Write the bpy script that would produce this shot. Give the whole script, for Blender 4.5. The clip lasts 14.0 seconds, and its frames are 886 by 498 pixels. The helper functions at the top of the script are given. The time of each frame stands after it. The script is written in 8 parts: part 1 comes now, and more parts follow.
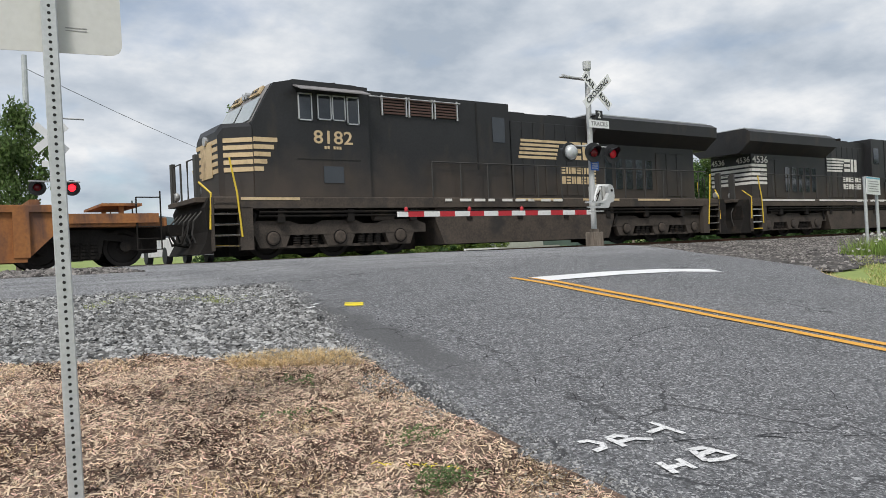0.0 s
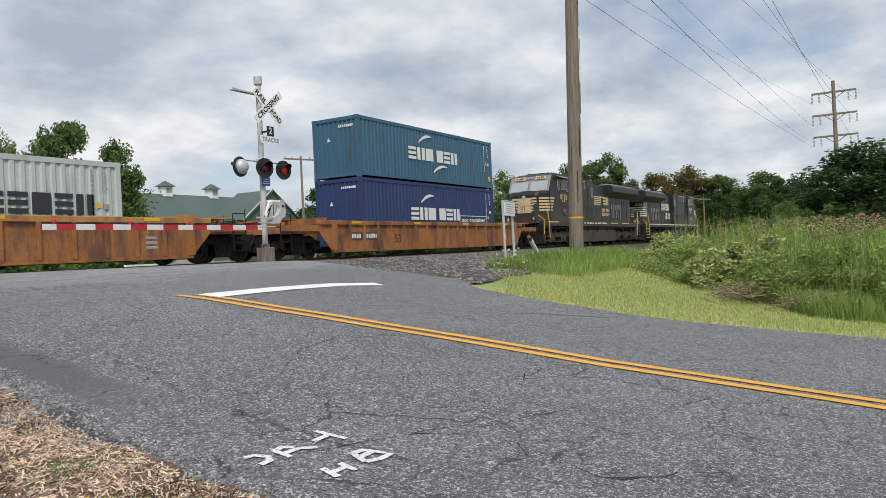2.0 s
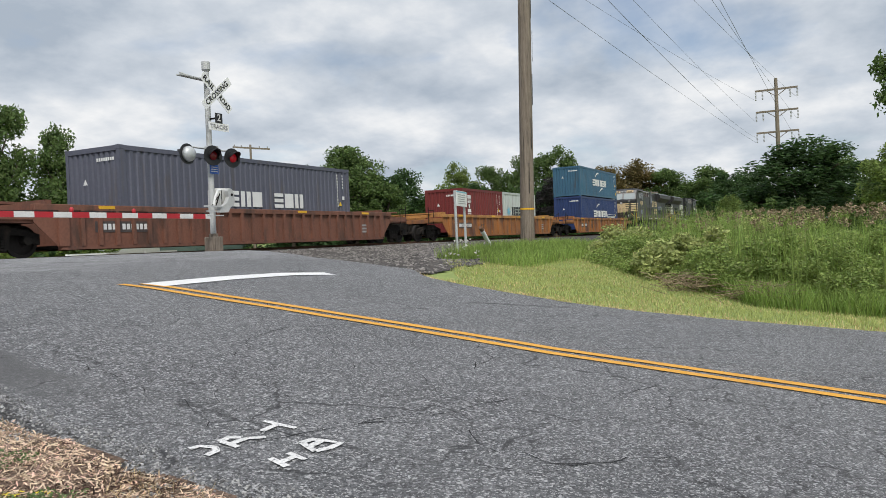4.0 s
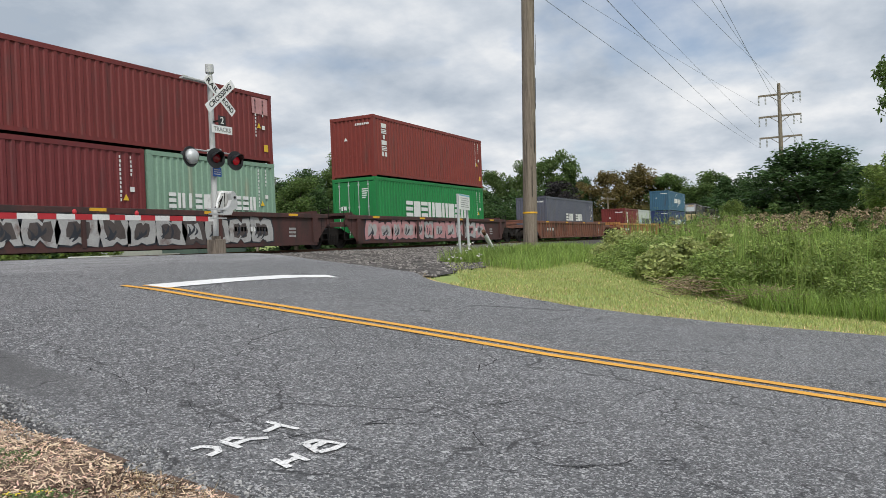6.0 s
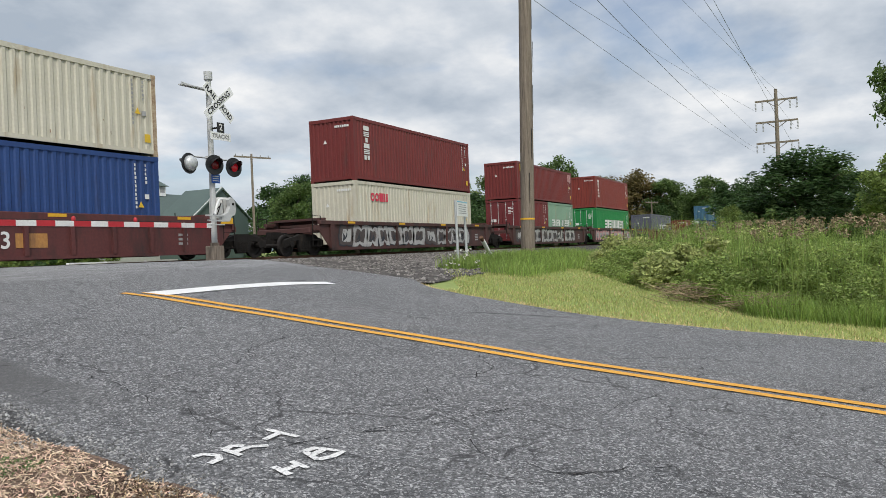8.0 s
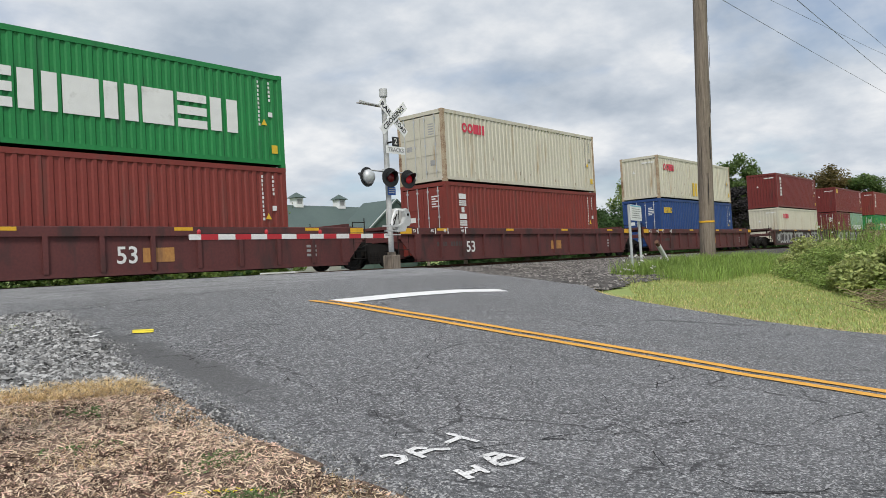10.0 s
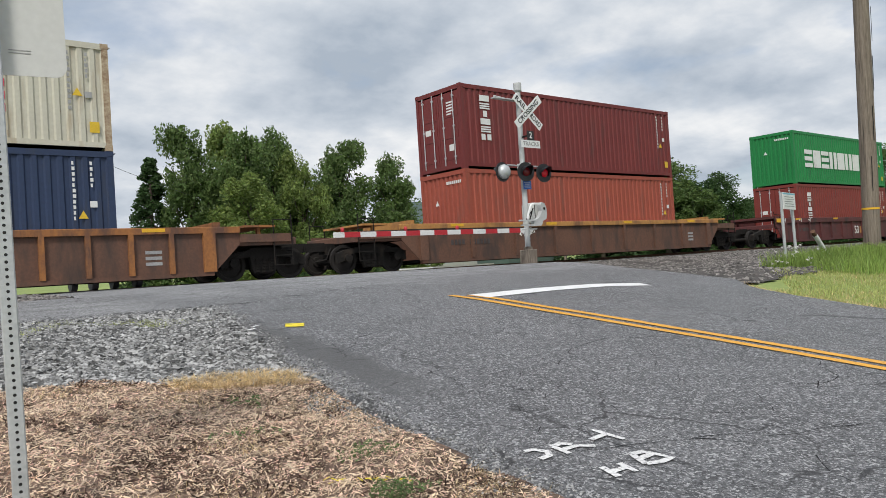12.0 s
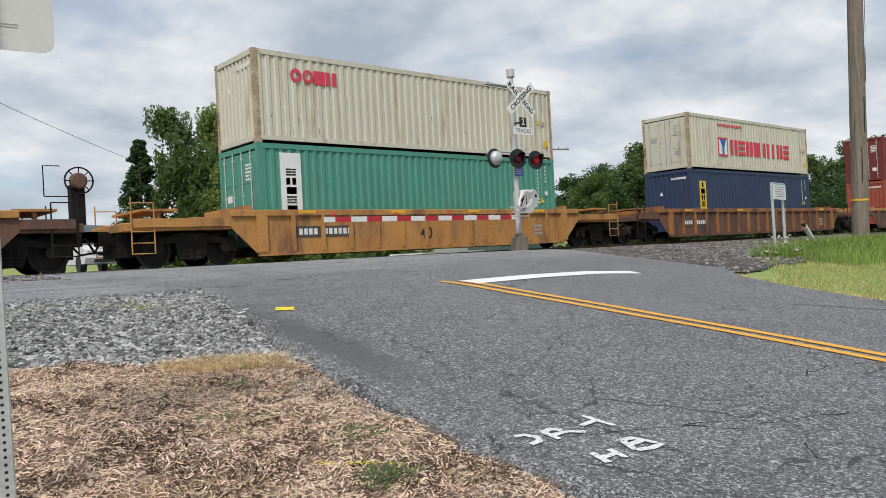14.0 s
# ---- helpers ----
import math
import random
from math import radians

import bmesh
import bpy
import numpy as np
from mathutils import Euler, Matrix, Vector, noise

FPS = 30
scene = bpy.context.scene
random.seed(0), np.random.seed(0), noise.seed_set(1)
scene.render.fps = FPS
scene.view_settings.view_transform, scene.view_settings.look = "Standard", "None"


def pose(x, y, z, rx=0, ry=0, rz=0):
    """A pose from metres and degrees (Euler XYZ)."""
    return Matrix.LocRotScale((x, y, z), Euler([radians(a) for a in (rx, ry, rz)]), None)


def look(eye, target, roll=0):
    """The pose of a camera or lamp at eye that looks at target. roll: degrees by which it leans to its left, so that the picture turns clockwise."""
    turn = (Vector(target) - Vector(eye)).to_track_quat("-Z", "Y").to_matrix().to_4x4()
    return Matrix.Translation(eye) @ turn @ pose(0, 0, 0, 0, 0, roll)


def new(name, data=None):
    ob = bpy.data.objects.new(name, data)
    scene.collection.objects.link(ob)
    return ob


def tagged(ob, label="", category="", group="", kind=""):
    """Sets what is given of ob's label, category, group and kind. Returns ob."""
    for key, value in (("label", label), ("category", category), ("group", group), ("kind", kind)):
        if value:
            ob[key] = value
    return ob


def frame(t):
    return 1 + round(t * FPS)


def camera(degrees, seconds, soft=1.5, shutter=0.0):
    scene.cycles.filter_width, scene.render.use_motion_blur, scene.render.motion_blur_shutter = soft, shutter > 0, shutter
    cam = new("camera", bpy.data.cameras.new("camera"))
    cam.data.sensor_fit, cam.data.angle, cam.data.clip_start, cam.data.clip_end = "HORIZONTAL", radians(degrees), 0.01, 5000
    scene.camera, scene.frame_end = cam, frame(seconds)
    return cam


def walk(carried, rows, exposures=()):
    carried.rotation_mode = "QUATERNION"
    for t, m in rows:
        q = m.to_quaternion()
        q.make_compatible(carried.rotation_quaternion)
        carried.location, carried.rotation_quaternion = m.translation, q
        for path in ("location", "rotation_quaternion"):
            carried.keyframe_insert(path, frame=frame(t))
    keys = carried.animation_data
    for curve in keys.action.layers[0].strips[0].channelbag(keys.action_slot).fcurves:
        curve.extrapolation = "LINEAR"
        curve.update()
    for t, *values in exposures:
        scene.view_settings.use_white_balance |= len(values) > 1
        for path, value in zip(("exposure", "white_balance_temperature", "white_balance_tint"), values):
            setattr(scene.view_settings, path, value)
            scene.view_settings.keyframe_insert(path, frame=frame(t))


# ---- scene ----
cam = camera(60.59, 14.0, 0.5)
PATH = [  # seconds, x, y, z, yaw, pitch, roll
    (0.0, 0.000, 0.001, 0.952, -34.83, 0.18, 2.59),
    (0.5, -0.022, 0.005, 0.949, -38.51, 0.61, 2.35),
    (1.0, -0.009, -0.026, 0.943, -47.01, 0.77, 2.62),
    (1.5, -0.006, -0.045, 0.941, -54.24, 0.59, 2.90),
    (2.0, -0.036, -0.075, 0.950, -59.22, 0.20, 2.75),
    (2.5, -0.013, -0.069, 0.936, -62.13, -0.19, 2.84),
    (2.7, -0.006, -0.071, 0.940, -62.84, -0.44, 2.97),
    (5.0, -0.007, -0.046, 0.921, -62.65, -0.66, 2.20),
    (5.5, -0.005, -0.047, 0.920, -62.46, -0.56, 2.34),
    (6.0, 0.009, -0.035, 0.910, -62.69, -0.31, 2.26),
    (6.5, 0.018, -0.036, 0.910, -63.26, -0.14, 2.38),
    (7.0, -0.010, -0.055, 0.916, -63.79, -0.01, 2.23),
    (7.2, -0.017, -0.064, 0.925, -63.98, -0.10, 2.41),
    (9.3, -0.064, -0.055, 0.935, -55.92, 0.81, 2.57),
    (9.5, -0.064, -0.052, 0.935, -54.24, 0.91, 2.79),
    (10.0, -0.073, -0.050, 0.937, -50.03, 1.22, 3.09),
    (10.5, -0.075, -0.045, 0.939, -46.16, 1.46, 3.38),
    (11.0, -0.087, -0.041, 0.942, -43.33, 1.62, 3.59),
    (11.5, -0.091, -0.030, 0.935, -41.13, 1.63, 3.61),
    (12.0, -0.097, -0.035, 0.939, -39.79, 1.43, 3.70),
    (12.5, -0.091, -0.010, 0.918, -39.21, 1.04, 3.01),
    (13.0, -0.096, -0.019, 0.929, -39.11, 0.69, 3.27),
    (13.5, -0.089, -0.014, 0.926, -39.58, 0.43, 3.12),
    (14.0, -0.088, -0.008, 0.929, -40.53, 0.36, 3.02),
]
walk(cam, [(t, pose(x, y, z, 90 + pitch, roll, yaw)) for t, x, y, z, yaw, pitch, roll in PATH])

RAIL_Z = 0.95      # top of the rails
TRACK_Y = 20.12    # centre of the track the train runs on
SPEED = 18.9       # metres per second, towards +x

# ---------------------------------------------------------------- world and sun
world = bpy.data.worlds.new("world")
scene.world = world
world.use_nodes = True


def build_sky():
    nt = world.node_tree
    nt.nodes.clear()
    N, L = nt.nodes.new, nt.links.new
    out, bg = N("ShaderNodeOutputWorld"), N("ShaderNodeBackground")
    sky = N("ShaderNodeTexSky")
    sky.sky_type, sky.sun_disc = "NISHITA", False
    sky.sun_elevation, sky.sun_rotation = radians(50), radians(215)
    sky.dust_density, sky.ozone_density = 1.5, 1.2
    dim = N("ShaderNodeMix"); dim.data_type = "RGBA"; dim.blend_type = "MULTIPLY"
    dim.inputs[0].default_value = 1.0
    dim.inputs[7].default_value = (0.12, 0.12, 0.122, 1)
    L(sky.outputs[0], dim.inputs[6])
    co = N("ShaderNodeTexCoord")
    sep = N("ShaderNodeSeparateXYZ")
    L(co.outputs["Generated"], sep.inputs[0])
    up = N("ShaderNodeMath"); up.operation = "MAXIMUM"; up.inputs[1].default_value = 0.0
    L(sep.outputs[2], up.inputs[0])
    lift = N("ShaderNodeMath"); lift.operation = "ADD"; lift.inputs[1].default_value = 0.30
    L(up.outputs[0], lift.inputs[0])
    comb = N("ShaderNodeCombineXYZ")
    for i in (0, 1):
        dv = N("ShaderNodeMath"); dv.operation = "DIVIDE"
        L(sep.outputs[i], dv.inputs[0]); L(lift.outputs[0], dv.inputs[1]); L(dv.outputs[0], comb.inputs[i])
    cover = N("ShaderNodeTexNoise"); cover.inputs["Scale"].default_value = 1.9
    cover.inputs["Detail"].default_value = 8; cover.inputs["Roughness"].default_value = 0.52
    cover.inputs["Distortion"].default_value = 0.35
    shade = N("ShaderNodeTexNoise"); shade.inputs["Scale"].default_value = 2.5
    shade.inputs["Detail"].default_value = 9; shade.inputs["Roughness"].default_value = 0.55
    shift = N("ShaderNodeVectorMath"); shift.operation = "ADD"; shift.inputs[1].default_value = (3.7, 1.9, 0.4)
    L(comb.outputs[0], shift.inputs[0])
    L(shift.outputs[0], cover.inputs["Vector"])
    L(comb.outputs[0], shade.inputs["Vector"])
    rc = N("ShaderNodeValToRGB"); rc.color_ramp.elements[0].position = 0.30; rc.color_ramp.elements[1].position = 0.47
    rc.color_ramp.elements[0].color = (0.28, 0.28, 0.28, 1)
    L(cover.outputs[0], rc.inputs[0])
    rs = N("ShaderNodeValToRGB")
    rs.color_ramp.elements[0].position, rs.color_ramp.elements[0].color = 0.34, (0.415, 0.48, 0.565, 1)
    rs.color_ramp.elements[1].position, rs.color_ramp.elements[1].color = 0.68, (0.93, 0.935, 0.94, 1)
    mid = rs.color_ramp.elements.new(0.5); mid.color = (0.62, 0.67, 0.735, 1)
    L(shade.outputs[0], rs.inputs[0])
    mix = N("ShaderNodeMix"); mix.data_type = "RGBA"
    L(rc.outputs[0], mix.inputs[0]); L(dim.outputs[2], mix.inputs[6]); L(rs.outputs[0], mix.inputs[7])
    bg.inputs[1].default_value = 1.0
    L(mix.outputs[2], bg.inputs[0]); L(bg.outputs[0], out.inputs[0])


build_sky()
sun = new("sun", bpy.data.lights.new("sun", "SUN"))
sun.data.energy, sun.data.angle, sun.data.color = 3.0, radians(14), (1.0, 0.96, 0.9)
sun.matrix_world = look((-34, -28, 52), (0, 0, 0))
scene.view_settings.exposure = 0.0

# ---------------------------------------------------------------- materials


def mat(name, a, b=None, rough=0.7, metal=0.0, scale=3.0, fine=40.0, bump=0.15, dirt=None, dirt_amount=0.0, dirt_scale=1.2,
        stretch=(1, 1, 1), vary=0.0, island=0.0, spec=0.4, glow=0.0, bump_scale=None, dirt_stretch=None):
    """Two colours mixed by two scales of noise, an optional dirt colour in patches, and bump."""
    m = bpy.data.materials.new(name)
    m.use_nodes = True
    nt = m.node_tree
    N, L = nt.nodes.new, nt.links.new
    p = nt.nodes["Principled BSDF"]
    p.inputs["Roughness"].default_value, p.inputs["Metallic"].default_value = rough, metal
    p.inputs["Specular IOR Level"].default_value = spec
    b = b or tuple(c * 0.75 for c in a)
    co = N("ShaderNodeTexCoord")
    mp = N("ShaderNodeMapping"); mp.inputs["Scale"].default_value = stretch
    L(co.outputs["Object"], mp.inputs[0])
    n1 = N("ShaderNodeTexNoise"); n1.inputs["Scale"].default_value = scale; n1.inputs["Detail"].default_value = 5
    n2 = N("ShaderNodeTexNoise"); n2.inputs["Scale"].default_value = fine; n2.inputs["Detail"].default_value = 3
    L(mp.outputs[0], n1.inputs["Vector"]); L(mp.outputs[0], n2.inputs["Vector"])
    av = N("ShaderNodeMix"); av.inputs[0].default_value = 0.5
    L(n1.outputs[0], av.inputs[2]); L(n2.outputs[0], av.inputs[3])
    rp = N("ShaderNodeMapRange"); rp.inputs[1].default_value, rp.inputs[2].default_value = 0.36, 0.64
    L(av.outputs[0], rp.inputs[0])
    mx = N("ShaderNodeMix"); mx.data_type = "RGBA"
    mx.inputs[6].default_value, mx.inputs[7].default_value = (*b, 1), (*a, 1)
    L(rp.outputs[0], mx.inputs[0])
    col = mx.outputs[2]
    if dirt:
        n3 = N("ShaderNodeTexNoise"); n3.inputs["Scale"].default_value = dirt_scale; n3.inputs["Detail"].default_value = 8
        n3.inputs["Roughness"].default_value = 0.62
        if dirt_stretch:
            m2 = N("ShaderNodeMapping"); m2.inputs["Scale"].default_value = dirt_stretch
            L(co.outputs["Object"], m2.inputs[0]); L(m2.outputs[0], n3.inputs["Vector"])
        else:
            L(co.outputs["Object"], n3.inputs["Vector"])
        r3 = N("ShaderNodeMapRange"); r3.inputs[1].default_value, r3.inputs[2].default_value = 0.62 - 0.28 * dirt_amount, 0.78 - 0.28 * dirt_amount
        L(n3.outputs[0], r3.inputs[0])
        m3 = N("ShaderNodeMix"); m3.data_type = "RGBA"; m3.inputs[7].default_value = (*dirt, 1)
        L(r3.outputs[0], m3.inputs[0]); L(col, m3.inputs[6])
        col = m3.outputs[2]
    if vary or island:
        if vary:
            inf = N("ShaderNodeObjectInfo"); src = inf.outputs["Random"]
        else:
            inf = N("ShaderNodeNewGeometry"); src = inf.outputs["Random Per Island"]
        k = vary or island
        r4 = N("ShaderNodeMapRange"); r4.inputs[3].default_value, r4.inputs[4].default_value = 1 - k, 1 + k
        L(src, r4.inputs[0])
        hs = N("ShaderNodeHueSaturation"); L(r4.outputs[0], hs.inputs["Value"]); L(col, hs.inputs["Color"])
        r5 = N("ShaderNodeMapRange"); r5.inputs[3].default_value, r5.inputs[4].default_value = 0.5 - 0.03 * k, 0.5 + 0.03 * k
        m7 = N("ShaderNodeMath"); m7.operation = "FRACT"; m6 = N("ShaderNodeMath"); m6.operation = "MULTIPLY"; m6.inputs[1].default_value = 7.31
        L(src, m6.inputs[0]); L(m6.outputs[0], m7.inputs[0]); L(m7.outputs[0], r5.inputs[0]); L(r5.outputs[0], hs.inputs["Hue"])
        col = hs.outputs[0]
    L(col, p.inputs["Base Color"])
    if bump:
        bp = N("ShaderNodeBump"); bp.inputs["Strength"].default_value = bump; bp.inputs["Distance"].default_value = 0.02
        nb = n2
        if bump_scale:
            nb = N("ShaderNodeTexNoise"); nb.inputs["Scale"].default_value = bump_scale; nb.inputs["Detail"].default_value = 4
            L(mp.outputs[0], nb.inputs["Vector"])
        L(nb.outputs[0], bp.inputs["Height"]); L(bp.outputs[0], p.inputs["Normal"])
    if glow:
        p.inputs["Emission Color"].default_value = (*a, 1)
        p.inputs["Emission Strength"].default_value = glow
    return m


def asphalt_mat(name="asphalt", light=(0.165, 0.168, 0.176), dark=(0.085, 0.087, 0.092)):
    """Worn grey asphalt: pale and dark aggregate, hairline cracks, a tarred edge strip and a pale sheen painted in near
    the crossing.
    """
    m = mat(name, light, dark, rough=0.62, scale=0.7, fine=60, bump=0.7, bump_scale=95,
            dirt=(0.085, 0.087, 0.093), dirt_amount=0.35, dirt_scale=0.45)
    nt = m.node_tree
    N, L = nt.nodes.new, nt.links.new
    p = nt.nodes["Principled BSDF"]
    co = N("ShaderNodeTexCoord")
    col = p.inputs["Base Color"].links[0].from_socket

    def ramp(src, a, b, lo=0.0, hi=1.0):
        r = N("ShaderNodeMapRange")
        r.interpolation_type = "SMOOTHSTEP"
        for k, q in zip((1, 2, 3, 4), (a, b, lo, hi)):
            r.inputs[k].default_value = q
        L(src, r.inputs[0])
        return r.outputs[0]

    def math_node(op, a, b):
        n = N("ShaderNodeMath")
        n.operation = op
        for k, q in enumerate((a, b)):
            if isinstance(q, (int, float)):
                n.inputs[k].default_value = q
            else:
                L(q, n.inputs[k])
        return n.outputs[0]

    def blend(fac, under, colour):
        mx = N("ShaderNodeMix")
        mx.data_type = "RGBA"
        mx.inputs[7].default_value = (*colour, 1)
        L(fac, mx.inputs[0]); L(under, mx.inputs[6])
        return mx.outputs[2]

    def noise_of(scale, detail=4.0, stretch=None):
        n = N("ShaderNodeTexNoise")
        n.inputs["Scale"].default_value, n.inputs["Detail"].default_value = scale, detail
        src = co.outputs["Object"]
        if stretch:
            mp = N("ShaderNodeMapping"); mp.inputs["Scale"].default_value = stretch
            L(src, mp.inputs[0]); src = mp.outputs[0]
        L(src, n.inputs["Vector"])
        return n.outputs[0]

    sep = N("ShaderNodeSeparateXYZ")
    L(co.outputs["Object"], sep.inputs[0])
    x, y = sep.outputs[0], sep.outputs[1]
    # low-angle sheen painted pale on crossing approach and side road, with streaks across it
    edge = math_node("ADD", y, math_node("MULTIPLY", math_node("SUBTRACT", noise_of(0.8, 5), 0.5), 4.0))
    sheen = math_node("MAXIMUM", ramp(edge, 8.6, 10.6), math_node("MULTIPLY", ramp(x, 3.4, 2.4), ramp(y, 7.9, 8.3)))
    streak = ramp(noise_of(1.6, 6, (0.35, 2.4, 1)), 0.38, 0.6, 0.25, 0.95)
    col = blend(math_node("MULTIPLY", sheen, streak), col, (0.31, 0.312, 0.32))
    # the tarred strip along the worn edge
    mid = math_node("ADD", math_node("MULTIPLY", y, 0.088), 2.40)
    off = math_node("ABSOLUTE", math_node("SUBTRACT", x, mid), 0.0)
    off = math_node("ADD", off, math_node("MULTIPLY", math_node("SUBTRACT", noise_of(2.2, 5), 0.5), 0.45))
    tar = math_node("MULTIPLY", ramp(off, 0.32, 0.12), math_node("MULTIPLY", ramp(y, 3.1, 4.3), ramp(y, 7.6, 6.2)))
    grit = math_node("SUBTRACT", 1.0, math_node("MULTIPLY", tar, 0.88))
    col = blend(math_node("MULTIPLY", tar, 0.8), col, (0.078, 0.077, 0.078))
    # aggregate at three sizes
    for size, pale, deep in ((160, 0.75, 0.8), (85, 0.7, 0.72), (42, 0.16, 0.3)):
        v = N("ShaderNodeTexVoronoi"); v.inputs["Scale"].default_value = size
        L(co.outputs["Object"], v.inputs["Vector"])
        sp = N("ShaderNodeSeparateColor"); L(v.outputs["Color"], sp.inputs[0])
        col = blend(math_node("MULTIPLY", grit, ramp(sp.outputs[1], 0.66, 0.9, 0.0, deep)), col, (0.035, 0.035, 0.038))
        col = blend(math_node("MULTIPLY", grit, ramp(sp.outputs[0], 0.80, 0.97, 0.0, pale)), col, (0.52, 0.52, 0.53))
    # a net of hairline cracks, broken up by patches of sound surface
    nz = N("ShaderNodeTexNoise"); nz.inputs["Scale"].default_value = 3.5; nz.inputs["Detail"].default_value = 6
    L(co.outputs["Object"], nz.inputs["Vector"])
    wob = N("ShaderNodeVectorMath"); wob.operation = "MULTIPLY_ADD"; wob.inputs[1].default_value = (0.45, 0.45, 0)
    L(nz.outputs["Color"], wob.inputs[0]); L(co.outputs["Object"], wob.inputs[2])
    for size, wide, a, b in ((0.95, 0.010, 0.43, 0.56), (2.3, 0.016, 0.52, 0.62)):
        v3 = N("ShaderNodeTexVoronoi"); v3.feature = "DISTANCE_TO_EDGE"; v3.inputs["Scale"].default_value = size
        L(wob.outputs[0], v3.inputs["Vector"])
        col = blend(math_node("MULTIPLY", ramp(v3.outputs["Distance"], wide * 0.3, wide, 0.85, 0.0), ramp(noise_of(0.7 * size, 3), a, b)), col, (0.022, 0.022, 0.024))
    L(col, p.inputs["Base Color"])
    return m


M = {}
M["asphalt"] = asphalt_mat()
M["patch"] = asphalt_mat("tar_patch", (0.075, 0.076, 0.079), (0.04, 0.041, 0.043))
M["crack"] = mat("crack", (0.018, 0.018, 0.02), rough=0.95, bump=0)
M["yellow_paint"] = mat("yellow_paint", (0.72, 0.36, 0.04), (0.6, 0.29, 0.035), rough=0.6, scale=2, fine=70, dirt=(0.2, 0.15, 0.08), dirt_amount=0.12, dirt_scale=30)
M["white_paint"] = mat("white_paint", (0.8, 0.8, 0.8), (0.68, 0.68, 0.69), rough=0.6, scale=3, fine=70, dirt=(0.3, 0.3, 0.3), dirt_amount=0.1, dirt_scale=25)
M["spray_white"] = mat("spray_white", (0.78, 0.78, 0.78), (0.55, 0.55, 0.55), rough=0.7, fine=90, dirt=(0.15, 0.15, 0.16), dirt_amount=0.35, dirt_scale=60)
M["spray_yellow"] = mat("spray_yellow", (0.8, 0.68, 0.03), (0.7, 0.55, 0.03), rough=0.7, fine=90, dirt=(0.2, 0.18, 0.1), dirt_amount=0.25, dirt_scale=50)
M["grass_ground"] = mat("grass_ground", (0.26, 0.32, 0.095), (0.18, 0.235, 0.07), rough=0.95, scale=0.35, fine=9, bump=0.5, dirt=(0.2, 0.19, 0.07), dirt_amount=0.15, dirt_scale=0.6)
M["gravel_bed"] = mat("gravel_bed", (0.12, 0.118, 0.113), (0.03, 0.03, 0.03), rough=0.95, scale=8, fine=28, bump=0.9)
M["ballast_bed"] = mat("ballast_bed", (0.10, 0.092, 0.086), (0.03, 0.027, 0.025), rough=0.95, scale=5, fine=18, bump=1.0)
M["stone"] = mat("stone", (0.33, 0.33, 0.327), (0.17, 0.17, 0.169), rough=0.9, scale=12, fine=60, bump=0.3, island=0.75)
M["ballast_stone"] = mat("ballast_stone", (0.22, 0.205, 0.195), (0.10, 0.092, 0.086), rough=0.9, scale=10, fine=50, bump=0.3, island=0.75)
M["chip"] = mat("chip", (0.64, 0.475, 0.37), (0.40, 0.27, 0.2), rough=0.9, scale=20, fine=90, bump=0.2, island=0.85)
M["chip_dark"] = mat("chip_dark", (0.12, 0.072, 0.052), (0.05, 0.03, 0.022), rough=0.95, scale=20, fine=90, bump=0.2, island=0.5)
M["chip_pale"] = mat("chip_pale", (0.72, 0.58, 0.44), (0.55, 0.42, 0.3), rough=0.9, scale=20, fine=90, bump=0.2, island=0.35)
M["mulch_bed"] = mat("mulch_bed", (0.26, 0.175, 0.13), (0.03, 0.019, 0.014), rough=0.95, scale=6, fine=45, bump=0.9)
M["straw"] = mat("straw", (0.72, 0.54, 0.29), (0.50, 0.37, 0.2), rough=0.9, bump=0, island=0.3)
M["blade"] = mat("blade", (0.29, 0.40, 0.10), (0.2, 0.29, 0.068), rough=0.7, bump=0, island=0.4, scale=0.6)
M["lawn"] = mat("lawn_blade", (0.45, 0.48, 0.18), (0.35, 0.40, 0.135), rough=0.8, bump=0, island=0.35, scale=0.6)
M["weed"] = mat("weed", (0.15, 0.24, 0.09), (0.1, 0.16, 0.06), rough=0.7, bump=0, island=0.4)
M["flower"] = mat("flower", (0.75, 0.74, 0.68), rough=0.8, bump=0)
M["seed_head"] = mat("seed_head", (0.30, 0.235, 0.15), (0.2, 0.15, 0.09), rough=0.9, bump=0, island=0.4)
for nm, a, b in (("leaf_dark", (0.07, 0.13, 0.04), (0.04, 0.08, 0.026)), ("leaf_mid", (0.13, 0.20, 0.06), (0.085, 0.135, 0.04)),
                 ("leaf_light", (0.21, 0.28, 0.075), (0.135, 0.19, 0.05)), ("leaf_rust", (0.21, 0.15, 0.055), (0.12, 0.105, 0.04)),
                 ("leaf_purple", (0.022, 0.017, 0.02), (0.013, 0.011, 0.013))):
    M[nm] = mat(nm, a, b, rough=0.65, bump=0, island=0.45, scale=0.5, fine=3)
M["leaf_shrub"] = mat("leaf_shrub", (0.31, 0.40, 0.115), (0.20, 0.27, 0.075), rough=0.65, bump=0, island=0.45, scale=0.5, fine=3)
M["leaf_shrub_pale"] = mat("leaf_shrub_pale", (0.45, 0.48, 0.19), (0.31, 0.36, 0.13), rough=0.65, bump=0, island=0.45, scale=0.5, fine=3)


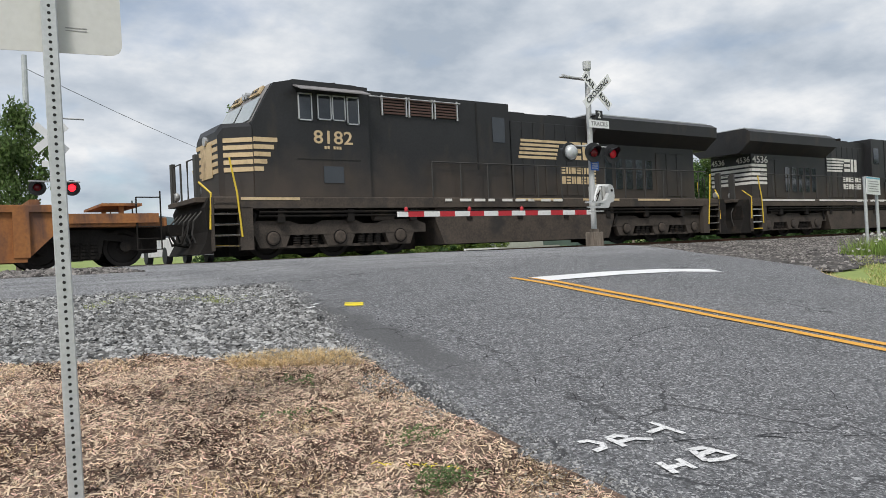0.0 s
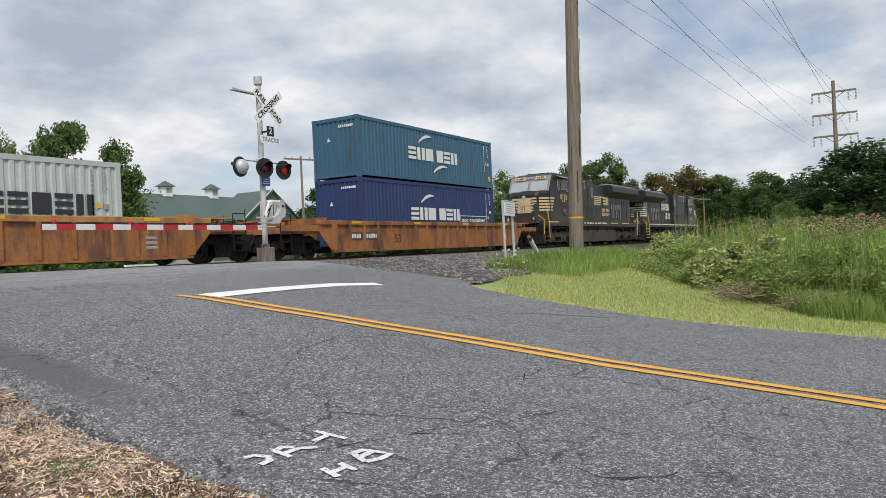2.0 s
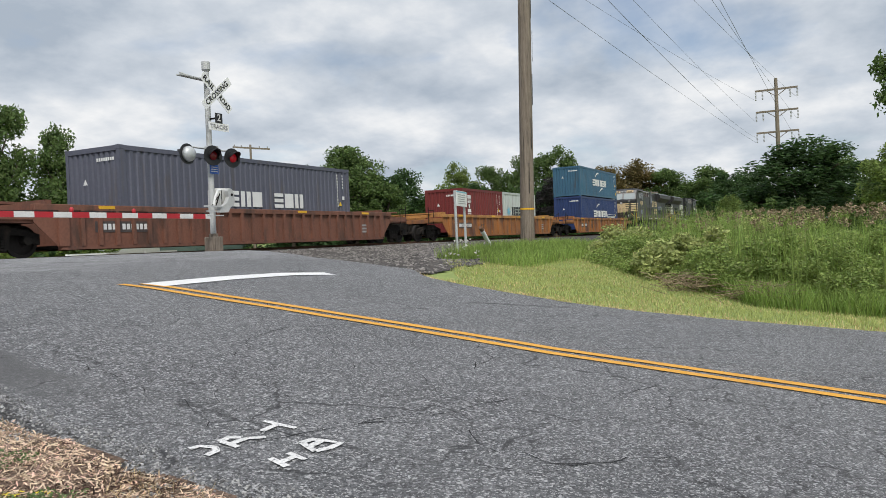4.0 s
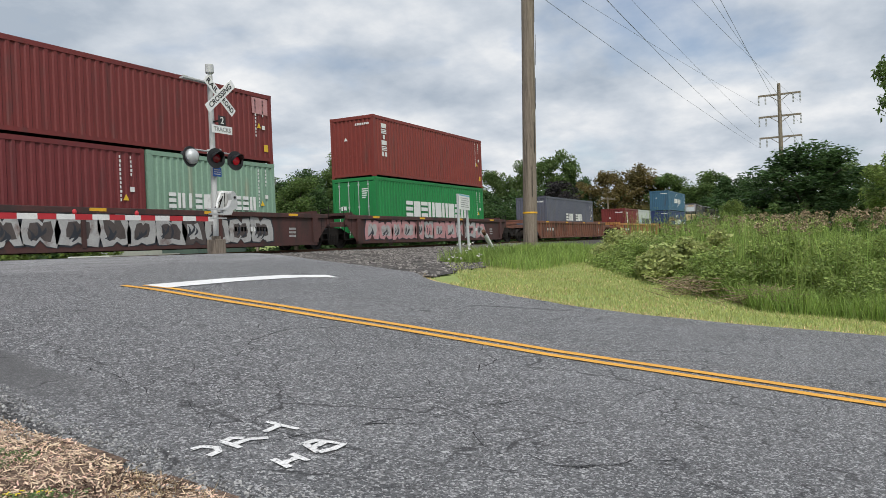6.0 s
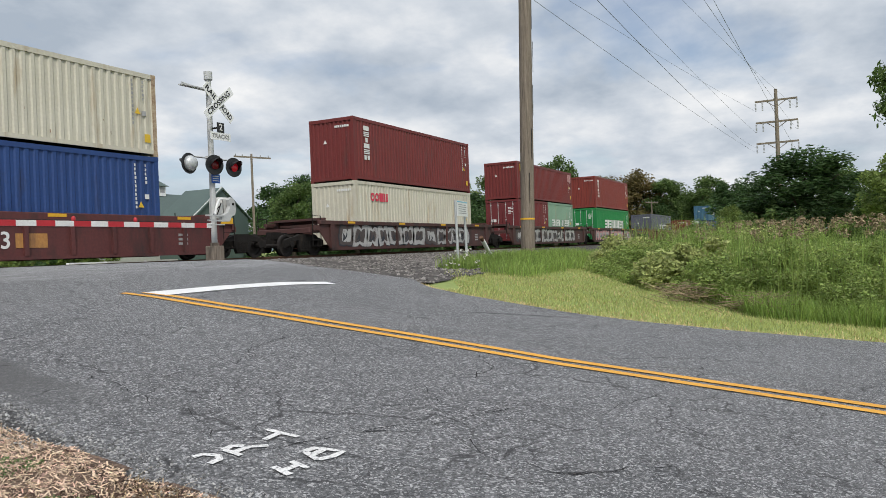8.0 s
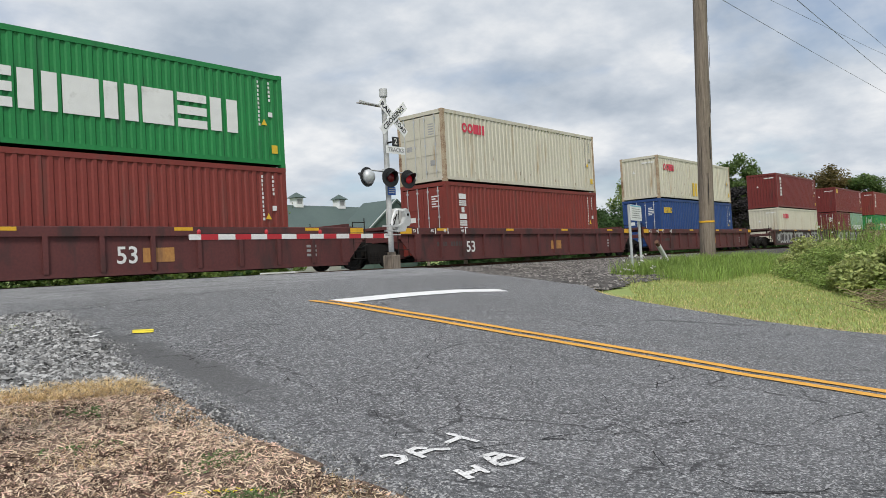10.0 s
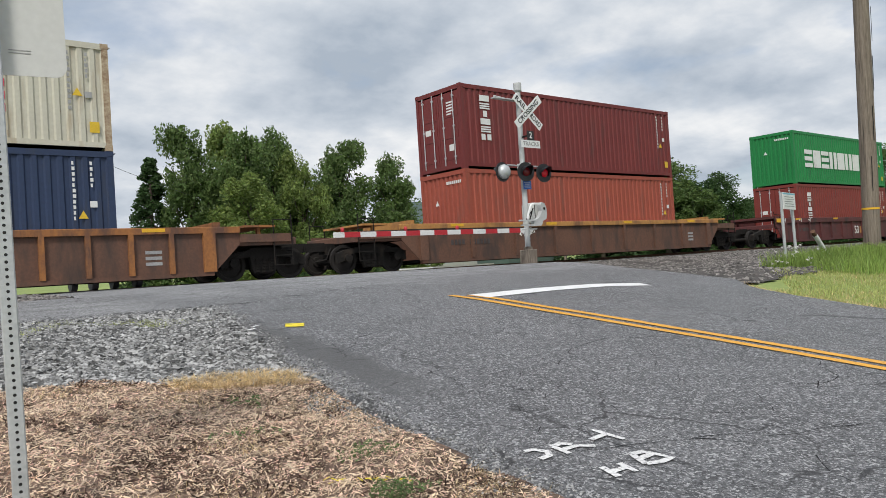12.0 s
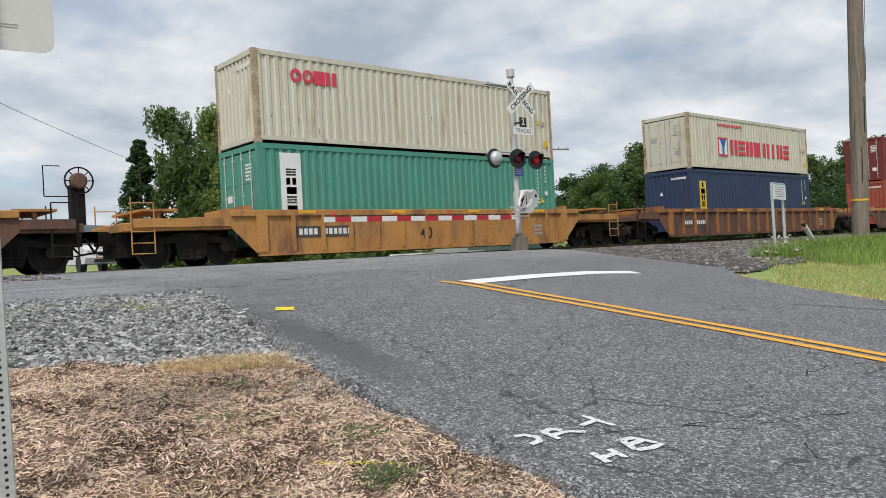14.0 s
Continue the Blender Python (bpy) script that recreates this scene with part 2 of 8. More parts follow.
def leafy(m, share):
    """Lets part of the light through, as thin leaves do."""
    nt = m.node_tree
    p, out = nt.nodes["Principled BSDF"], nt.nodes["Material Output"]
    tr, mx = nt.nodes.new("ShaderNodeBsdfTranslucent"), nt.nodes.new("ShaderNodeMixShader")
    nt.links.new(p.inputs["Base Color"].links[0].from_socket, tr.inputs["Color"])
    mx.inputs[0].default_value = share
    nt.links.new(p.outputs[0], mx.inputs[1]); nt.links.new(tr.outputs[0], mx.inputs[2]); nt.links.new(mx.outputs[0], out.inputs["Surface"])


for nm in ("leaf_dark", "leaf_mid", "leaf_light", "leaf_rust", "leaf_shrub", "leaf_shrub_pale", "blade", "lawn", "weed"):
    leafy(M[nm], 0.42)
M["bark"] = mat("bark", (0.13, 0.105, 0.08), (0.06, 0.048, 0.038), rough=0.95, scale=4, fine=25, bump=0.8, stretch=(3, 3, 0.5))
M["pole_wood"] = mat("pole_wood", (0.27, 0.225, 0.18), (0.13, 0.105, 0.085), rough=0.9, scale=6, fine=30, bump=0.7, stretch=(4, 4, 0.18), dirt=(0.07, 0.058, 0.048), dirt_amount=0.3, dirt_scale=3, dirt_stretch=(6, 6, 0.3))
M["galv"] = mat("galvanised", (0.55, 0.57, 0.58), (0.42, 0.44, 0.45), rough=0.45, metal=0.35, scale=5, fine=60, bump=0.05)
M["hole"] = mat("hole", (0.02, 0.02, 0.02), rough=0.9, bump=0)
M["sign_back"] = mat("sign_back", (0.60, 0.60, 0.58), (0.54, 0.54, 0.52), rough=0.5, metal=0.2, scale=2, fine=40, bump=0.02)
M["sign_white"] = mat("sign_white", (0.78, 0.79, 0.79), (0.7, 0.71, 0.71), rough=0.5, bump=0.02)
M["mast"] = mat("mast_grey", (0.52, 0.53, 0.53), (0.4, 0.41, 0.41), rough=0.55, metal=0.1, scale=3, fine=30, bump=0.08, dirt=(0.22, 0.19, 0.16), dirt_amount=0.15)
M["black"] = mat("black_paint", (0.018, 0.018, 0.02), rough=0.45, bump=0.02)
M["ink"] = mat("ink", (0.02, 0.02, 0.022), rough=0.6, bump=0)
M["red"] = mat("gate_red", (0.46, 0.025, 0.035), (0.36, 0.022, 0.03), rough=0.45, bump=0.02)
M["white"] = mat("gate_white", (0.7, 0.7, 0.69), (0.58, 0.58, 0.57), rough=0.5, bump=0.02, dirt=(0.35, 0.33, 0.3), dirt_amount=0.15, dirt_scale=4)
M["lens_dim"] = mat("lens_dim", (0.13, 0.006, 0.01), rough=0.2, bump=0, glow=0.08)
M["lens_glow"] = mat("lens_glow", (0.4, 0.01, 0.02), rough=0.2, bump=0, glow=0.22)
M["lens_lit"] = mat("lens_lit", (1.0, 0.02, 0.035), rough=0.2, bump=0, glow=2.2)
M["blue_plate"] = mat("blue_plate", (0.03, 0.13, 0.5), rough=0.5, bump=0)
M["steel"] = mat("rail_steel", (0.36, 0.35, 0.34), rough=0.3, metal=0.8, bump=0.05)
M["rust"] = mat("rail_rust", (0.16, 0.085, 0.05), (0.09, 0.05, 0.035), rough=0.9, bump=0.3)
M["tie"] = mat("tie", (0.10, 0.085, 0.07), (0.05, 0.042, 0.036), rough=0.95, bump=0.5, stretch=(1, 0.2, 1))
M["concrete"] = mat("concrete", (0.42, 0.41, 0.39), (0.33, 0.32, 0.3), rough=0.9, bump=0.2)
M["under"] = mat("underframe", (0.02, 0.0175, 0.016), (0.01, 0.009, 0.008), rough=0.85, scale=3, fine=30, bump=0.2, dirt=(0.05, 0.037, 0.028), dirt_amount=0.2, spec=0.2)
M["wheel"] = mat("wheel", (0.022, 0.018, 0.016), (0.012, 0.01, 0.009), rough=0.8, metal=0.0, bump=0.1)
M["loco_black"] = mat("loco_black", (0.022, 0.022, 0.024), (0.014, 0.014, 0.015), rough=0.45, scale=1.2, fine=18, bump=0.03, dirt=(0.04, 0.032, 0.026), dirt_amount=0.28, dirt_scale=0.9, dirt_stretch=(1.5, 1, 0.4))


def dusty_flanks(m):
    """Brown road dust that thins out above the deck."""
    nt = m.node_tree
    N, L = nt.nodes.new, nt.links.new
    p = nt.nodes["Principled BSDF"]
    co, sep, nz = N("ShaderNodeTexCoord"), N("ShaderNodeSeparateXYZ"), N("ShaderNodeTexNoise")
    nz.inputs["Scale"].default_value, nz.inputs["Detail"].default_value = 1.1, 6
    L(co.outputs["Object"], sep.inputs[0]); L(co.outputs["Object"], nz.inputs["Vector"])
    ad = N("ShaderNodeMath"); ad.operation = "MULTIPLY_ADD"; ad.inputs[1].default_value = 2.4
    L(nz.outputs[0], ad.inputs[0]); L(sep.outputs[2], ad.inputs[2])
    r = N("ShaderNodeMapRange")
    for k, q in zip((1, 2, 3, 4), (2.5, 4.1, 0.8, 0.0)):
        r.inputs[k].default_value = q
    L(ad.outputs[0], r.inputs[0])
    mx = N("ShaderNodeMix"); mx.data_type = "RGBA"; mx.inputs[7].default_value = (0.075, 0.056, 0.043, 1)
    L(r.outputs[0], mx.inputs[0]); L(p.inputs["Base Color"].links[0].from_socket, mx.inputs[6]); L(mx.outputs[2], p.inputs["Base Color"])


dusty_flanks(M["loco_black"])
M["loco_dust"] = mat("loco_dust", (0.085, 0.066, 0.052), (0.042, 0.034, 0.028), rough=0.8, scale=1.5, fine=20, bump=0.12, dirt=(0.03, 0.027, 0.025), dirt_amount=0.35)
M["bogie"] = mat("bogie_frame", (0.075, 0.06, 0.049), (0.036, 0.03, 0.025), rough=0.85, scale=2.5, fine=25, bump=0.2)
M["loco_gold"] = mat("loco_gold", (0.62, 0.48, 0.30), (0.5, 0.37, 0.21), rough=0.55, bump=0.03, dirt=(0.28, 0.2, 0.12), dirt_amount=0.25, dirt_scale=2)
M["loco_white"] = mat("loco_white", (0.74, 0.72, 0.68), (0.6, 0.58, 0.54), rough=0.55, bump=0.03, dirt=(0.3, 0.27, 0.23), dirt_amount=0.2, dirt_scale=2)
M["rail_yellow"] = mat("hand_rail_yellow", (0.70, 0.50, 0.05), rough=0.5, bump=0)
M["cable"] = mat("cable", (0.1, 0.103, 0.11), rough=0.6, bump=0)
M["visor"] = mat("visor", (0.24, 0.23, 0.235), (0.18, 0.17, 0.17), rough=0.6, bump=0.05)
M["rail_dark"] = mat("hand_rail_dark", (0.05, 0.048, 0.045), rough=0.6, bump=0)
M["chrome"] = mat("window_frame", (0.6, 0.6, 0.6), rough=0.35, metal=0.6, bump=0)
M["glass"] = mat("cab_glass", (0.03, 0.035, 0.04), rough=0.06, bump=0, spec=0.8)
# pale grey base colour stands in for the reflection in the panes
M["windscreen"] = mat("windscreen", (0.34, 0.38, 0.39), (0.3, 0.33, 0.34), rough=0.08, bump=0, spec=0.8)
M["brown_grille"] = mat("brown_grille", (0.10, 0.055, 0.045), (0.06, 0.035, 0.03), rough=0.8, bump=0.1)


def car_paint(name, a, b, rust, amount):
    return mat(name, a, b, rough=0.7, scale=1.0, fine=14, bump=0.1, dirt=rust, dirt_amount=amount, dirt_scale=1.1, dirt_stretch=(1.6, 1, 0.55))


M["car_orange"] = car_paint("car_orange", (0.36, 0.15, 0.045), (0.24, 0.095, 0.035), (0.12, 0.06, 0.04), 0.55)
M["car_ochre"] = car_paint("car_ochre", (0.46, 0.235, 0.07), (0.34, 0.16, 0.05), (0.2, 0.1, 0.05), 0.4)
M["car_brown"] = car_paint("car_brown", (0.15, 0.075, 0.048), (0.1, 0.052, 0.037), (0.065, 0.042, 0.034), 0.45)
M["car_rust"] = car_paint("car_rust", (0.2, 0.085, 0.055), (0.13, 0.06, 0.042), (0.08, 0.045, 0.034), 0.4)
M["car_plum"] = car_paint("car_plum", (0.082, 0.034, 0.03), (0.056, 0.026, 0.024), (0.04, 0.026, 0.024), 0.45)
M["car_maroon"] = car_paint("car_maroon", (0.115, 0.034, 0.032), (0.08, 0.026, 0.026), (0.05, 0.026, 0.025), 0.4)
M["yellow_mark"] = mat("yellow_mark", (0.75, 0.42, 0.03), rough=0.6, bump=0)


def box_paint(name, a, b, dirt, amount=0.2):
    return mat(name, a, b, rough=0.55, scale=0.5, fine=12, bump=0.04, dirt=dirt, dirt_amount=amount, dirt_scale=1.0, dirt_stretch=(2.2, 1, 0.35))


M["c_blue"] = box_paint("box_blue", (0.045, 0.125, 0.20), (0.035, 0.095, 0.16), (0.05, 0.07, 0.09), 0.25)
M["c_navy"] = box_paint("box_navy", (0.022, 0.045, 0.14), (0.02, 0.036, 0.11), (0.025, 0.035, 0.07), 0.2)
M["c_seablue"] = box_paint("box_seablue", (0.02, 0.06, 0.2), (0.016, 0.045, 0.155), (0.02, 0.03, 0.08), 0.15)
M["c_ink"] = box_paint("box_inkblue", (0.026, 0.045, 0.10), (0.022, 0.036, 0.08), (0.04, 0.045, 0.06), 0.2)
M["c_slate"] = box_paint("box_slate", (0.10, 0.105, 0.14), (0.08, 0.085, 0.115), (0.09, 0.08, 0.08), 0.2)
M["c_red"] = box_paint("box_red", (0.165, 0.027, 0.025), (0.13, 0.021, 0.021), (0.10, 0.03, 0.028), 0.25)
M["c_brick"] = box_paint("box_brick", (0.205, 0.036, 0.027), (0.165, 0.029, 0.023), (0.13, 0.042, 0.034), 0.25)
M["c_orange"] = box_paint("box_orange", (0.33, 0.075, 0.045), (0.27, 0.06, 0.038), (0.2, 0.07, 0.05), 0.25)
M["c_edge"] = mat("box_rusty_edge", (0.46, 0.38, 0.27), (0.25, 0.16, 0.1), rough=0.8, scale=2.5, fine=20, bump=0.1, dirt=(0.16, 0.085, 0.05), dirt_amount=0.4, dirt_scale=3)
M["c_maroon"] = box_paint("box_maroon", (0.15, 0.024, 0.026), (0.12, 0.02, 0.022), (0.09, 0.025, 0.026), 0.15)
M["c_green"] = box_paint("box_green", (0.014, 0.21, 0.055), (0.011, 0.165, 0.045), (0.018, 0.125, 0.045), 0.2)
M["c_teal"] = box_paint("box_teal", (0.075, 0.27, 0.20), (0.06, 0.22, 0.165), (0.1, 0.2, 0.16), 0.2)
M["c_pale_green"] = box_paint("box_pale_green", (0.21, 0.33, 0.25), (0.17, 0.28, 0.21), (0.25, 0.27, 0.2), 0.2)
M["c_cream"] = box_paint("box_cream", (0.55, 0.53, 0.44), (0.48, 0.455, 0.375), (0.37, 0.29, 0.19), 0.22)
M["c_grey"] = box_paint("box_grey", (0.46, 0.50, 0.48), (0.4, 0.44, 0.42), (0.33, 0.34, 0.31), 0.2)
M["c_rust"] = mat("box_rust", (0.27, 0.16, 0.09), (0.11, 0.06, 0.04), rough=0.85, bump=0.15)
M["d_white"] = mat("decal_white", (0.72, 0.73, 0.72), (0.62, 0.63, 0.62), rough=0.6, bump=0, dirt=(0.4, 0.4, 0.38), dirt_amount=0.15, dirt_scale=1.5)
M["d_red"] = mat("decal_red", (0.62, 0.05, 0.09), (0.52, 0.045, 0.08), rough=0.6, bump=0)
M["d_yellow"] = mat("decal_yellow", (0.75, 0.5, 0.04), rough=0.6, bump=0)
M["d_blue"] = mat("decal_blue", (0.03, 0.12, 0.45), rough=0.6, bump=0)
M["d_sky"] = mat("decal_sky", (0.2, 0.5, 0.65), rough=0.6, bump=0)
M["d_black"] = mat("decal_black", (0.03, 0.035, 0.045), rough=0.6, bump=0)
M["d_pink"] = mat("decal_pink", (0.50, 0.26, 0.27), (0.38, 0.2, 0.2), rough=0.6, bump=0)
M["d_pale"] = mat("decal_pale", (0.42, 0.42, 0.41), (0.3, 0.3, 0.3), rough=0.7, bump=0, dirt=(0.16, 0.12, 0.11), dirt_amount=0.3, dirt_scale=2)
M["d_dark"] = mat("decal_dark", (0.09, 0.075, 0.07), (0.05, 0.04, 0.04), rough=0.7, bump=0)
M["d_grey"] = mat("decal_grey", (0.38, 0.38, 0.38), (0.25, 0.25, 0.25), rough=0.6, bump=0)
M["barn_roof"] = mat("barn_roof", (0.085, 0.12, 0.11), (0.065, 0.095, 0.09), rough=0.6, scale=0.3, fine=4, bump=0.05)
M["barn_wall"] = mat("barn_wall", (0.42, 0.42, 0.41), (0.34, 0.34, 0.33), rough=0.8, bump=0.05)
M["hill"] = mat("hill", (0.085, 0.12, 0.13), (0.06, 0.09, 0.1), rough=1.0, scale=0.02, fine=0.12, bump=0)
M["insulator"] = mat("insulator", (0.3, 0.3, 0.3), rough=0.4, bump=0)

# ---------------------------------------------------------------- mesh helpers


class Build:
    """Collects boxes, tubes and polygons into one mesh."""

    def __init__(self):
        self.v, self.f = [], []

    def add(self, verts, faces):
        o = len(self.v)
        self.v += [tuple(p) for p in verts]
        self.f += [tuple(i + o for i in f) for f in faces]
        return self

    def box(self, x0, x1, y0, y1, z0, z1, m=None):
        c = [Vector((x, y, z)) for z in (z0, z1) for y in (y0, y1) for x in (x0, x1)]
        if m:
            c = [m @ p for p in c]
        return self.add(c, [(0, 2, 3, 1), (4, 5, 7, 6), (0, 1, 5, 4), (2, 6, 7, 3), (0, 4, 6, 2), (1, 3, 7, 5)])

    def block(self, x0, x1, y0, y1, z0, z1, e=0.02):
        """A box with chamfered vertical and top edges."""
        ring = lambda d, z: [(x0 + d, y0, z), (x1 - d, y0, z), (x1, y0 + d, z), (x1, y1 - d, z), (x1 - d, y1, z), (x0 + d, y1, z), (x0, y1 - d, z), (x0, y0 + d, z)]
        top = [(min(max(x, x0 + e), x1 - e), min(max(y, y0 + e), y1 - e), z1) for x, y, z in ring(e, z1)]
        v = ring(e, z0) + ring(e, z1 - e) + top
        f = [(7, 6, 5, 4, 3, 2, 1, 0), tuple(range(16, 24))]
        for k in (0, 8):
            f += [(k + i, k + (i + 1) % 8, k + 8 + (i + 1) % 8, k + 8 + i) for i in range(8)]
        return self.add(v, f)

    def tube(self, a, b, r0, r1=None, n=8, caps=True):
        a, b = Vector(a), Vector(b)
        r1 = r0 if r1 is None else r1
        q = (b - a).to_track_quat("Z", "Y")
        v = []
        for p, r in ((a, r0), (b, r1)):
            v += [p + q @ Vector((r * math.cos(2 * math.pi * i / n), r * math.sin(2 * math.pi * i / n), 0)) for i in range(n)]
        f = [(i, (i + 1) % n, n + (i + 1) % n, n + i) for i in range(n)]
        if caps:
            f += [tuple(range(n - 1, -1, -1)), tuple(range(n, 2 * n))]
        return self.add(v, f)

    def path(self, pts, r, n=6):
        """One bent tube through the points."""
        pts = [Vector(p) for p in pts]
        v, f = [], []
        for i, p in enumerate(pts):
            d = (pts[min(i + 1, len(pts) - 1)] - pts[max(i - 1, 0)]).normalized()
            q = d.to_track_quat("Z", "Y")
            v += [p + q @ Vector((r * math.cos(2 * math.pi * k / n), r * math.sin(2 * math.pi * k / n), 0)) for k in range(n)]
        for i in range(len(pts) - 1):
            f += [(i * n + k, i * n + (k + 1) % n, (i + 1) * n + (k + 1) % n, (i + 1) * n + k) for k in range(n)]
        f += [tuple(range(n - 1, -1, -1)), tuple(range((len(pts) - 1) * n, len(pts) * n))]
        return self.add(v, f)

    def prism(self, outline, y0, y1):
        """An (x, z) outline drawn out from y0 to y1."""
        n = len(outline)
        v = [(x, y0, z) for x, z in outline] + [(x, y1, z) for x, z in outline]
        f = [tuple(range(n)), tuple(range(2 * n - 1, n - 1, -1))] + [(i, n + i, n + (i + 1) % n, (i + 1) % n) for i in range(n)]
        return self.add(v, f)

    def lathe(self, prof, m, n=16):
        """A profile of (radius, height) turned about m's z axis."""
        v = [m @ Vector((r * math.cos(2 * math.pi * i / n), r * math.sin(2 * math.pi * i / n), h)) for r, h in prof for i in range(n)]
        f = []
        for k in range(len(prof) - 1):
            f += [(k * n + i, k * n + (i + 1) % n, (k + 1) * n + (i + 1) % n, (k + 1) * n + i) for i in range(n)]
        f += [tuple(range(n - 1, -1, -1)), tuple(range((len(prof) - 1) * n, len(prof) * n))]
        return self.add(v, f)

    def mesh(self, name, smooth=False):
        me = bpy.data.meshes.new(name)
        me.from_pydata(self.v, [], self.f)
        if smooth:
            me.polygons.foreach_set("use_smooth", [True] * len(me.polygons))
        me.update()
        return me


def part(name, built, material, parent=None, label="", m=None, smooth=False):
    me = built if isinstance(built, bpy.types.Mesh) else built.mesh(name, smooth)
    if not me.materials:
        me.materials.append(M[material])
    ob = new(name, me)
    if parent:
        ob.parent = parent
    if m:
        ob.matrix_local = m
    if label:
        ob["label"] = label
    if name in TINY:
        ob["kind"] = "stuff"
    return ob


TINY = ("code_marks", "code_lettering", "small_lettering", "rust_stain", "reporting_mark", "spring", "small_marks", "data_panel", "maker_mark", "sprayed_side_marks")


def thing(name, label, category, group="", m=None, kind=""):
    ob = new(name)
    ob.empty_display_size = 0.2
    if m:
        ob.matrix_world = m
    return tagged(ob, label, category, group, kind)


def words(text, size, width=None):
    """Flat lettering as a mesh in the x, z plane, facing -y, centred; 6 mm thick."""
    cu = bpy.data.curves.new("lettering", "FONT")
    cu.body, cu.size, cu.extrude, cu.align_x, cu.align_y, cu.resolution_u = text, size, 0.003, "CENTER", "CENTER", 3
    cu.offset = 0.012 * size
    tmp = new("lettering", cu)
    me = bpy.data.meshes.new_from_object(tmp)
    bpy.data.objects.remove(tmp)
    bpy.data.curves.remove(cu)
    w = max(v.co.x for v in me.vertices) - min(v.co.x for v in me.vertices)
    k = (width / w) if width else 1.0
    me.transform(pose(0, 0, 0, 90) @ Matrix.Diagonal((k, 1, 1, 1)))
    return me


def smoothstep(a, b, x):
    t = min(1, max(0, (x - a) / (b - a)))
    return t * t * (3 - 2 * t)


MOVERS = []   # things of the train, with their place at 0 s

# ---------------------------------------------------------------- ground and road


def road_z(y):
    """The road climbs from the junction to the level crossing."""
    if y < 2:
        return max(-0.8, -0.112 * (2 - y))
    return 0.93 * (1 - (1 - min(1, (y - 2) / 11)) ** 1.6)


def road_left(y):
    base = np.interp(y, [-20, 2, 3.5, 4.5, 5.8, 7.9, 8.4, 10.9, 12, 60], [2.1, 2.15, 2.25, 2.42, 2.7, 3.3, 3.3, 2.7, 2.6, 2.6])
    return base + 0.07 * noise.noise((y * 2.1, 3.0, 0)) + 0.03 * noise.noise((y * 7, 1.0, 0))


def road_right(y):
    base = np.interp(y, [-20, -6, -0.5, 1.0, 2.3, 3.0, 3.8, 4.5, 5.3, 6.2, 8.8, 13, 16, 60], [12.5, 11.2, 9.83, 9.34, 9.15, 9.11, 9.34, 9.55, 9.98, 11.0, 11.9, 14.5, 15.2, 15.2])
    return base + 0.05 * noise.noise((y * 1.7, 9.0, 0))


def ground_z(x, y):
    z = road_z(y) - 0.05
    if x > 8:
        k = smoothstep(9.0, 13.0, x)
        z = z * (1 - k) + (min(road_z(y), 0.62) - 0.14) * k
    if y > 14:
        k = smoothstep(14, 17, y)
        z = z * (1 - k) + 0.45 * k
    n = noise.noise((x * 0.35, y * 0.35, 0)) * 0.06 + noise.noise((x * 1.3, y * 1.3, 4)) * 0.02
    off = smoothstep(0.1, 1.2, max(x - 9.5, 1.6 - x)) if y < 14 else 1
    if x < 3 and 7.6 < y < 12:
        off = 0
    d = math.hypot(x, y)
    far = noise.noise((x * 0.01, y * 0.01, 7)) * 1.2 * smoothstep(120, 400, d)
    return z + n * off + far + 2.4 * smoothstep(45, 170, y)


def axis(lo, hi, step, end):
    mid = list(np.arange(lo, hi + step / 2, step))
    out, s, p = [], step, hi
    while p < end:
        s *= 1.25; p += s; out.append(p)
    left, s, p = [], step, lo
    while p > -end:
        s *= 1.25; p -= s; left.append(p)
    return left[::-1] + mid + out


def make_ground():
    xs, ys = axis(-6, 40, 0.5, 2500), axis(-10, 32, 0.5, 2500)
    b = Build()
    b.v = [(x, y, ground_z(x, y)) for y in ys for x in xs]
    n = len(xs)
    b.f = [(j * n + i, j * n + i + 1, (j + 1) * n + i + 1, (j + 1) * n + i) for j in range(len(ys) - 1) for i in range(n - 1)]
    tagged(part("ground", b, "grass_ground", smooth=True), "rough green grass verge and fields", "ground", kind="structure")


def strip(b, rows, thick=0.0):
    """A sheet from rows of points, all rows of one length."""
    n = len(rows[0])
    o = len(b.v)
    b.v += [p for r in rows for p in r]
    b.f += [(o + j * n + i, o + j * n + i + 1, o + (j + 1) * n + i + 1, o + (j + 1) * n + i) for j in range(len(rows) - 1) for i in range(n - 1)]


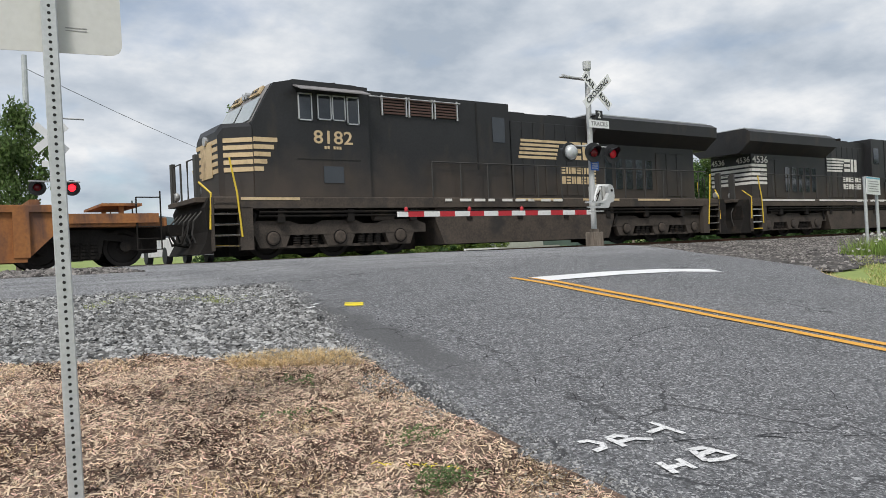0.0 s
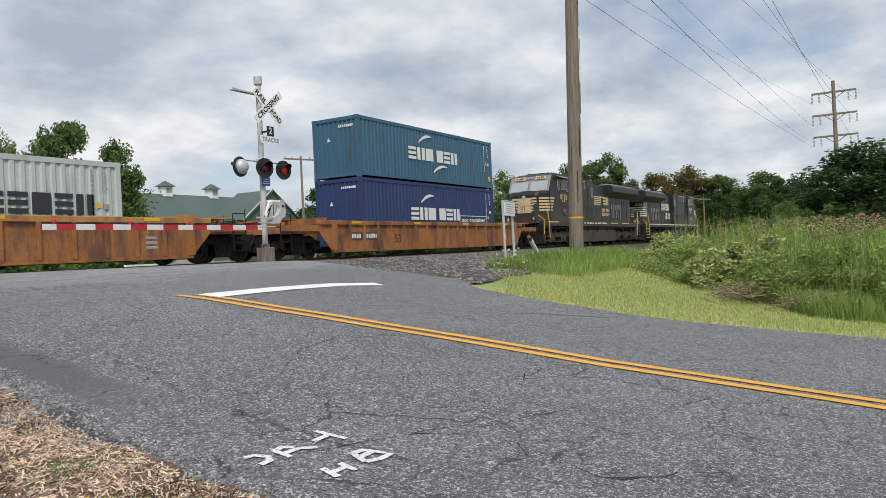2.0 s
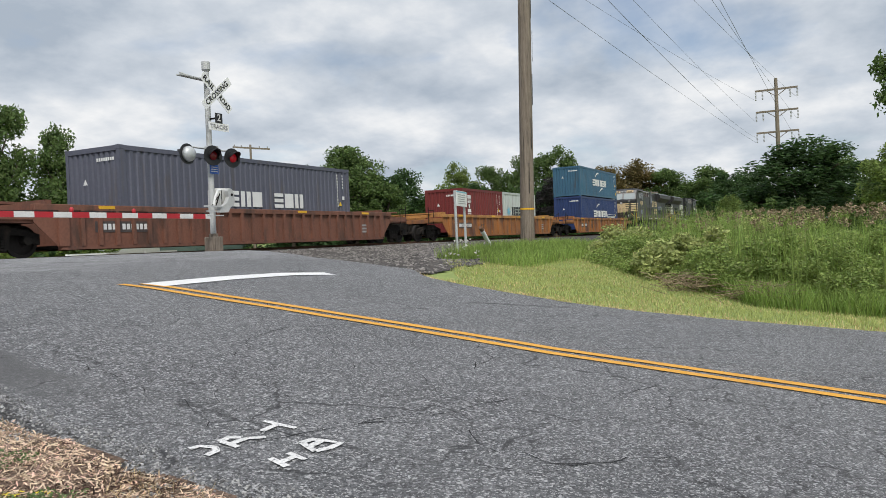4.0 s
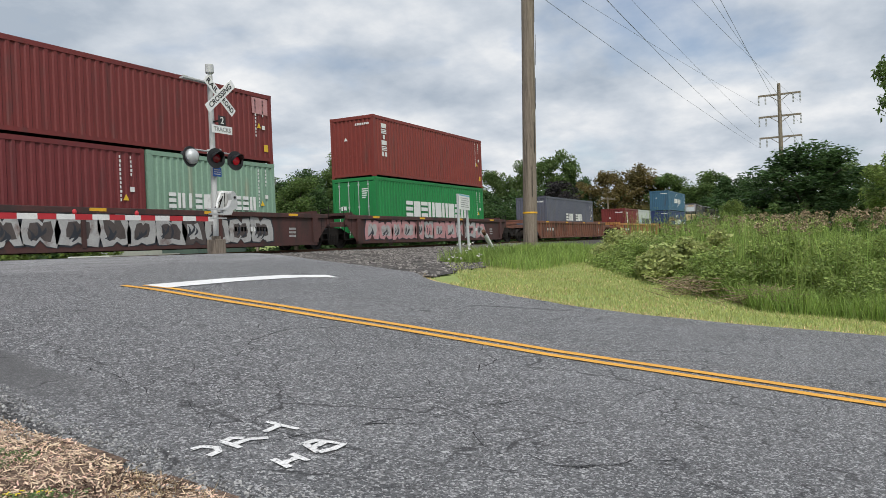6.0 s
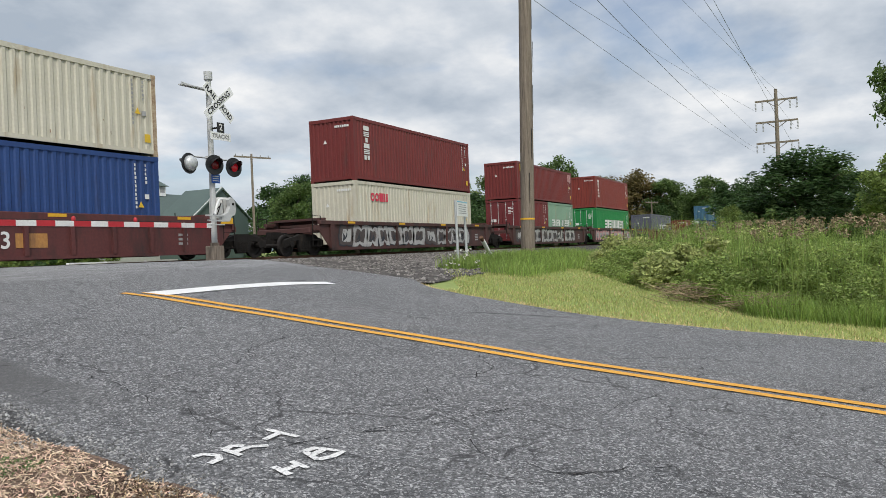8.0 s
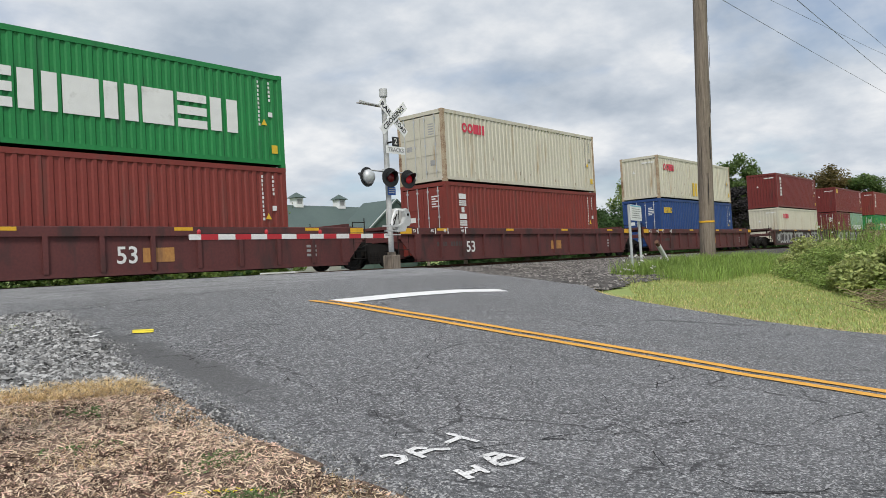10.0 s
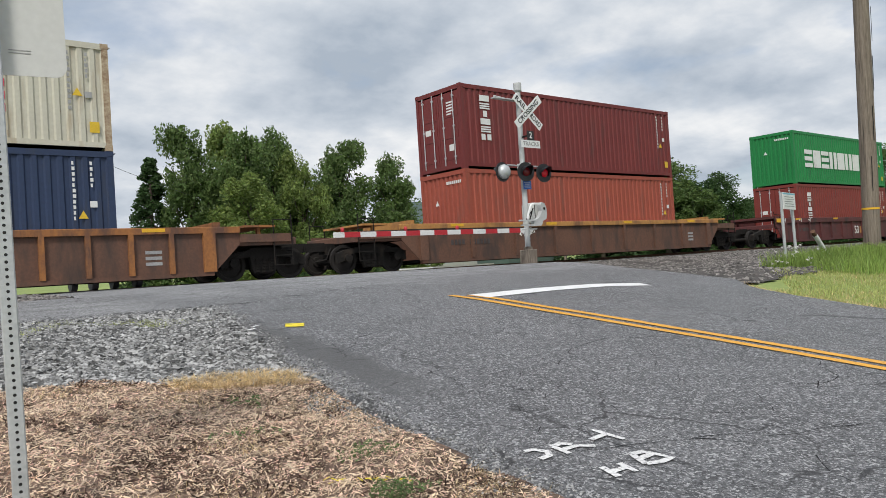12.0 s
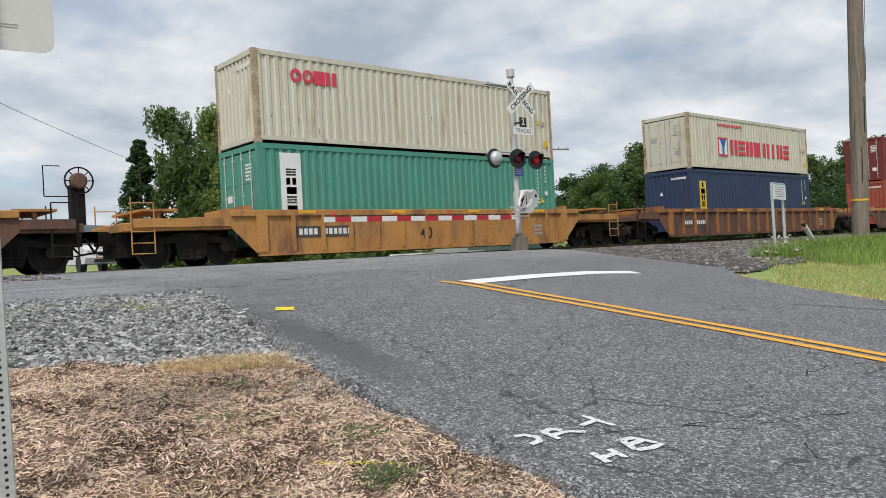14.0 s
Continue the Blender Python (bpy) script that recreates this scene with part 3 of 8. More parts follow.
def make_road():
    b = Build()
    rows = []
    for y in np.arange(-30, 19.01, 0.25):
        l, r = road_left(y), road_right(y)
        z = road_z(y) + 0.004
        rows.append([(l - 0.06, y, z - 0.12)] + [(l + (r - l) * k / 14, y, z + 0.03 * math.sin(math.pi * k / 14) - 0.03) for k in range(15)] + [(r + 0.06, y, z - 0.12)])
    strip(b, rows)
    rows = []
    for y in (21.2, 22.6, 26.0, 40, 70, 120):
        rows.append([(2.7 + (15.2 - 2.7) * k / 6, y, 0.93 - max(0, y - 30) * 0.004) for k in range(7)])
    strip(b, rows)
    rows = []
    for x in np.arange(-60, 4.1, 0.5):
        w = 0.06 * noise.noise((x * 1.3, 5, 0))
        rows.append([(x, y, z) for y, z in ((8.24 + w, 0.58), (8.3 + w, road_z(8.3) - 0.006), (9.2, road_z(9.2) - 0.004), (10.2, road_z(10.2) - 0.004), (10.95 + w, road_z(10.9) - 0.006), (11.05 + w, 0.7))])
    strip(b, rows)
    b.f = [tuple(reversed(f)) if k >= 0 else f for k, f in enumerate(b.f)]
    road = part("road", b, "asphalt")
    tagged(road, "worn grey asphalt road climbing to the level crossing", "road", kind="structure")
    # crossing surface between the rails
    b = Build()
    for y0, y1 in ((19.0, 19.33), (19.5, 20.74), (20.92, 21.25)):
        b.block(2.7, 15.2, y0, y1, 0.7, RAIL_Z - 0.012, 0.01)
    tagged(part("crossing_panel", b, "patch"), "dark asphalt crossing surface between the rails", "crossing surface", kind="structure")


def lie(x, y, up=0.006):
    l, r = road_left(y), road_right(y)
    k = min(1, max(0, (x - l) / (r - l)))
    return (x, y, road_z(y) + 0.004 + 0.03 * math.sin(math.pi * k) - 0.03 + up)


def ribbon(pts, w, up=0.006, ragged=0.0):
    """A painted strip on the road, with round-cornered, slightly uneven edges."""
    b = Build()
    rows = []
    fine = []
    for (x0, y0), (x1, y1) in zip(pts, pts[1:]):
        n = max(2, int(math.hypot(x1 - x0, y1 - y0) / 0.12))
        fine += [(x0 + (x1 - x0) * i / n, y0 + (y1 - y0) * i / n) for i in range(n)]
    fine.append(pts[-1])
    for i, (x, y) in enumerate(fine):
        a, c = fine[max(0, i - 1)], fine[min(len(fine) - 1, i + 1)]
        d = Vector((c[0] - a[0], c[1] - a[1], 0)).normalized()
        e = [w / 2 * (1 + ragged * noise.noise((x * 9, y * 9, s))) for s in (0, 5)]
        rows.append([lie(x + d.y * e[0], y - d.x * e[0], up), lie(x - d.y * e[1], y + d.x * e[1], up)])
    strip(b, rows)
    return b


YELLOW_X = [(-30, 5.75), (-2, 5.78), (2, 5.8), (4, 5.82), (5.6, 5.92), (6.5, 6.04), (7.0, 6.05)]


def make_markings():
    for dx, name in ((-0.095, "yellow_line"), (0.105, "yellow_line")):
        pts = [(x + dx, y - (0 if dx > 0 else -0.12)) for y, x in YELLOW_X]
        tagged(part(name, ribbon(pts, 0.105, 0.007, 0.12), "yellow_paint"), "solid yellow centre line painted on asphalt", "road marking", "double yellow line", "structure")
    pts = [(6.15, 6.82), (7.4, 6.83), (8.4, 6.72), (9.0, 6.42)]
    tagged(part("stop_line", ribbon(pts, 0.36, 0.008, 0.06), "white_paint"), "white stop line painted across one lane", "road marking", kind="structure")
    b = Build()
    for k, pts in enumerate(([(3.26, 6.33), (3.41, 6.24)], [(3.31, 6.42), (3.46, 6.33)])):
        r = ribbon(pts, 0.092, 0.007 + 0.0005 * k, 0.8)
        b.add(r.v, r.f)
    tagged(part("utility_mark", b, "spray_yellow"), "bright yellow sprayed utility mark on asphalt", "road marking")
    b = ribbon([(2.9, 6.35), (3.0, 6.42)], 0.04, 0.006, 0.8)
    b2 = ribbon([(3.02, 6.5), (3.1, 6.56)], 0.035, 0.006, 0.8)
    b.add(b2.v, b2.f)
    tagged(part("utility_mark", b, "spray_white"), "faded white sprayed specks on asphalt", "road marking")


def make_spray_letters():
    """Hand-sprayed letters; strokes along the road, u to the letters' top, v to their side."""
    glyphs = SPRAY
    for name, strokes in glyphs:
        b = Build()
        for s in strokes:
            r = ribbon(s, 0.034, 0.007, 0.45)
            b.add(r.v, r.f)
        tagged(part("sprayed_letter", b, "spray_white"), "white hand-sprayed utility letter %s on asphalt" % name, "sprayed letter", "sprayed utility letters")


def crack(pts, w):
    b = Build()
    fine = []
    for (x0, y0), (x1, y1) in zip(pts, pts[1:]):
        n = max(2, int(math.hypot(x1 - x0, y1 - y0) / 0.06))
        fine += [(x0 + (x1 - x0) * i / n, y0 + (y1 - y0) * i / n) for i in range(n)]
    rows = []
    for i, (x, y) in enumerate(fine):
        ox = 0.05 * noise.noise((x * 6, y * 6, 1)); oy = 0.05 * noise.noise((x * 6, y * 6, 8))
        e = w * (0.35 + 0.65 * abs(noise.noise((x * 5, y * 5, 3))) * 2)
        rows.append([lie(x + ox, y + oy - e, 0.003), lie(x + ox, y + oy + e, 0.003)])
    strip(b, rows)
    return b


make_ground()
make_road()
make_markings()


def make_track():
    for k, (yc, x0, x1) in enumerate(((TRACK_Y, -400, 600), (TRACK_Y + 4.3, -400, 600))):
        for s in (-0.7525, 0.7525):
            b = Build()
            prof = [(-0.07, -0.17), (0.07, -0.17), (0.07, -0.155), (0.012, -0.13), (0.012, -0.04), (0.036, -0.035), (0.036, -0.004), (0.03, 0), (-0.03, 0), (-0.036, -0.004), (-0.036, -0.035), (-0.012, -0.04), (-0.012, -0.13), (-0.07, -0.155)]
            n = len(prof)
            b.v = [(x, yc + s + y, RAIL_Z + z) for x in (x0, x1) for y, z in prof]
            b.f = [(i, (i + 1) % n, n + (i + 1) % n, n + i) for i in range(n)]
            tagged(part("rail", b, "rust"), "rusty steel rail with a polished head", "rail", "rails", "structure")
            b = Build().box(x0, x1, yc + s - 0.028, yc + s + 0.028, RAIL_Z - 0.003, RAIL_Z + 0.001)
            tagged(part("rail_head", b, "steel"), "polished running surface of a steel rail", "rail", "rails", "structure")
    # ballast shoulders on both sides of the crossing
    for x0, x1 in ((-400, 2.6), (15.3, 600)):
        b = Build()
        prof = [(15.6, 0.38), (17.0, 0.62), (18.3, 0.80), (19.0, 0.83), (21.2, 0.83), (22.9, 0.81), (23.4, 0.83), (25.6, 0.83), (26.4, 0.78), (28.4, 0.35)]
        rows = []
        xs = sorted(set([x0, x1] + [x for x in np.arange(-20, 70, 0.6) if x0 < x < x1]))
        for x in xs:
            rows.append([(x, y, z + 0.04 * noise.noise((x * 0.9, y * 1.1, 2))) for y, z in prof])
        strip(b, rows)
        b.f = [tuple(reversed(f)) for f in b.f]
        tagged(part("ballast", b, "ballast_bed"), "grey-brown crushed stone ballast bed of the tracks", "ballast", kind="structure")
    tie = Build().block(-0.115, 0.115, -1.3, 1.3, -0.16, 0, 0.012).mesh("tie")
    tie.materials.append(M["tie"])
    for i in range(150):
        x = -20 + i * 0.55
        if 2.3 < x < 15.6:
            continue
        tagged(part("tie", tie, "tie", m=pose(x, TRACK_Y, RAIL_Z - 0.16, 0, 0, random.uniform(-1, 1))), "weathered wooden railway tie in ballast", "railway tie", "railway ties", "structure")


make_track()

SPRAY = [
    ('D', [[(2.453, 2.516), (2.505, 2.506), (2.537, 2.444), (2.507, 2.404), (2.44, 2.403)]]),
    ('R', [[(2.606, 2.478), (2.602, 2.368)], [(2.606, 2.478), (2.667, 2.489), (2.707, 2.445)], [(2.615, 2.418), (2.713, 2.416), (2.782, 2.362)]]),
    ('T', [[(2.959, 2.523), (2.972, 2.332)], [(2.967, 2.434), (2.832, 2.433)]]),
    ('H', [[(2.582, 2.168), (2.552, 2.051)], [(2.681, 2.148), (2.661, 2.039)], [(2.564, 2.106), (2.669, 2.097)]]),
    ('B', [[(2.818, 2.18), (2.772, 2.065)], [(2.818, 2.18), (2.89, 2.169), (2.913, 2.125)], [(2.913, 2.125), (2.935, 2.039), (2.849, 2.042), (2.772, 2.065)], [(2.8, 2.121), (2.904, 2.125)]]),
]
make_spray_letters()

# ---------------------------------------------------------------- the train


def corrugated(L, H, pitch, depth, flat=0.36):
    """A corrugated sheet in the x, z plane facing -y."""
    b = Build()
    n = int(round(L / pitch))
    p = L / n
    xs = []
    for i in range(n):
        o = -L / 2 + i * p
        xs += [(o, 0), (o + p * flat, 0), (o + p * 0.5, depth), (o + p * (0.5 + flat), depth)]
    xs.append((L / 2, 0))
    b.v = [(x, y, z) for x, y in xs for z in (0, H)]
    b.f = [(2 * i, 2 * i + 2, 2 * i + 3, 2 * i + 1) for i in range(len(xs) - 1)]
    return b


SHEETS = {}


def sheet(L, H, pitch, depth, material):
    key = (L, round(H, 2), pitch, material)
    if key not in SHEETS:
        me = corrugated(L, H, pitch, depth).mesh("side_panel")
        me.materials.append(M[material])
        SHEETS[key] = me
    return SHEETS[key]


def glyph(b, kind, x, z, w, h, y):
    """One plain letter-sized shape: r solid block, u two upright bars, t three level bars, o ring, i narrow post."""
    d = 0.006
    if kind == "r":
        b.box(x, x + w, y, y + d, z, z + h)
    elif kind == "u":
        b.box(x, x + w * 0.4, y, y + d, z, z + h); b.box(x + w * 0.6, x + w, y, y + d, z, z + h)
    elif kind == "t":
        for q in (0, 0.38, 0.76):
            b.box(x, x + w, y, y + d, z + h * q, z + h * (q + 0.24))
    elif kind == "i":
        b.box(x + w * 0.3, x + w * 0.7, y, y + d, z, z + h)
    elif kind == "o":
        n = 16
        pts = [(math.cos(2 * math.pi * i / n), math.sin(2 * math.pi * i / n)) for i in range(n)]
        v = [(x + w / 2 + c * w / 2 * k, y, z + h / 2 + s * h / 2 * k) for k in (1, 0.5) for c, s in pts]
        b.add(v, [(i, (i + 1) % n, n + (i + 1) % n, n + i) for i in range(n)])


def row_of_shapes(kinds, x, z, w, h, gap, y=0.0, down=False):
    """A row, or a column, of letter-sized shapes; each one is kept apart in .pieces."""
    b = Build()
    b.pieces = []
    for k in kinds:
        if k != " ":
            one = Build()
            glyph(one, k, x, z, w, h, y)
            b.pieces.append(one)
            b.add(one.v, one.f)
        if down:
            z -= h + gap
        else:
            x += w + gap
    return b


def small_codes(L, H, rnd):
    """Columns of tiny code marks near the end of a container side."""
    b = Build()
    for x, n, top in ((L / 2 - 0.95, 11, 0.35), (L / 2 - 0.55, 5, 0.35)):
        for i in range(n):
            z = H - top - i * 0.13
            b.box(x, x + rnd.uniform(0.04, 0.075), 0, 0.004, z, z + 0.085)
    b.box(L / 2 - 0.58, L / 2 - 0.42, 0, 0.004, H - 1.35, H - 1.2)
    return b


def container(label, paint, L, H, x, z, end="plain", decals=(), end_paint=None, rust=False, seed=0, group="intermodal containers"):
    """A steel box; x is the middle at 0 s, z its floor above the rail."""
    rnd = random.Random(seed)
    W = 2.438
    top = thing("shipping_container", label, "shipping container", group, pose(x, TRACK_Y, RAIL_Z + z))
    frame_paint = "c_edge" if rust == "edges" else paint
    for s, nm in ((-1, "side_panel"), (1, "side_panel")):
        part(nm, sheet(L - 0.3, H - 0.3, 0.27, 0.036, paint), paint, top, m=pose(0, s * (W / 2 - 0.012), 0.16) @ (pose(0, 0, 0, 0, 0, 180) if s > 0 else Matrix()))
    b = Build()
    for s in (-1, 1):
        b.box(-L / 2 + 0.15, L / 2 - 0.15, s * (W / 2 - 0.03) - 0.03, s * (W / 2 - 0.03) + 0.03, H - 0.15, H - 0.01)
        b.box(-L / 2 + 0.15, L / 2 - 0.15, s * (W / 2 - 0.03) - 0.03, s * (W / 2 - 0.03) + 0.03, 0.075, 0.2)
    for sx in (-1, 1):
        b.box(sx * (L / 2 - 0.05) - 0.05, sx * (L / 2 - 0.05) + 0.05, -W / 2 + 0.1, W / 2 - 0.1, H - 0.16, H - 0.01)
        b.box(sx * (L / 2 - 0.05) - 0.05, sx * (L / 2 - 0.05) + 0.05, -W / 2 + 0.1, W / 2 - 0.1, 0.06, 0.2)
    part("rail_frame", b, paint, top)
    for sx in (-1, 1):
        for sy in (-1, 1):
            x0, y0 = sx * (L / 2 - 0.08), sy * (W / 2 - 0.07)
            part("corner_post", Build().box(x0 - 0.075, x0 + 0.075, y0 - 0.066, y0 + 0.066, 0.1, H - 0.1), frame_paint, top)
    for sx in (-1, 1):
        for sy in (-1, 1):
            for zz in (0, H - 0.118):
                x0, y0 = sx * (L / 2 - 0.089), sy * (W / 2 - 0.081)
                c = Build().box(x0 - 0.092, x0 + 0.092, y0 - 0.084, y0 + 0.084, zz, zz + 0.118)
                part("corner_casting", c, frame_paint, top)
    b = Build().box(-L / 2 + 0.05, L / 2 - 0.05, -W / 2 + 0.04, W / 2 - 0.04, H - 0.04, H - 0.025)
    for i in range(int(L / 1.2)):
        xx = -L / 2 + 0.8 + i * 1.2
        b.box(xx, xx + 0.7, -W / 2 + 0.2, W / 2 - 0.2, H - 0.025, H - 0.008)
    part("roof", b, paint, top)
    part("floor", Build().box(-L / 2 + 0.05, L / 2 - 0.05, -W / 2 + 0.05, W / 2 - 0.05, 0.12, 0.16), "under", top)
    ep = end_paint or paint
    for sx in (-1, 1):
        turn = pose(sx * (L / 2 - 0.02), 0, 0.17, 0, 0, -90 if sx < 0 else 90)
        if end == "doors" and sx < 0:
            for k in (-1, 1):
                d = Build().block(min(0, k * 1.1) + 0.01, max(0, k * 1.1) - 0.01, 0.0, 0.04, 0.03, H - 0.37, 0.012)
                for j in range(3):
                    zz = 0.2 + j * (H - 0.7) / 3
                    d.box(k * 0.55 - 0.45, k * 0.55 + 0.45, -0.012, 0.0, zz, zz + (H - 0.7) / 3 - 0.16)
                leaf = part("door", d, ep, top, m=turn)
                for q in (0.28, 0.82):
                    rod = Build().tube((k * q, -0.035, 0.02), (k * q, -0.035, H - 0.33), 0.018)
                    for zz in (0.25, H * 0.45, H - 0.55):
                        rod.box(k * q - 0.04, k * q + 0.04, -0.05, 0.0, zz, zz + 0.06)
                    part("lock_rod", rod, "galv", leaf)
            marks = Build()
            for j in range(5):
                zz = H - 0.75 - j * 0.1
                marks.box(0.45, 0.45 + rnd.uniform(0.2, 0.4), -0.016, -0.013, zz, zz + 0.05)
            marks.box(0.5, 0.75, -0.016, -0.013, 0.5, 0.72)
            marks.box(-0.75, -0.45, -0.016, -0.013, 1.2, 1.4)
            part("code_lettering", marks, "d_white" if paint not in ("c_cream", "c_grey") else "d_grey", top, m=turn)
        else:
            part("end_panel", sheet(W - 0.28, H - 0.33, 0.24, 0.045, ep), ep, top, m=turn)
            if sx < 0:
                marks = row_of_shapes("rrrrrrrr", 0.2, H - 0.62, 0.07, 0.1, 0.03)
                marks.prism([(-0.45, H * 0.55), (-0.25, H * 0.55), (-0.35, H * 0.55 + 0.18)], 0, 0.004)
                part("code_lettering", marks, "d_white", top, m=turn @ pose(0, -0.008, 0))
    front = pose(0, -W / 2 - 0.004, 0)
    dark = paint in ("c_cream", "c_grey")
    part("code_lettering", small_codes(L, H, rnd), "d_grey" if dark else "d_white", top, m=front)
    part("height_sticker", Build().box(L / 2 - 0.5, L / 2 - 0.28, 0, 0.004, 0.42, 0.68), "d_yellow", top, m=front)
    part("warning_sticker", Build().prism([(L / 2 - 0.85, 1.28), (L / 2 - 0.63, 1.28), (L / 2 - 0.74, 1.47)], 0, 0.004), "d_yellow", top, m=front)
    if rust:
        b = Build()
        for i in range(18):
            xx = rnd.uniform(-L / 2 + 0.3, L / 2 - 0.3)
            zz = rnd.choice((rnd.uniform(0.2, 0.35), rnd.uniform(0.3, 1.3)))
            w, h = rnd.uniform(0.006, 0.022), rnd.uniform(0.05, 0.22)
            b.prism([(xx, zz), (xx + w, zz + h * 0.3), (xx + w * 0.7, zz + h), (xx - w * 0.2, zz + h * 0.8)], 0.0, 0.004)
        part("rust_stain", b, "c_rust", top, m=front)
    for nm, colour, built in decals:
        for one in (built.pieces if nm == "logo" and isinstance(built, Build) and hasattr(built, "pieces") else [built]):
            part(nm, one, colour, top, m=front)
    MOVERS.append(top)
    return top


def arc(x0, z0, w, h, sgn, n=10):
    """A crescent swoosh."""
    b = Build()
    lo = [(x0 + w * i / n, z0 + sgn * h * (1 - (1 - i / n) ** 2)) for i in range(n + 1)]
    hi = [(x, z + sgn * 0.13 * math.sin(math.pi * min(1, 0.15 + 0.85 * i / n)) + 0.02 * sgn) for i, (x, z) in enumerate(lo)]
    for i in range(n):
        q = [lo[i], lo[i + 1], hi[i + 1], hi[i]]
        b.add([(x, 0, z) for x, z in q], [(0, 1, 2, 3) if sgn > 0 else (3, 2, 1, 0)])
    return b


def stacked_letters(kinds, x, top, w, h, gap):
    return row_of_shapes(kinds, x, top - h, w, h, gap, down=True)


def logo_blue(eco, z):
    out = [("logo", "d_white", row_of_shapes("tur", -2.3, z, 0.66, 0.58, 0.1)), ("logo", "d_white", row_of_shapes("rtu", 0.2, z, 0.6, 0.58, 0.1))]
    out += [("crescent", "d_white", arc(-1.4, z + 0.78, 1.2, 0.36, 1)), ("crescent", "d_white", arc(-0.14, z - 0.55, 1.3, 0.34, 1))]
    if eco:
        fr = Build()
        for q in ((2.29, 5.12, 0.92, 0.955), (2.29, 5.12, 1.37, 1.405), (2.29, 2.325, 0.92, 1.4), (5.085, 5.12, 0.92, 1.4)):
            fr.box(q[0], q[1], 0, 0.006, q[2], q[3])
        t = words("eco container", 0.34, 2.55)
        t.transform(pose(3.7, 0, 1.18))
        out += [("border", "d_white", fr), ("lettering", "d_white", t)]
    return out


def logo_nine(z, h, w, x, gap):
    return [("logo", "d_white", row_of_shapes("trtururtu", x, z, w, h, gap))]


def logo_six(x, top, w=0.46, h=0.21, gap=0.06):
    return [("logo", "d_white", stacked_letters("rtirtu", x, top, w, h, gap))]


def logo_four(x, z, w=0.36, h=0.4):
    return [("logo", "d_red", row_of_shapes("ooru", x, z, w, h, 0.03))]


HC, STD, L40, L20 = 2.896, 2.591, 12.19, 6.06
FLOOR = 0.40
MID = FLOOR + HC + 0.01


def load_train():
    c = container
    # first car: two blue boxes
    c("dark blue steel container with white crescent logo and eco label", "c_navy", L40, HC, -6.35, FLOOR, decals=logo_blue(True, 1.14), seed=1)
    c("weathered teal-blue steel container with white crescent logo, stacked", "c_blue", L40, STD, -6.35, MID, decals=logo_blue(False, 1.06), seed=2)
    # second car: two twenty-foot boxes
    star = Build()
    for k in range(7):
        a = 2 * math.pi * k / 7
        cx, cz = -2.07, 1.33
        star.add([(cx, 0, cz), (cx + 0.13 * math.cos(a - 0.45), 0, cz + 0.13 * math.sin(a - 0.45)), (cx + 0.4 * math.cos(a), 0, cz + 0.4 * math.sin(a)), (cx + 0.13 * math.cos(a + 0.45), 0, cz + 0.13 * math.sin(a + 0.45))], [(3, 2, 1, 0)])
    c("pale grey short container with black logo and light blue star", "c_grey", L20, STD, -26.85, FLOOR, decals=[("logo", "d_black", row_of_shapes("uttrtu", -1.48, 1.08, 0.52, 0.56, 0.1)), ("logo", "d_sky", star)], seed=3)
    c("brick red twenty-foot shipping container with vertical white block logo", "c_red", L20, STD, -32.95, FLOOR, decals=logo_six(-2.3, 2.2), seed=4)
    # third car: one slate box
    c("slate grey steel container with low white logo, alone in its well", "c_slate", L40, HC, -53.6, FLOOR, decals=[("logo", "d_white", row_of_shapes("tur tru", -1.5, 1.12, 0.52, 0.56, 0.1))], seed=5)
    # first three-unit well car
    c("green steel container with white block logo and rear doors", "c_green", L40, HC, -77.25, FLOOR, "doors", decals=logo_nine(1.06, 0.78, 0.68, -3.3, 0.1), seed=6)
    c("rust red steel container with vertical white logo on a green one", "c_brick", L40, HC, -77.25, MID, decals=logo_six(-5.4, 2.55), seed=7)
    c("maroon twenty-foot shipping container with small white block mark", "c_maroon", L20, HC, -99.7, FLOOR, "doors", decals=[("logo", "d_white", row_of_shapes("trtrtr", -2.55, 1.66, 0.09, 0.2, 0.03))], seed=8)
    c("pale green twenty-foot shipping container with white block logo", "c_pale_green", L20, HC, -93.55, FLOOR, decals=[("logo", "d_white", row_of_shapes("tuitr uittu", -2.2, 1.1, 0.3, 0.5, 0.08))], seed=9)
    mark = Build().box(-5.55, -5.05, 0, 0.005, 1.95, 2.4)
    patch = Build().box(5.0, 5.85, 0, 0.004, 1.8, 2.4)
    c("dark red steel container with square emblem and faded corner patch", "c_red", L40, STD, -96.65, MID, decals=[("emblem", "d_yellow", mark), ("faded_patch", "d_pink", patch)], seed=10)
    c("cream corrugated shipping container with red ring logo and graffiti-edged base", "c_cream", L40, HC, -116.55, FLOOR, decals=logo_four(-4.87, 2.0), seed=11)
    c("dark red steel container with vertical white logo on a cream one", "c_red", L40, HC, -116.55, MID, decals=logo_six(-5.25, 2.55), seed=12)
    # second three-unit well car
    c("dark sea-blue corrugated shipping container with small yellow block logo", "c_seablue", L40, HC, -139.95, FLOOR, "doors", decals=[("logo", "d_yellow", row_of_shapes("rturo", -5.55, 2.02, 0.2, 0.34, 0.04))], seed=13)
    glyphs = row_of_shapes("uu", -0.9, 0.28, 0.75, 0.85, 0.2)
    c("cream steel container with red ring logo and faded yellow patch", "c_cream", L40, STD, -139.95, MID, rust="edges", decals=logo_four(-5.3, 1.72) + [("faded_logo", "d_yellow", glyphs)], seed=14)
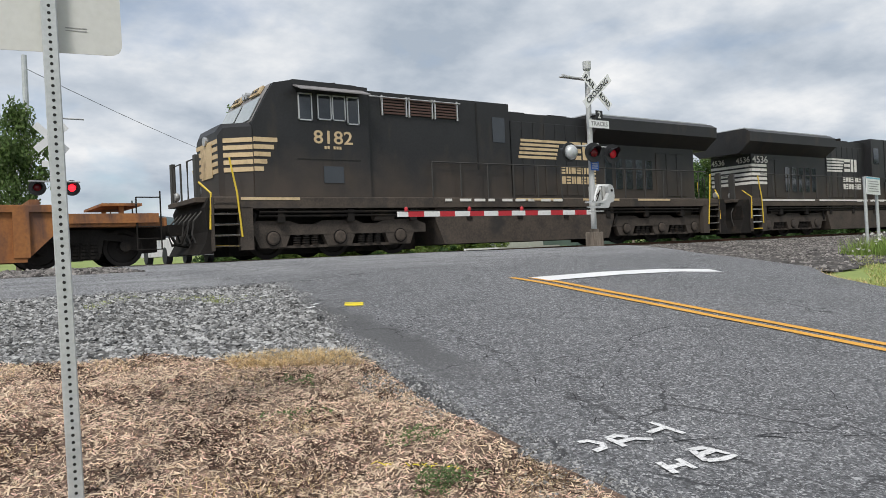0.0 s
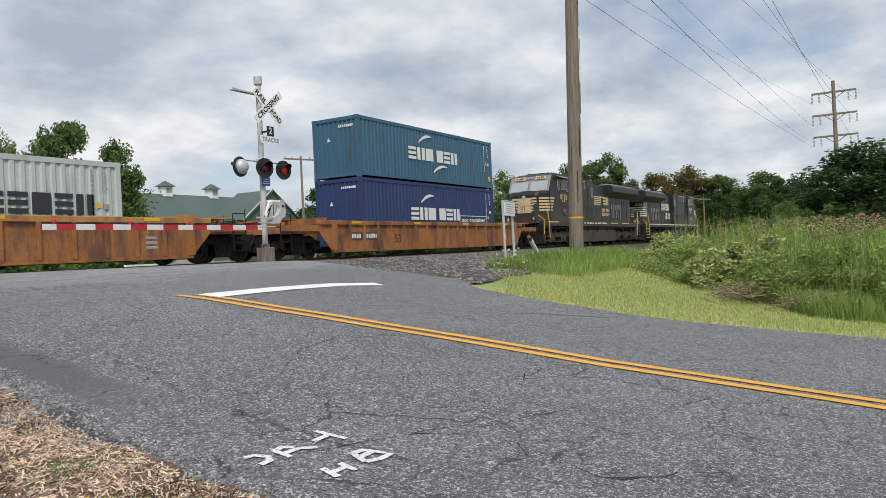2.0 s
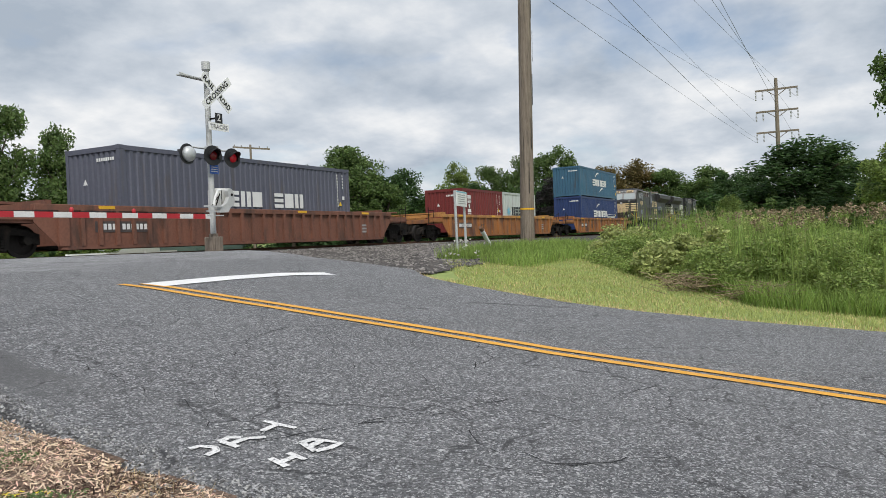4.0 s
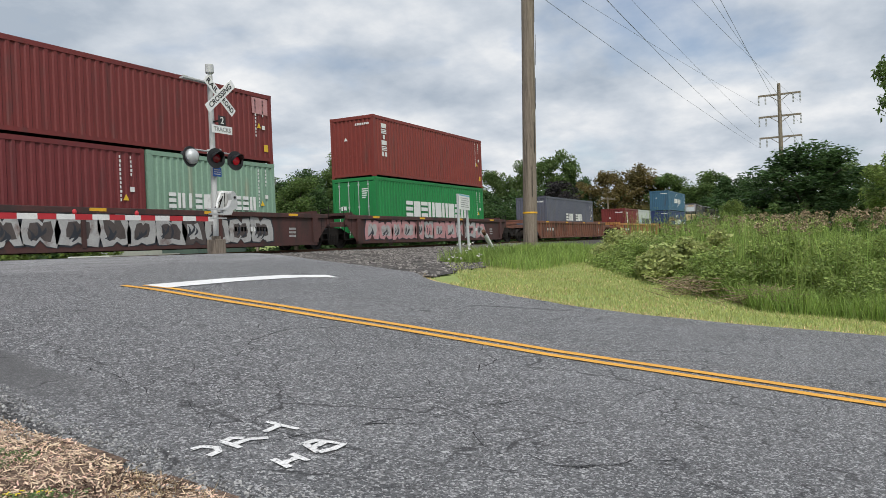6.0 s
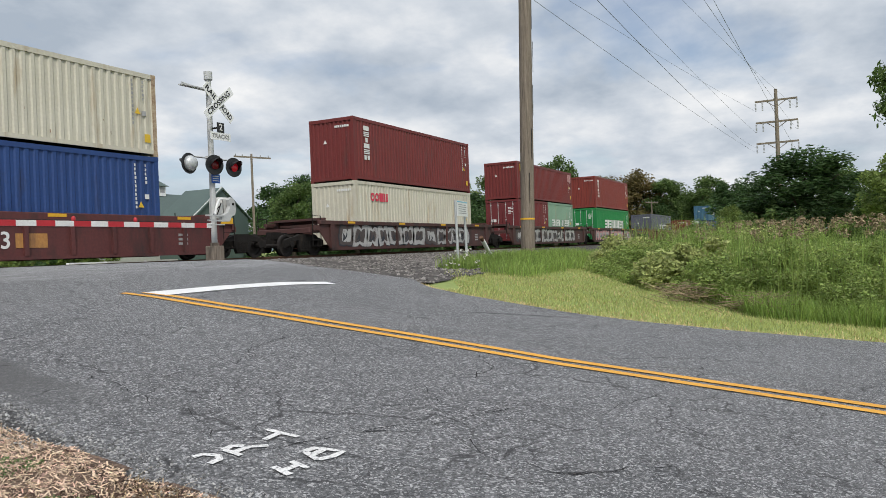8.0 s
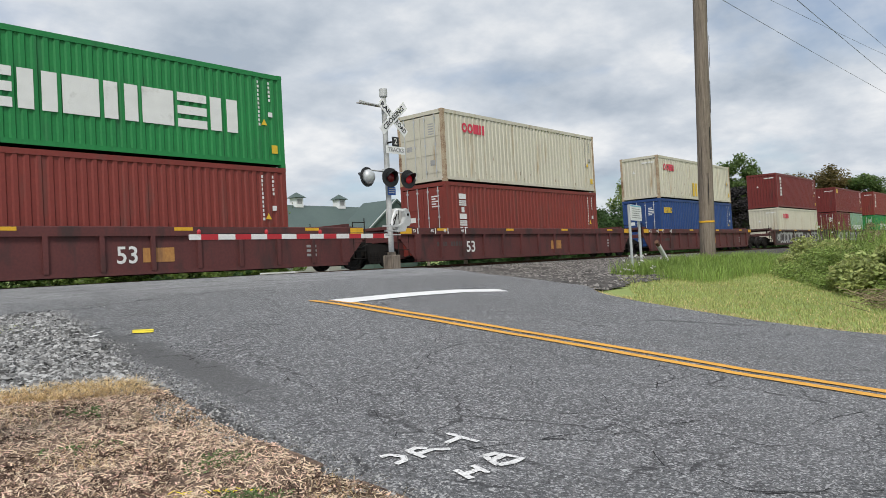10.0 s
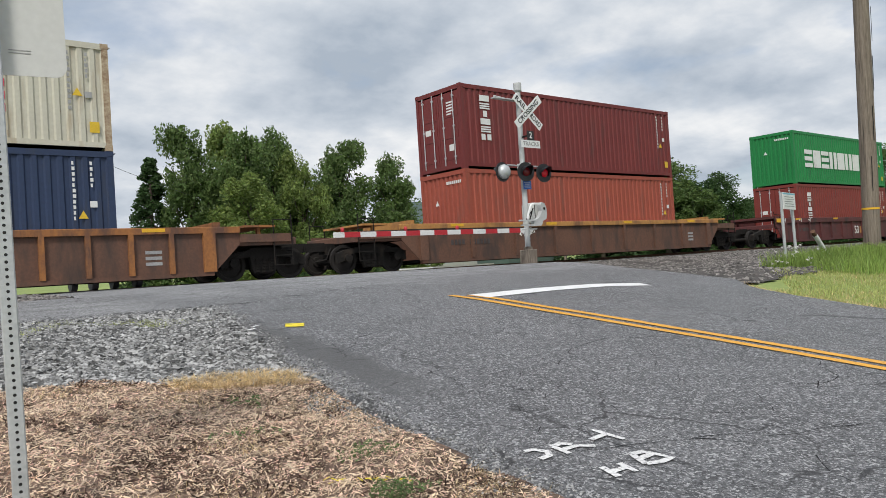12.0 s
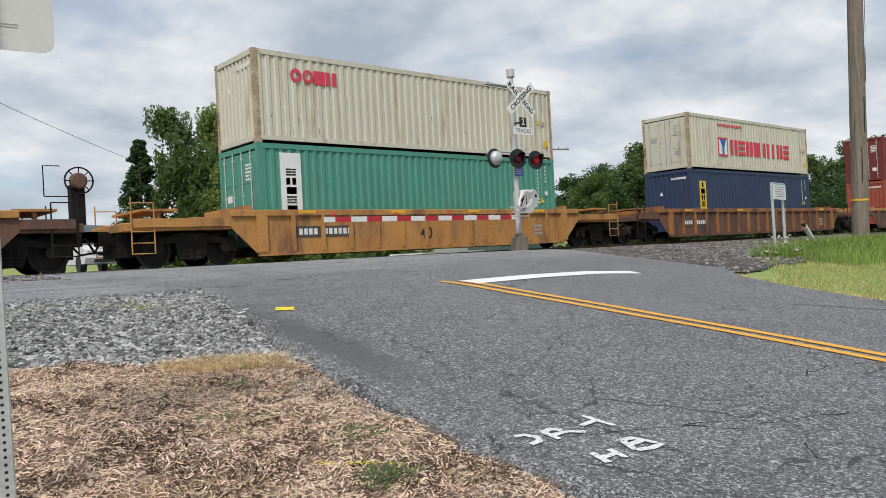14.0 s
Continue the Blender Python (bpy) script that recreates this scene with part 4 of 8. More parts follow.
    c("brick red steel container with vertical white logo and rear doors", "c_brick", L40, HC, -159.95, FLOOR, "doors", decals=logo_six(-5.3, 2.43), seed=15)
    c("cream steel container with red ring logo and rear door rods", "c_cream", L40, HC, -159.95, MID, "doors", decals=logo_four(-4.87, 2.05), seed=16, rust="edges")
    c("brick red corrugated shipping container under a bright green one", "c_brick", L40, HC, -180.0, FLOOR, "doors", decals=logo_six(-4.9, 2.43), seed=17)
    c("bright green corrugated shipping container with large white block logo", "c_green", L40, HC, -180.0, MID, decals=logo_nine(0.93, 0.97, 0.92, -4.85, 0.12), seed=18)
    # single cars
    c("brick orange-red corrugated shipping container in a brown well car", "c_orange", L40, HC, -203.8, FLOOR, seed=19)
    c("maroon corrugated shipping container with vertical white block logo and rear doors", "c_red", L40, HC, -203.8, MID, "doors", decals=logo_six(-5.22, 2.56), seed=20)
    plate = Build().box(-5.36, -4.8, 0, 0.004, 0.6, 2.34)
    c("ink blue steel container with a yellow plate of dark blocks", "c_ink", L40, HC, -227.3, FLOOR, decals=[("yellow_plate", "d_yellow", plate), ("logo", "d_black", stacked_letters("irut", -5.24, 2.28, 0.32, 0.24, 0.06))], seed=21)
    sq = Build().box(-3.5, -2.58, 0, 0.004, 0.68, 1.58)
    inner = Build().box(-3.41, -2.67, -0.004, -0.001, 0.77, 1.49)
    vee = Build().prism([(-3.13, 0.77), (-2.95, 0.77), (-2.95, 1.1), (-2.76, 1.49), (-3.32, 1.49), (-3.13, 1.1)], -0.008, -0.005)
    name = row_of_shapes("utur", -2.33, 0.78, 0.67, 0.74, 0.1)
    name2 = row_of_shapes("uiut", 0.99, 0.78, 0.64, 0.74, 0.1)
    line = row_of_shapes("r" * 15, -3.49, 2.12, 0.11, 0.13, 0.05)
    c("cream rust-streaked container with large red logo and square emblem", "c_cream", L40, STD, -227.3, MID, "doors", rust="edges", decals=[("emblem", "d_red", sq), ("emblem", "d_white", inner), ("emblem", "d_blue", vee), ("logo", "d_red", name), ("logo", "d_red", name2), ("small_lettering", "d_red", line)], seed=22)
    plate = Build().box(-5.42, -4.76, 0, 0.004, 0.55, 2.64)
    c("teal green steel container with white vertical plate and rear doors", "c_teal", L40, HC, -248.9, FLOOR, "doors", decals=[("white_plate", "d_white", plate), ("logo", "d_blue", stacked_letters("turtrur", -5.25, 2.2, 0.32, 0.2, 0.06))], seed=23)
    c("cream corrugated shipping container with red ring logo on a teal one", "c_cream", L40, STD, -248.9, MID, decals=logo_four(-4.95, 1.76), seed=24, rust="edges")


def make_wheel():
    b = Build()
    prof = [(0.10, -0.09), (0.15, -0.09), (0.17, -0.03), (0.33, -0.01), (0.36, -0.06), (0.42, -0.06), (0.42, 0.06), (0.45, 0.075), (0.45, 0.09), (0.36, 0.09), (0.33, 0.03), (0.15, 0.05), (0.10, 0.09)]
    b.lathe(prof, pose(0, 0, 0, 90), 20)
    me = b.mesh("wheel")
    me.materials.append(M["wheel"])
    return me


WHEEL = make_wheel()


def bogie(parent, x):
    """A freight truck with cast side frames, springs and two axles."""
    for s in (-1, 1):
        b = Build()
        y = s * 1.02
        out = [(-1.25, 0.33), (-1.25, 0.62), (-1.0, 0.70), (-0.55, 0.78), (-0.35, 0.86), (0.35, 0.86), (0.55, 0.78), (1.0, 0.70), (1.25, 0.62), (1.25, 0.33), (0.98, 0.40), (0.78, 0.58), (0.42, 0.62), (0.36, 0.30), (0.3, 0.16), (-0.3, 0.16), (-0.36, 0.30), (-0.42, 0.62), (-0.78, 0.58), (-0.98, 0.40)]
        b.prism([(x + p, q) for p, q in out], y - 0.07, y + 0.07)
        for q in (-0.89, 0.89):
            b.tube((x + q, y - 0.12 * s, 0.46), (x + q, y + 0.13 * s, 0.46), 0.13, n=10)
        part("side_frame", b, "under", parent)
        sp = Build()
        for q in (-0.2, 0, 0.2):
            for k in range(5):
                sp.tube((x + q, y + s * 0.05, 0.2 + k * 0.08), (x + q, y + s * 0.05, 0.25 + k * 0.08), 0.085, n=8)
        part("spring", sp, "under", parent)
    part("bolster", Build().box(x - 0.2, x + 0.2, -1.0, 1.0, 0.45, 0.85), "under", parent)
    for q in (-0.89, 0.89):
        for s in (-1, 1):
            part("wheel", WHEEL, "wheel", parent, m=pose(x + q, s * 0.76, 0.425, 0, 0, 0 if s < 0 else 180))
        part("axle", Build().tube((x + q, -0.9, 0.425), (x + q, 0.9, 0.425), 0.08), "under", parent)


def grime_marks(rnd, x0, z, n, h=0.16, w=0.1, gap=0.05):
    return row_of_shapes("r" * n, x0, z, w, h, gap)


def well_car(label, x, half_well, half_end, bogies, paint, chord, seed, number="", number_x=-3.8, post_gap=1.0, graffiti=False, post_paint=None, handbrake=False):
    """A well car; x its middle at 0 s."""
    dark_rail = "under" if paint != "car_ochre" else chord
    rnd = random.Random(seed)
    deep = 1.17 if paint == "car_maroon" else 1.26
    car = thing("well_car", label, "railway well car", "well cars of the train", pose(x, TRACK_Y, RAIL_Z))
    Y = 1.42
    for s in (-1, 1):
        b = Build()
        w = half_well
        out = [(-w, 0.22), (w, 0.22), (w + 0.75, 0.95), (w + 0.75, 1.30), (-w - 0.75, 1.30), (-w - 0.75, 0.95)]
        b.prism(out, s * Y - 0.012, s * Y + 0.012)
        part("side_sheet", b, paint, car)
        c = Build().block(-w - 0.75, w + 0.75, s * Y - 0.09, s * Y + 0.09, deep, 1.42, 0.015)
        part("top_chord", c, chord, car)
        part("bottom_chord", Build().box(-w, w, s * Y - 0.07, s * Y + 0.07, 0.17, 0.27), paint, car)
        n = int(round(2 * w / post_gap))
        for i in range(n + 1):
            px = -w + 0.1 + (2 * w - 0.2) * i / n
            wide = 0.16 if i in (0, n) else 0.06
            p = Build().box(px - wide, px + wide, s * (Y + 0.05) - 0.045, s * (Y + 0.05) + 0.045, 0.27, deep)
            part("side_post", p, post_paint or paint, car)
        if s < 0:
            for i in range(4):
                px = -w + 1.5 + i * (2 * w - 3) / 3
                part("reflective_mark", Build().box(px - 0.28, px + 0.28, -Y - 0.096, -Y - 0.091, 1.31, 1.40), "yellow_mark", car)
            fy = -Y - 0.02
            bars = "d_dark" if 38 <= seed <= 42 else "d_white"
            mx = w * 0.42 if graffiti else -w + 1.25
            if not graffiti and seed < 38 or seed > 42:
                part("mark_ground", Build().box(mx - 0.12, mx + 1.85, fy - 0.004, fy, 0.64, 0.96), "d_dark", car)
            part("reporting_mark", grime_marks(rnd, mx, 0.72, 4, 0.17, 0.11), bars, car, m=pose(0, fy - 0.006, 0))
            part("reporting_mark", grime_marks(rnd, mx + 0.82, 0.72, 6, 0.17, 0.11), bars, car, m=pose(0, fy - 0.006, 0))
            if number:
                t = words(number, 0.62 if paint == "car_maroon" else 0.5)
                part("painted_number", t, "d_white" if number == "53" and paint == "car_maroon" else "d_black", car, m=pose(number_x, fy, 0.66))
            if 38 <= seed <= 40:
                for q, txt in enumerate(("53", "48", "45", "40")):
                    px = -w - 0.1 + (0.0, 1.0, 1.75, 2.85)[q]
                    part("length_mark", words(txt, 0.16), "d_white", car, m=pose(px, -Y - 0.097, 1.3))
                    part("length_tick", Build().box(px + 0.17, px + 0.215, -Y - 0.1, -Y - 0.094, 1.19, 1.41), "d_white", car)
                for px in (-w - 0.55, w + 0.45):
                    part("reflective_mark", Build().box(px - 0.3, px + 0.3, -Y - 0.097, -Y - 0.092, 1.2, 1.40), "yellow_mark", car)
                part("lettered_panel", Build().box(1.1, 2.0, fy - 0.004, fy, 0.48, 0.86), "car_ochre", car)
            if seed == 42:
                for q in range(9):
                    px, pz = -3.9 + 0.075 * q, rnd.uniform(0.92, 1.0)
                    a, h = rnd.uniform(0.9, 2.2), rnd.uniform(0.16, 0.3)
                    tag = [(px, pz), (px + h * math.cos(a), pz + h * math.sin(a)), (px + 0.12, pz + h * 0.9), (px + 0.16, pz + 0.05)]
                    b = Build()
                    for (x0, z0), (x1, z1) in zip(tag, tag[1:]):
                        b.path([(x0, fy - 0.003, z0), (x1, fy - 0.003, z1)], 0.014, 5)
                    part("graffiti", b, "d_white", car)
            lst = Build()
            for q in range(3):
                lst.box(w - 1.7, w - 1.3, fy, fy + 0.004, 0.5 + q * 0.14, 0.58 + q * 0.14)
            part("data_panel", lst, "d_grey", car)
            if graffiti:
                spray(car, rnd, w, fy, seed)
    # well floor beams and end platforms
    part("well_floor", Build().box(-half_well + 0.1, half_well - 0.1, -1.36, 1.36, 0.22, 0.30), "under", car)
    for sx in (-1, 1):
        w, e = half_well, half_end
        b = Build()
        a0, a1 = sorted((sx * (w + 0.02), sx * (w + 0.75)))
        b.box(a0, a1, -1.36, 1.36, 0.95, 1.05)
        a0, a1 = sorted((sx * (w + 0.7), sx * (e - 0.15)))
        b.block(a0, a1, -1.38, 1.38, 0.92, 1.12, 0.02)
        a0, a1 = sorted((sx * (w + 0.75), sx * (e - 0.35)))
        for s in (-1, 1):
            b.box(a0, a1, s * 1.40 - 0.05, s * 1.40 + 0.05, 1.0, 1.22)
        part("end_platform", b, paint, car)
        part("end_bulkhead", Build().box(sx * (w + 0.2) - 0.1, sx * (w + 0.2) + 0.1, -1.3, 1.3, 1.3, 1.55), chord, car)
        b = Build().box(sx * (e - 1.1) - 0.45, sx * (e - 1.1) + 0.45, -1.15, 1.15, 1.42, 1.48)
        for s in (-1, 1):
            b.box(sx * (e - 1.1) - 0.05, sx * (e - 1.1) + 0.05, s * 1.0 - 0.05, s * 1.0 + 0.05, 1.12, 1.42)
        part("end_walkway", b, chord, car)
        for s in (-1, 1):
            hx = sx * (e - 0.3)
            r = Build().path([(hx, s * 1.42, 0.35), (hx, s * 1.42, 1.75)], 0.018)
            r.path([(hx - sx * 0.55, s * 1.42, 0.35), (hx - sx * 0.55, s * 1.42, 1.6)], 0.018)
            for zz in (0.36, 0.62, 0.9, 1.6):
                r.path([(hx, s * 1.42, zz), (hx - sx * 0.55, s * 1.42, zz)], 0.016)
            part("grab_rail", r, dark_rail, car)
        part("brake_gear", Build().box(*sorted((sx * (w + 0.9), sx * (e - 0.2))), -0.55, 0.55, 0.3, 0.92), "under", car)
        part("draft_sill", Build().box(*sorted((sx * (w + 0.3), sx * (e + 0.1))), -0.25, 0.25, 0.62, 0.95), "under", car)
        cp = Build().box(*sorted((sx * (e + 0.1), sx * (e + 0.75))), -0.13, 0.13, 0.72, 0.98)
        cp.path([(sx * (e + 0.1), -0.5, 0.8), (sx * (e + 0.3), -0.5, 0.45), (sx * (e + 0.6), -0.4, 0.4), (sx * (e + 0.75), -0.3, 0.6)], 0.03)
        part("coupler", cp, "under", car)
    if handbrake:
        hx, hz, r = half_end - 0.2, 2.12, 0.31
        part("brake_stand", Build().block(hx - 0.16, hx + 0.16, -1.2, -0.9, 1.1, 2.05, 0.03), "under", car)
        part("brake_guard", Build().path([(hx - 0.75, -1.3, 1.75), (hx - 0.75, -1.3, 2.45), (hx - 0.4, -1.3, 2.45)], 0.014).path([(hx - 0.75, -1.3, 1.75), (hx - 0.2, -1.3, 1.75)], 0.014), "under", car)
        b = Build()
        for i in range(20):
            a0, a1 = 2 * math.pi * i / 20, 2 * math.pi * (i + 1) / 20
            b.tube((hx + r * math.cos(a0), -1.32, hz + r * math.sin(a0)), (hx + r * math.cos(a1), -1.32, hz + r * math.sin(a1)), 0.02, n=6)
        for i in range(8):
            a0 = 2 * math.pi * i / 8
            b.tube((hx, -1.3, hz), (hx + r * math.cos(a0), -1.32, hz + r * math.sin(a0)), 0.013, n=6)
        part("brake_wheel", b, "under", car)
        part("brake_hub", Build().lathe([(0.19, 0.0), (0.19, 0.12), (0.15, 0.17), (0.0001, 0.18)], pose(hx, -1.2, hz, 90), 16), "car_brown", car)
    for bx in bogies:
        bogie(car, bx)
    MOVERS.append(car)
    return car


def graffiti_form(car, rnd, x, w, y, tints):
    """One swollen, letter-like form: outline, body, highlight and inner strokes, layer over layer."""
    lean = rnd.uniform(-0.18, 0.18)
    lo, hi = rnd.uniform(0.30, 0.36), rnd.uniform(1.12, 1.24)
    k = [rnd.uniform(-0.09, 0.09) for i in range(10)]
    core = [(0, lo + k[0]), (w * 0.35, lo), (w * 0.5, lo + 0.14 + k[1]), (w * 0.68, lo), (w, lo + k[2]), (w + 0.08 + k[3], (lo + hi) / 2), (w * 0.95, hi + k[4]), (w * 0.62, hi), (w * 0.5 + k[6], hi - 0.16), (w * 0.36, hi), (0, hi + k[5]), (-0.08, (lo + hi) / 2 + k[7])]

    def layer(grow, lift, colour, squash=1.0):
        cx, cz = w / 2, (lo + hi) / 2
        pts = [(x + cx + (px - cx) * (squash + grow / w) + lean * (pz - cz), min(1.27, max(0.28, cz + (pz - cz) * (squash + grow)))) for px, pz in core]
        b = Build()
        n = len(pts)
        b.add([(x + cx, y - lift, cz)] + [(px, y - lift, pz) for px, pz in pts], [(0, 1 + i, 1 + (i + 1) % n) for i in range(n)])
        part("graffiti", b, colour, car)

    layer(0.12, 0.002, tints[2])
    layer(0.0, 0.004, tints[0])
    layer(0.0, 0.006, tints[1], rnd.uniform(0.5, 0.66))
    b = Build()
    for q in range(3):
        px, pz = x + w * rnd.uniform(0.1, 0.5), rnd.uniform(0.45, 0.6)
        a, h = rnd.uniform(0.4, 1.9), rnd.uniform(0.25, 0.5)
        rows = []
        for i in range(7):
            t = i / 6
            cx, cz = px + h * t * math.cos(a) + 0.12 * math.sin(3 * t), pz + h * t * math.sin(a)
            e = 0.045 * math.sin(math.pi * (0.12 + 0.8 * t))
            rows.append([(cx - e, y - 0.008 - 0.0005 * q, cz + e * 0.4), (cx + e, y - 0.008 - 0.0005 * q, cz - e * 0.4)])
        strip(b, rows)
    part("graffiti", b, tints[2], car)


def spray(car, rnd, w, fy, seed):
    """Graffiti as abstract overlapping forms on the side."""
    x = -w + 0.7
    tints = {34: ("d_pink", "d_pale", "d_black"), 35: ("d_pale", "d_dark", "d_black"), 36: ("d_pale", "d_dark", "d_black")}[seed]
    while x < w * 0.55:
        ww = rnd.uniform(0.8, 1.35)
        graffiti_form(car, rnd, x, ww, fy, tints if rnd.random() < 0.7 else (tints[1], tints[0], tints[2]))
        x += ww * rnd.uniform(0.98, 1.1)


def build_cars():
    w53, w40 = 8.35, 6.3
    well_car("rusty orange well car carrying two stacked blue containers", -6.35, w53, 11.5, (-9.95, 9.55), "car_orange", "car_orange", 31, "53")
    well_car("rusty orange well car carrying two short containers end to end", -29.9, w53, 10.95, (-9.95, 9.95), "car_orange", "car_ochre", 32, "53")
    well_car("dull rust-red well car with close-set side posts", -53.6, w53, 10.95, (-9.95, 9.95), "car_rust", "car_rust", 33, post_gap=0.6)
    for i, x in enumerate((-77.25, -96.45, -116.9)):
        well_car("dark maroon articulated well car covered in graffiti", x, 8.1, 9.35 if i != 2 else 9.6, ((9.75,) if i < 2 else (10.2, -9.4)), "car_plum", "car_plum", 34 + i, post_gap=5.4, graffiti=True)
    for i, x in enumerate((-139.95, -159.95, -180.0)):
        well_car("dark maroon articulated well car with yellow edge marks", x, 8.3, 9.5, ((10.0,) if i < 2 else (10.0, -9.6)), "car_maroon", "car_maroon", 38 + i, "53", (0.68, -4.96, 0.68)[i], post_gap=1.4)
    well_car("brown well car with a yellow top edge and dark bays", -203.8, w53, 10.95, (-9.95, 9.95), "car_brown", "car_ochre", 42, post_gap=2.0)
    well_car("brown well car with rusty posts and an ochre top edge", -227.3, w53, 10.95, (-9.95, 9.95), "car_brown", "car_orange", 43, post_gap=1.0, post_paint="car_orange")
    well_car("faded ochre well car carrying a teal and a cream container", -248.9, w40, 9.9, (-8.0, 8.6), "car_ochre", "car_ochre", 44, "40", -0.45, post_gap=1.0)
    well_car("brown and ochre well car with a raised brake wheel", -270.0, w53, 10.6, (-9.6, 8.9), "car_brown", "car_ochre", 45, handbrake=True)


def six_wheel_bogie(parent, x):
    for s in (-1, 1):
        y = s * 1.2
        b = Build()
        top = [(-2.85, 0.62), (-2.85, 0.86), (-2.45, 1.0), (-1.5, 1.0), (-1.2, 0.9), (-0.75, 0.9), (-0.5, 1.0), (0.5, 1.0), (0.75, 0.9), (1.2, 0.9), (1.5, 1.0), (2.45, 1.0), (2.85, 0.86), (2.85, 0.62)]
        b.prism([(x + p, q) for p, q in top], y - 0.1, y + 0.1)
        for q in (-1.95, 0, 1.95):
            b.prism([(x + q - 0.5, 0.64), (x + q + 0.5, 0.64), (x + q + 0.36, 0.3), (x + q - 0.36, 0.3)], y - 0.09, y + 0.11)
        b.box(x - 2.3, x + 2.3, y - 0.05, y + 0.05, 0.27, 0.34)
        part("side_frame", b, "bogie", parent)
        for q in (-1.95, 0, 1.95):
            j = Build().lathe([(0.17, 0), (0.17, 0.05), (0.13, 0.07), (0.0001, 0.075)], pose(x + q, y + s * 0.105, 0.54, -90 * s, 0, 0), 16)
            part("journal_box", j, "loco_dust", parent)
            part("journal_ring", Build().lathe([(0.2, 0), (0.2, 0.02), (0.175, 0.02), (0.175, 0)], pose(x + q, y + s * 0.108, 0.54, -90 * s, 0, 0), 16), "under", parent)
        for q in (-0.98, 0.98):
            for d in (-0.26, 0, 0.26):
                sp = Build()
                for k in range(5):
                    sp.tube((x + q + d, y, 0.34 + k * 0.062), (x + q + d, y, 0.375 + k * 0.062), 0.105, n=10)
                part("spring", sp, "under", parent)
        part("damper", Build().tube((x - 2.6, y + s * 0.12, 0.7), (x - 2.4, y + s * 0.14, 1.2), 0.05, n=8), "under", parent)
        part("brake_cylinder", Build().tube((x + 1.1, y + s * 0.05, 1.08), (x + 1.75, y + s * 0.05, 1.08), 0.12, n=12), "bogie", parent)
    for q in (-1.95, 0, 1.95):
        for s in (-1, 1):
            part("wheel", WHEEL, "wheel", parent, m=pose(x + q, s * 0.76, 0.53, 0, 0, 0 if s < 0 else 180) @ Matrix.Diagonal((1.18, 1, 1.18, 1)))
        part("motor", Build().box(x + q - 0.45, x + q + 0.45, -0.65, 0.65, 0.3, 0.85), "under", parent)


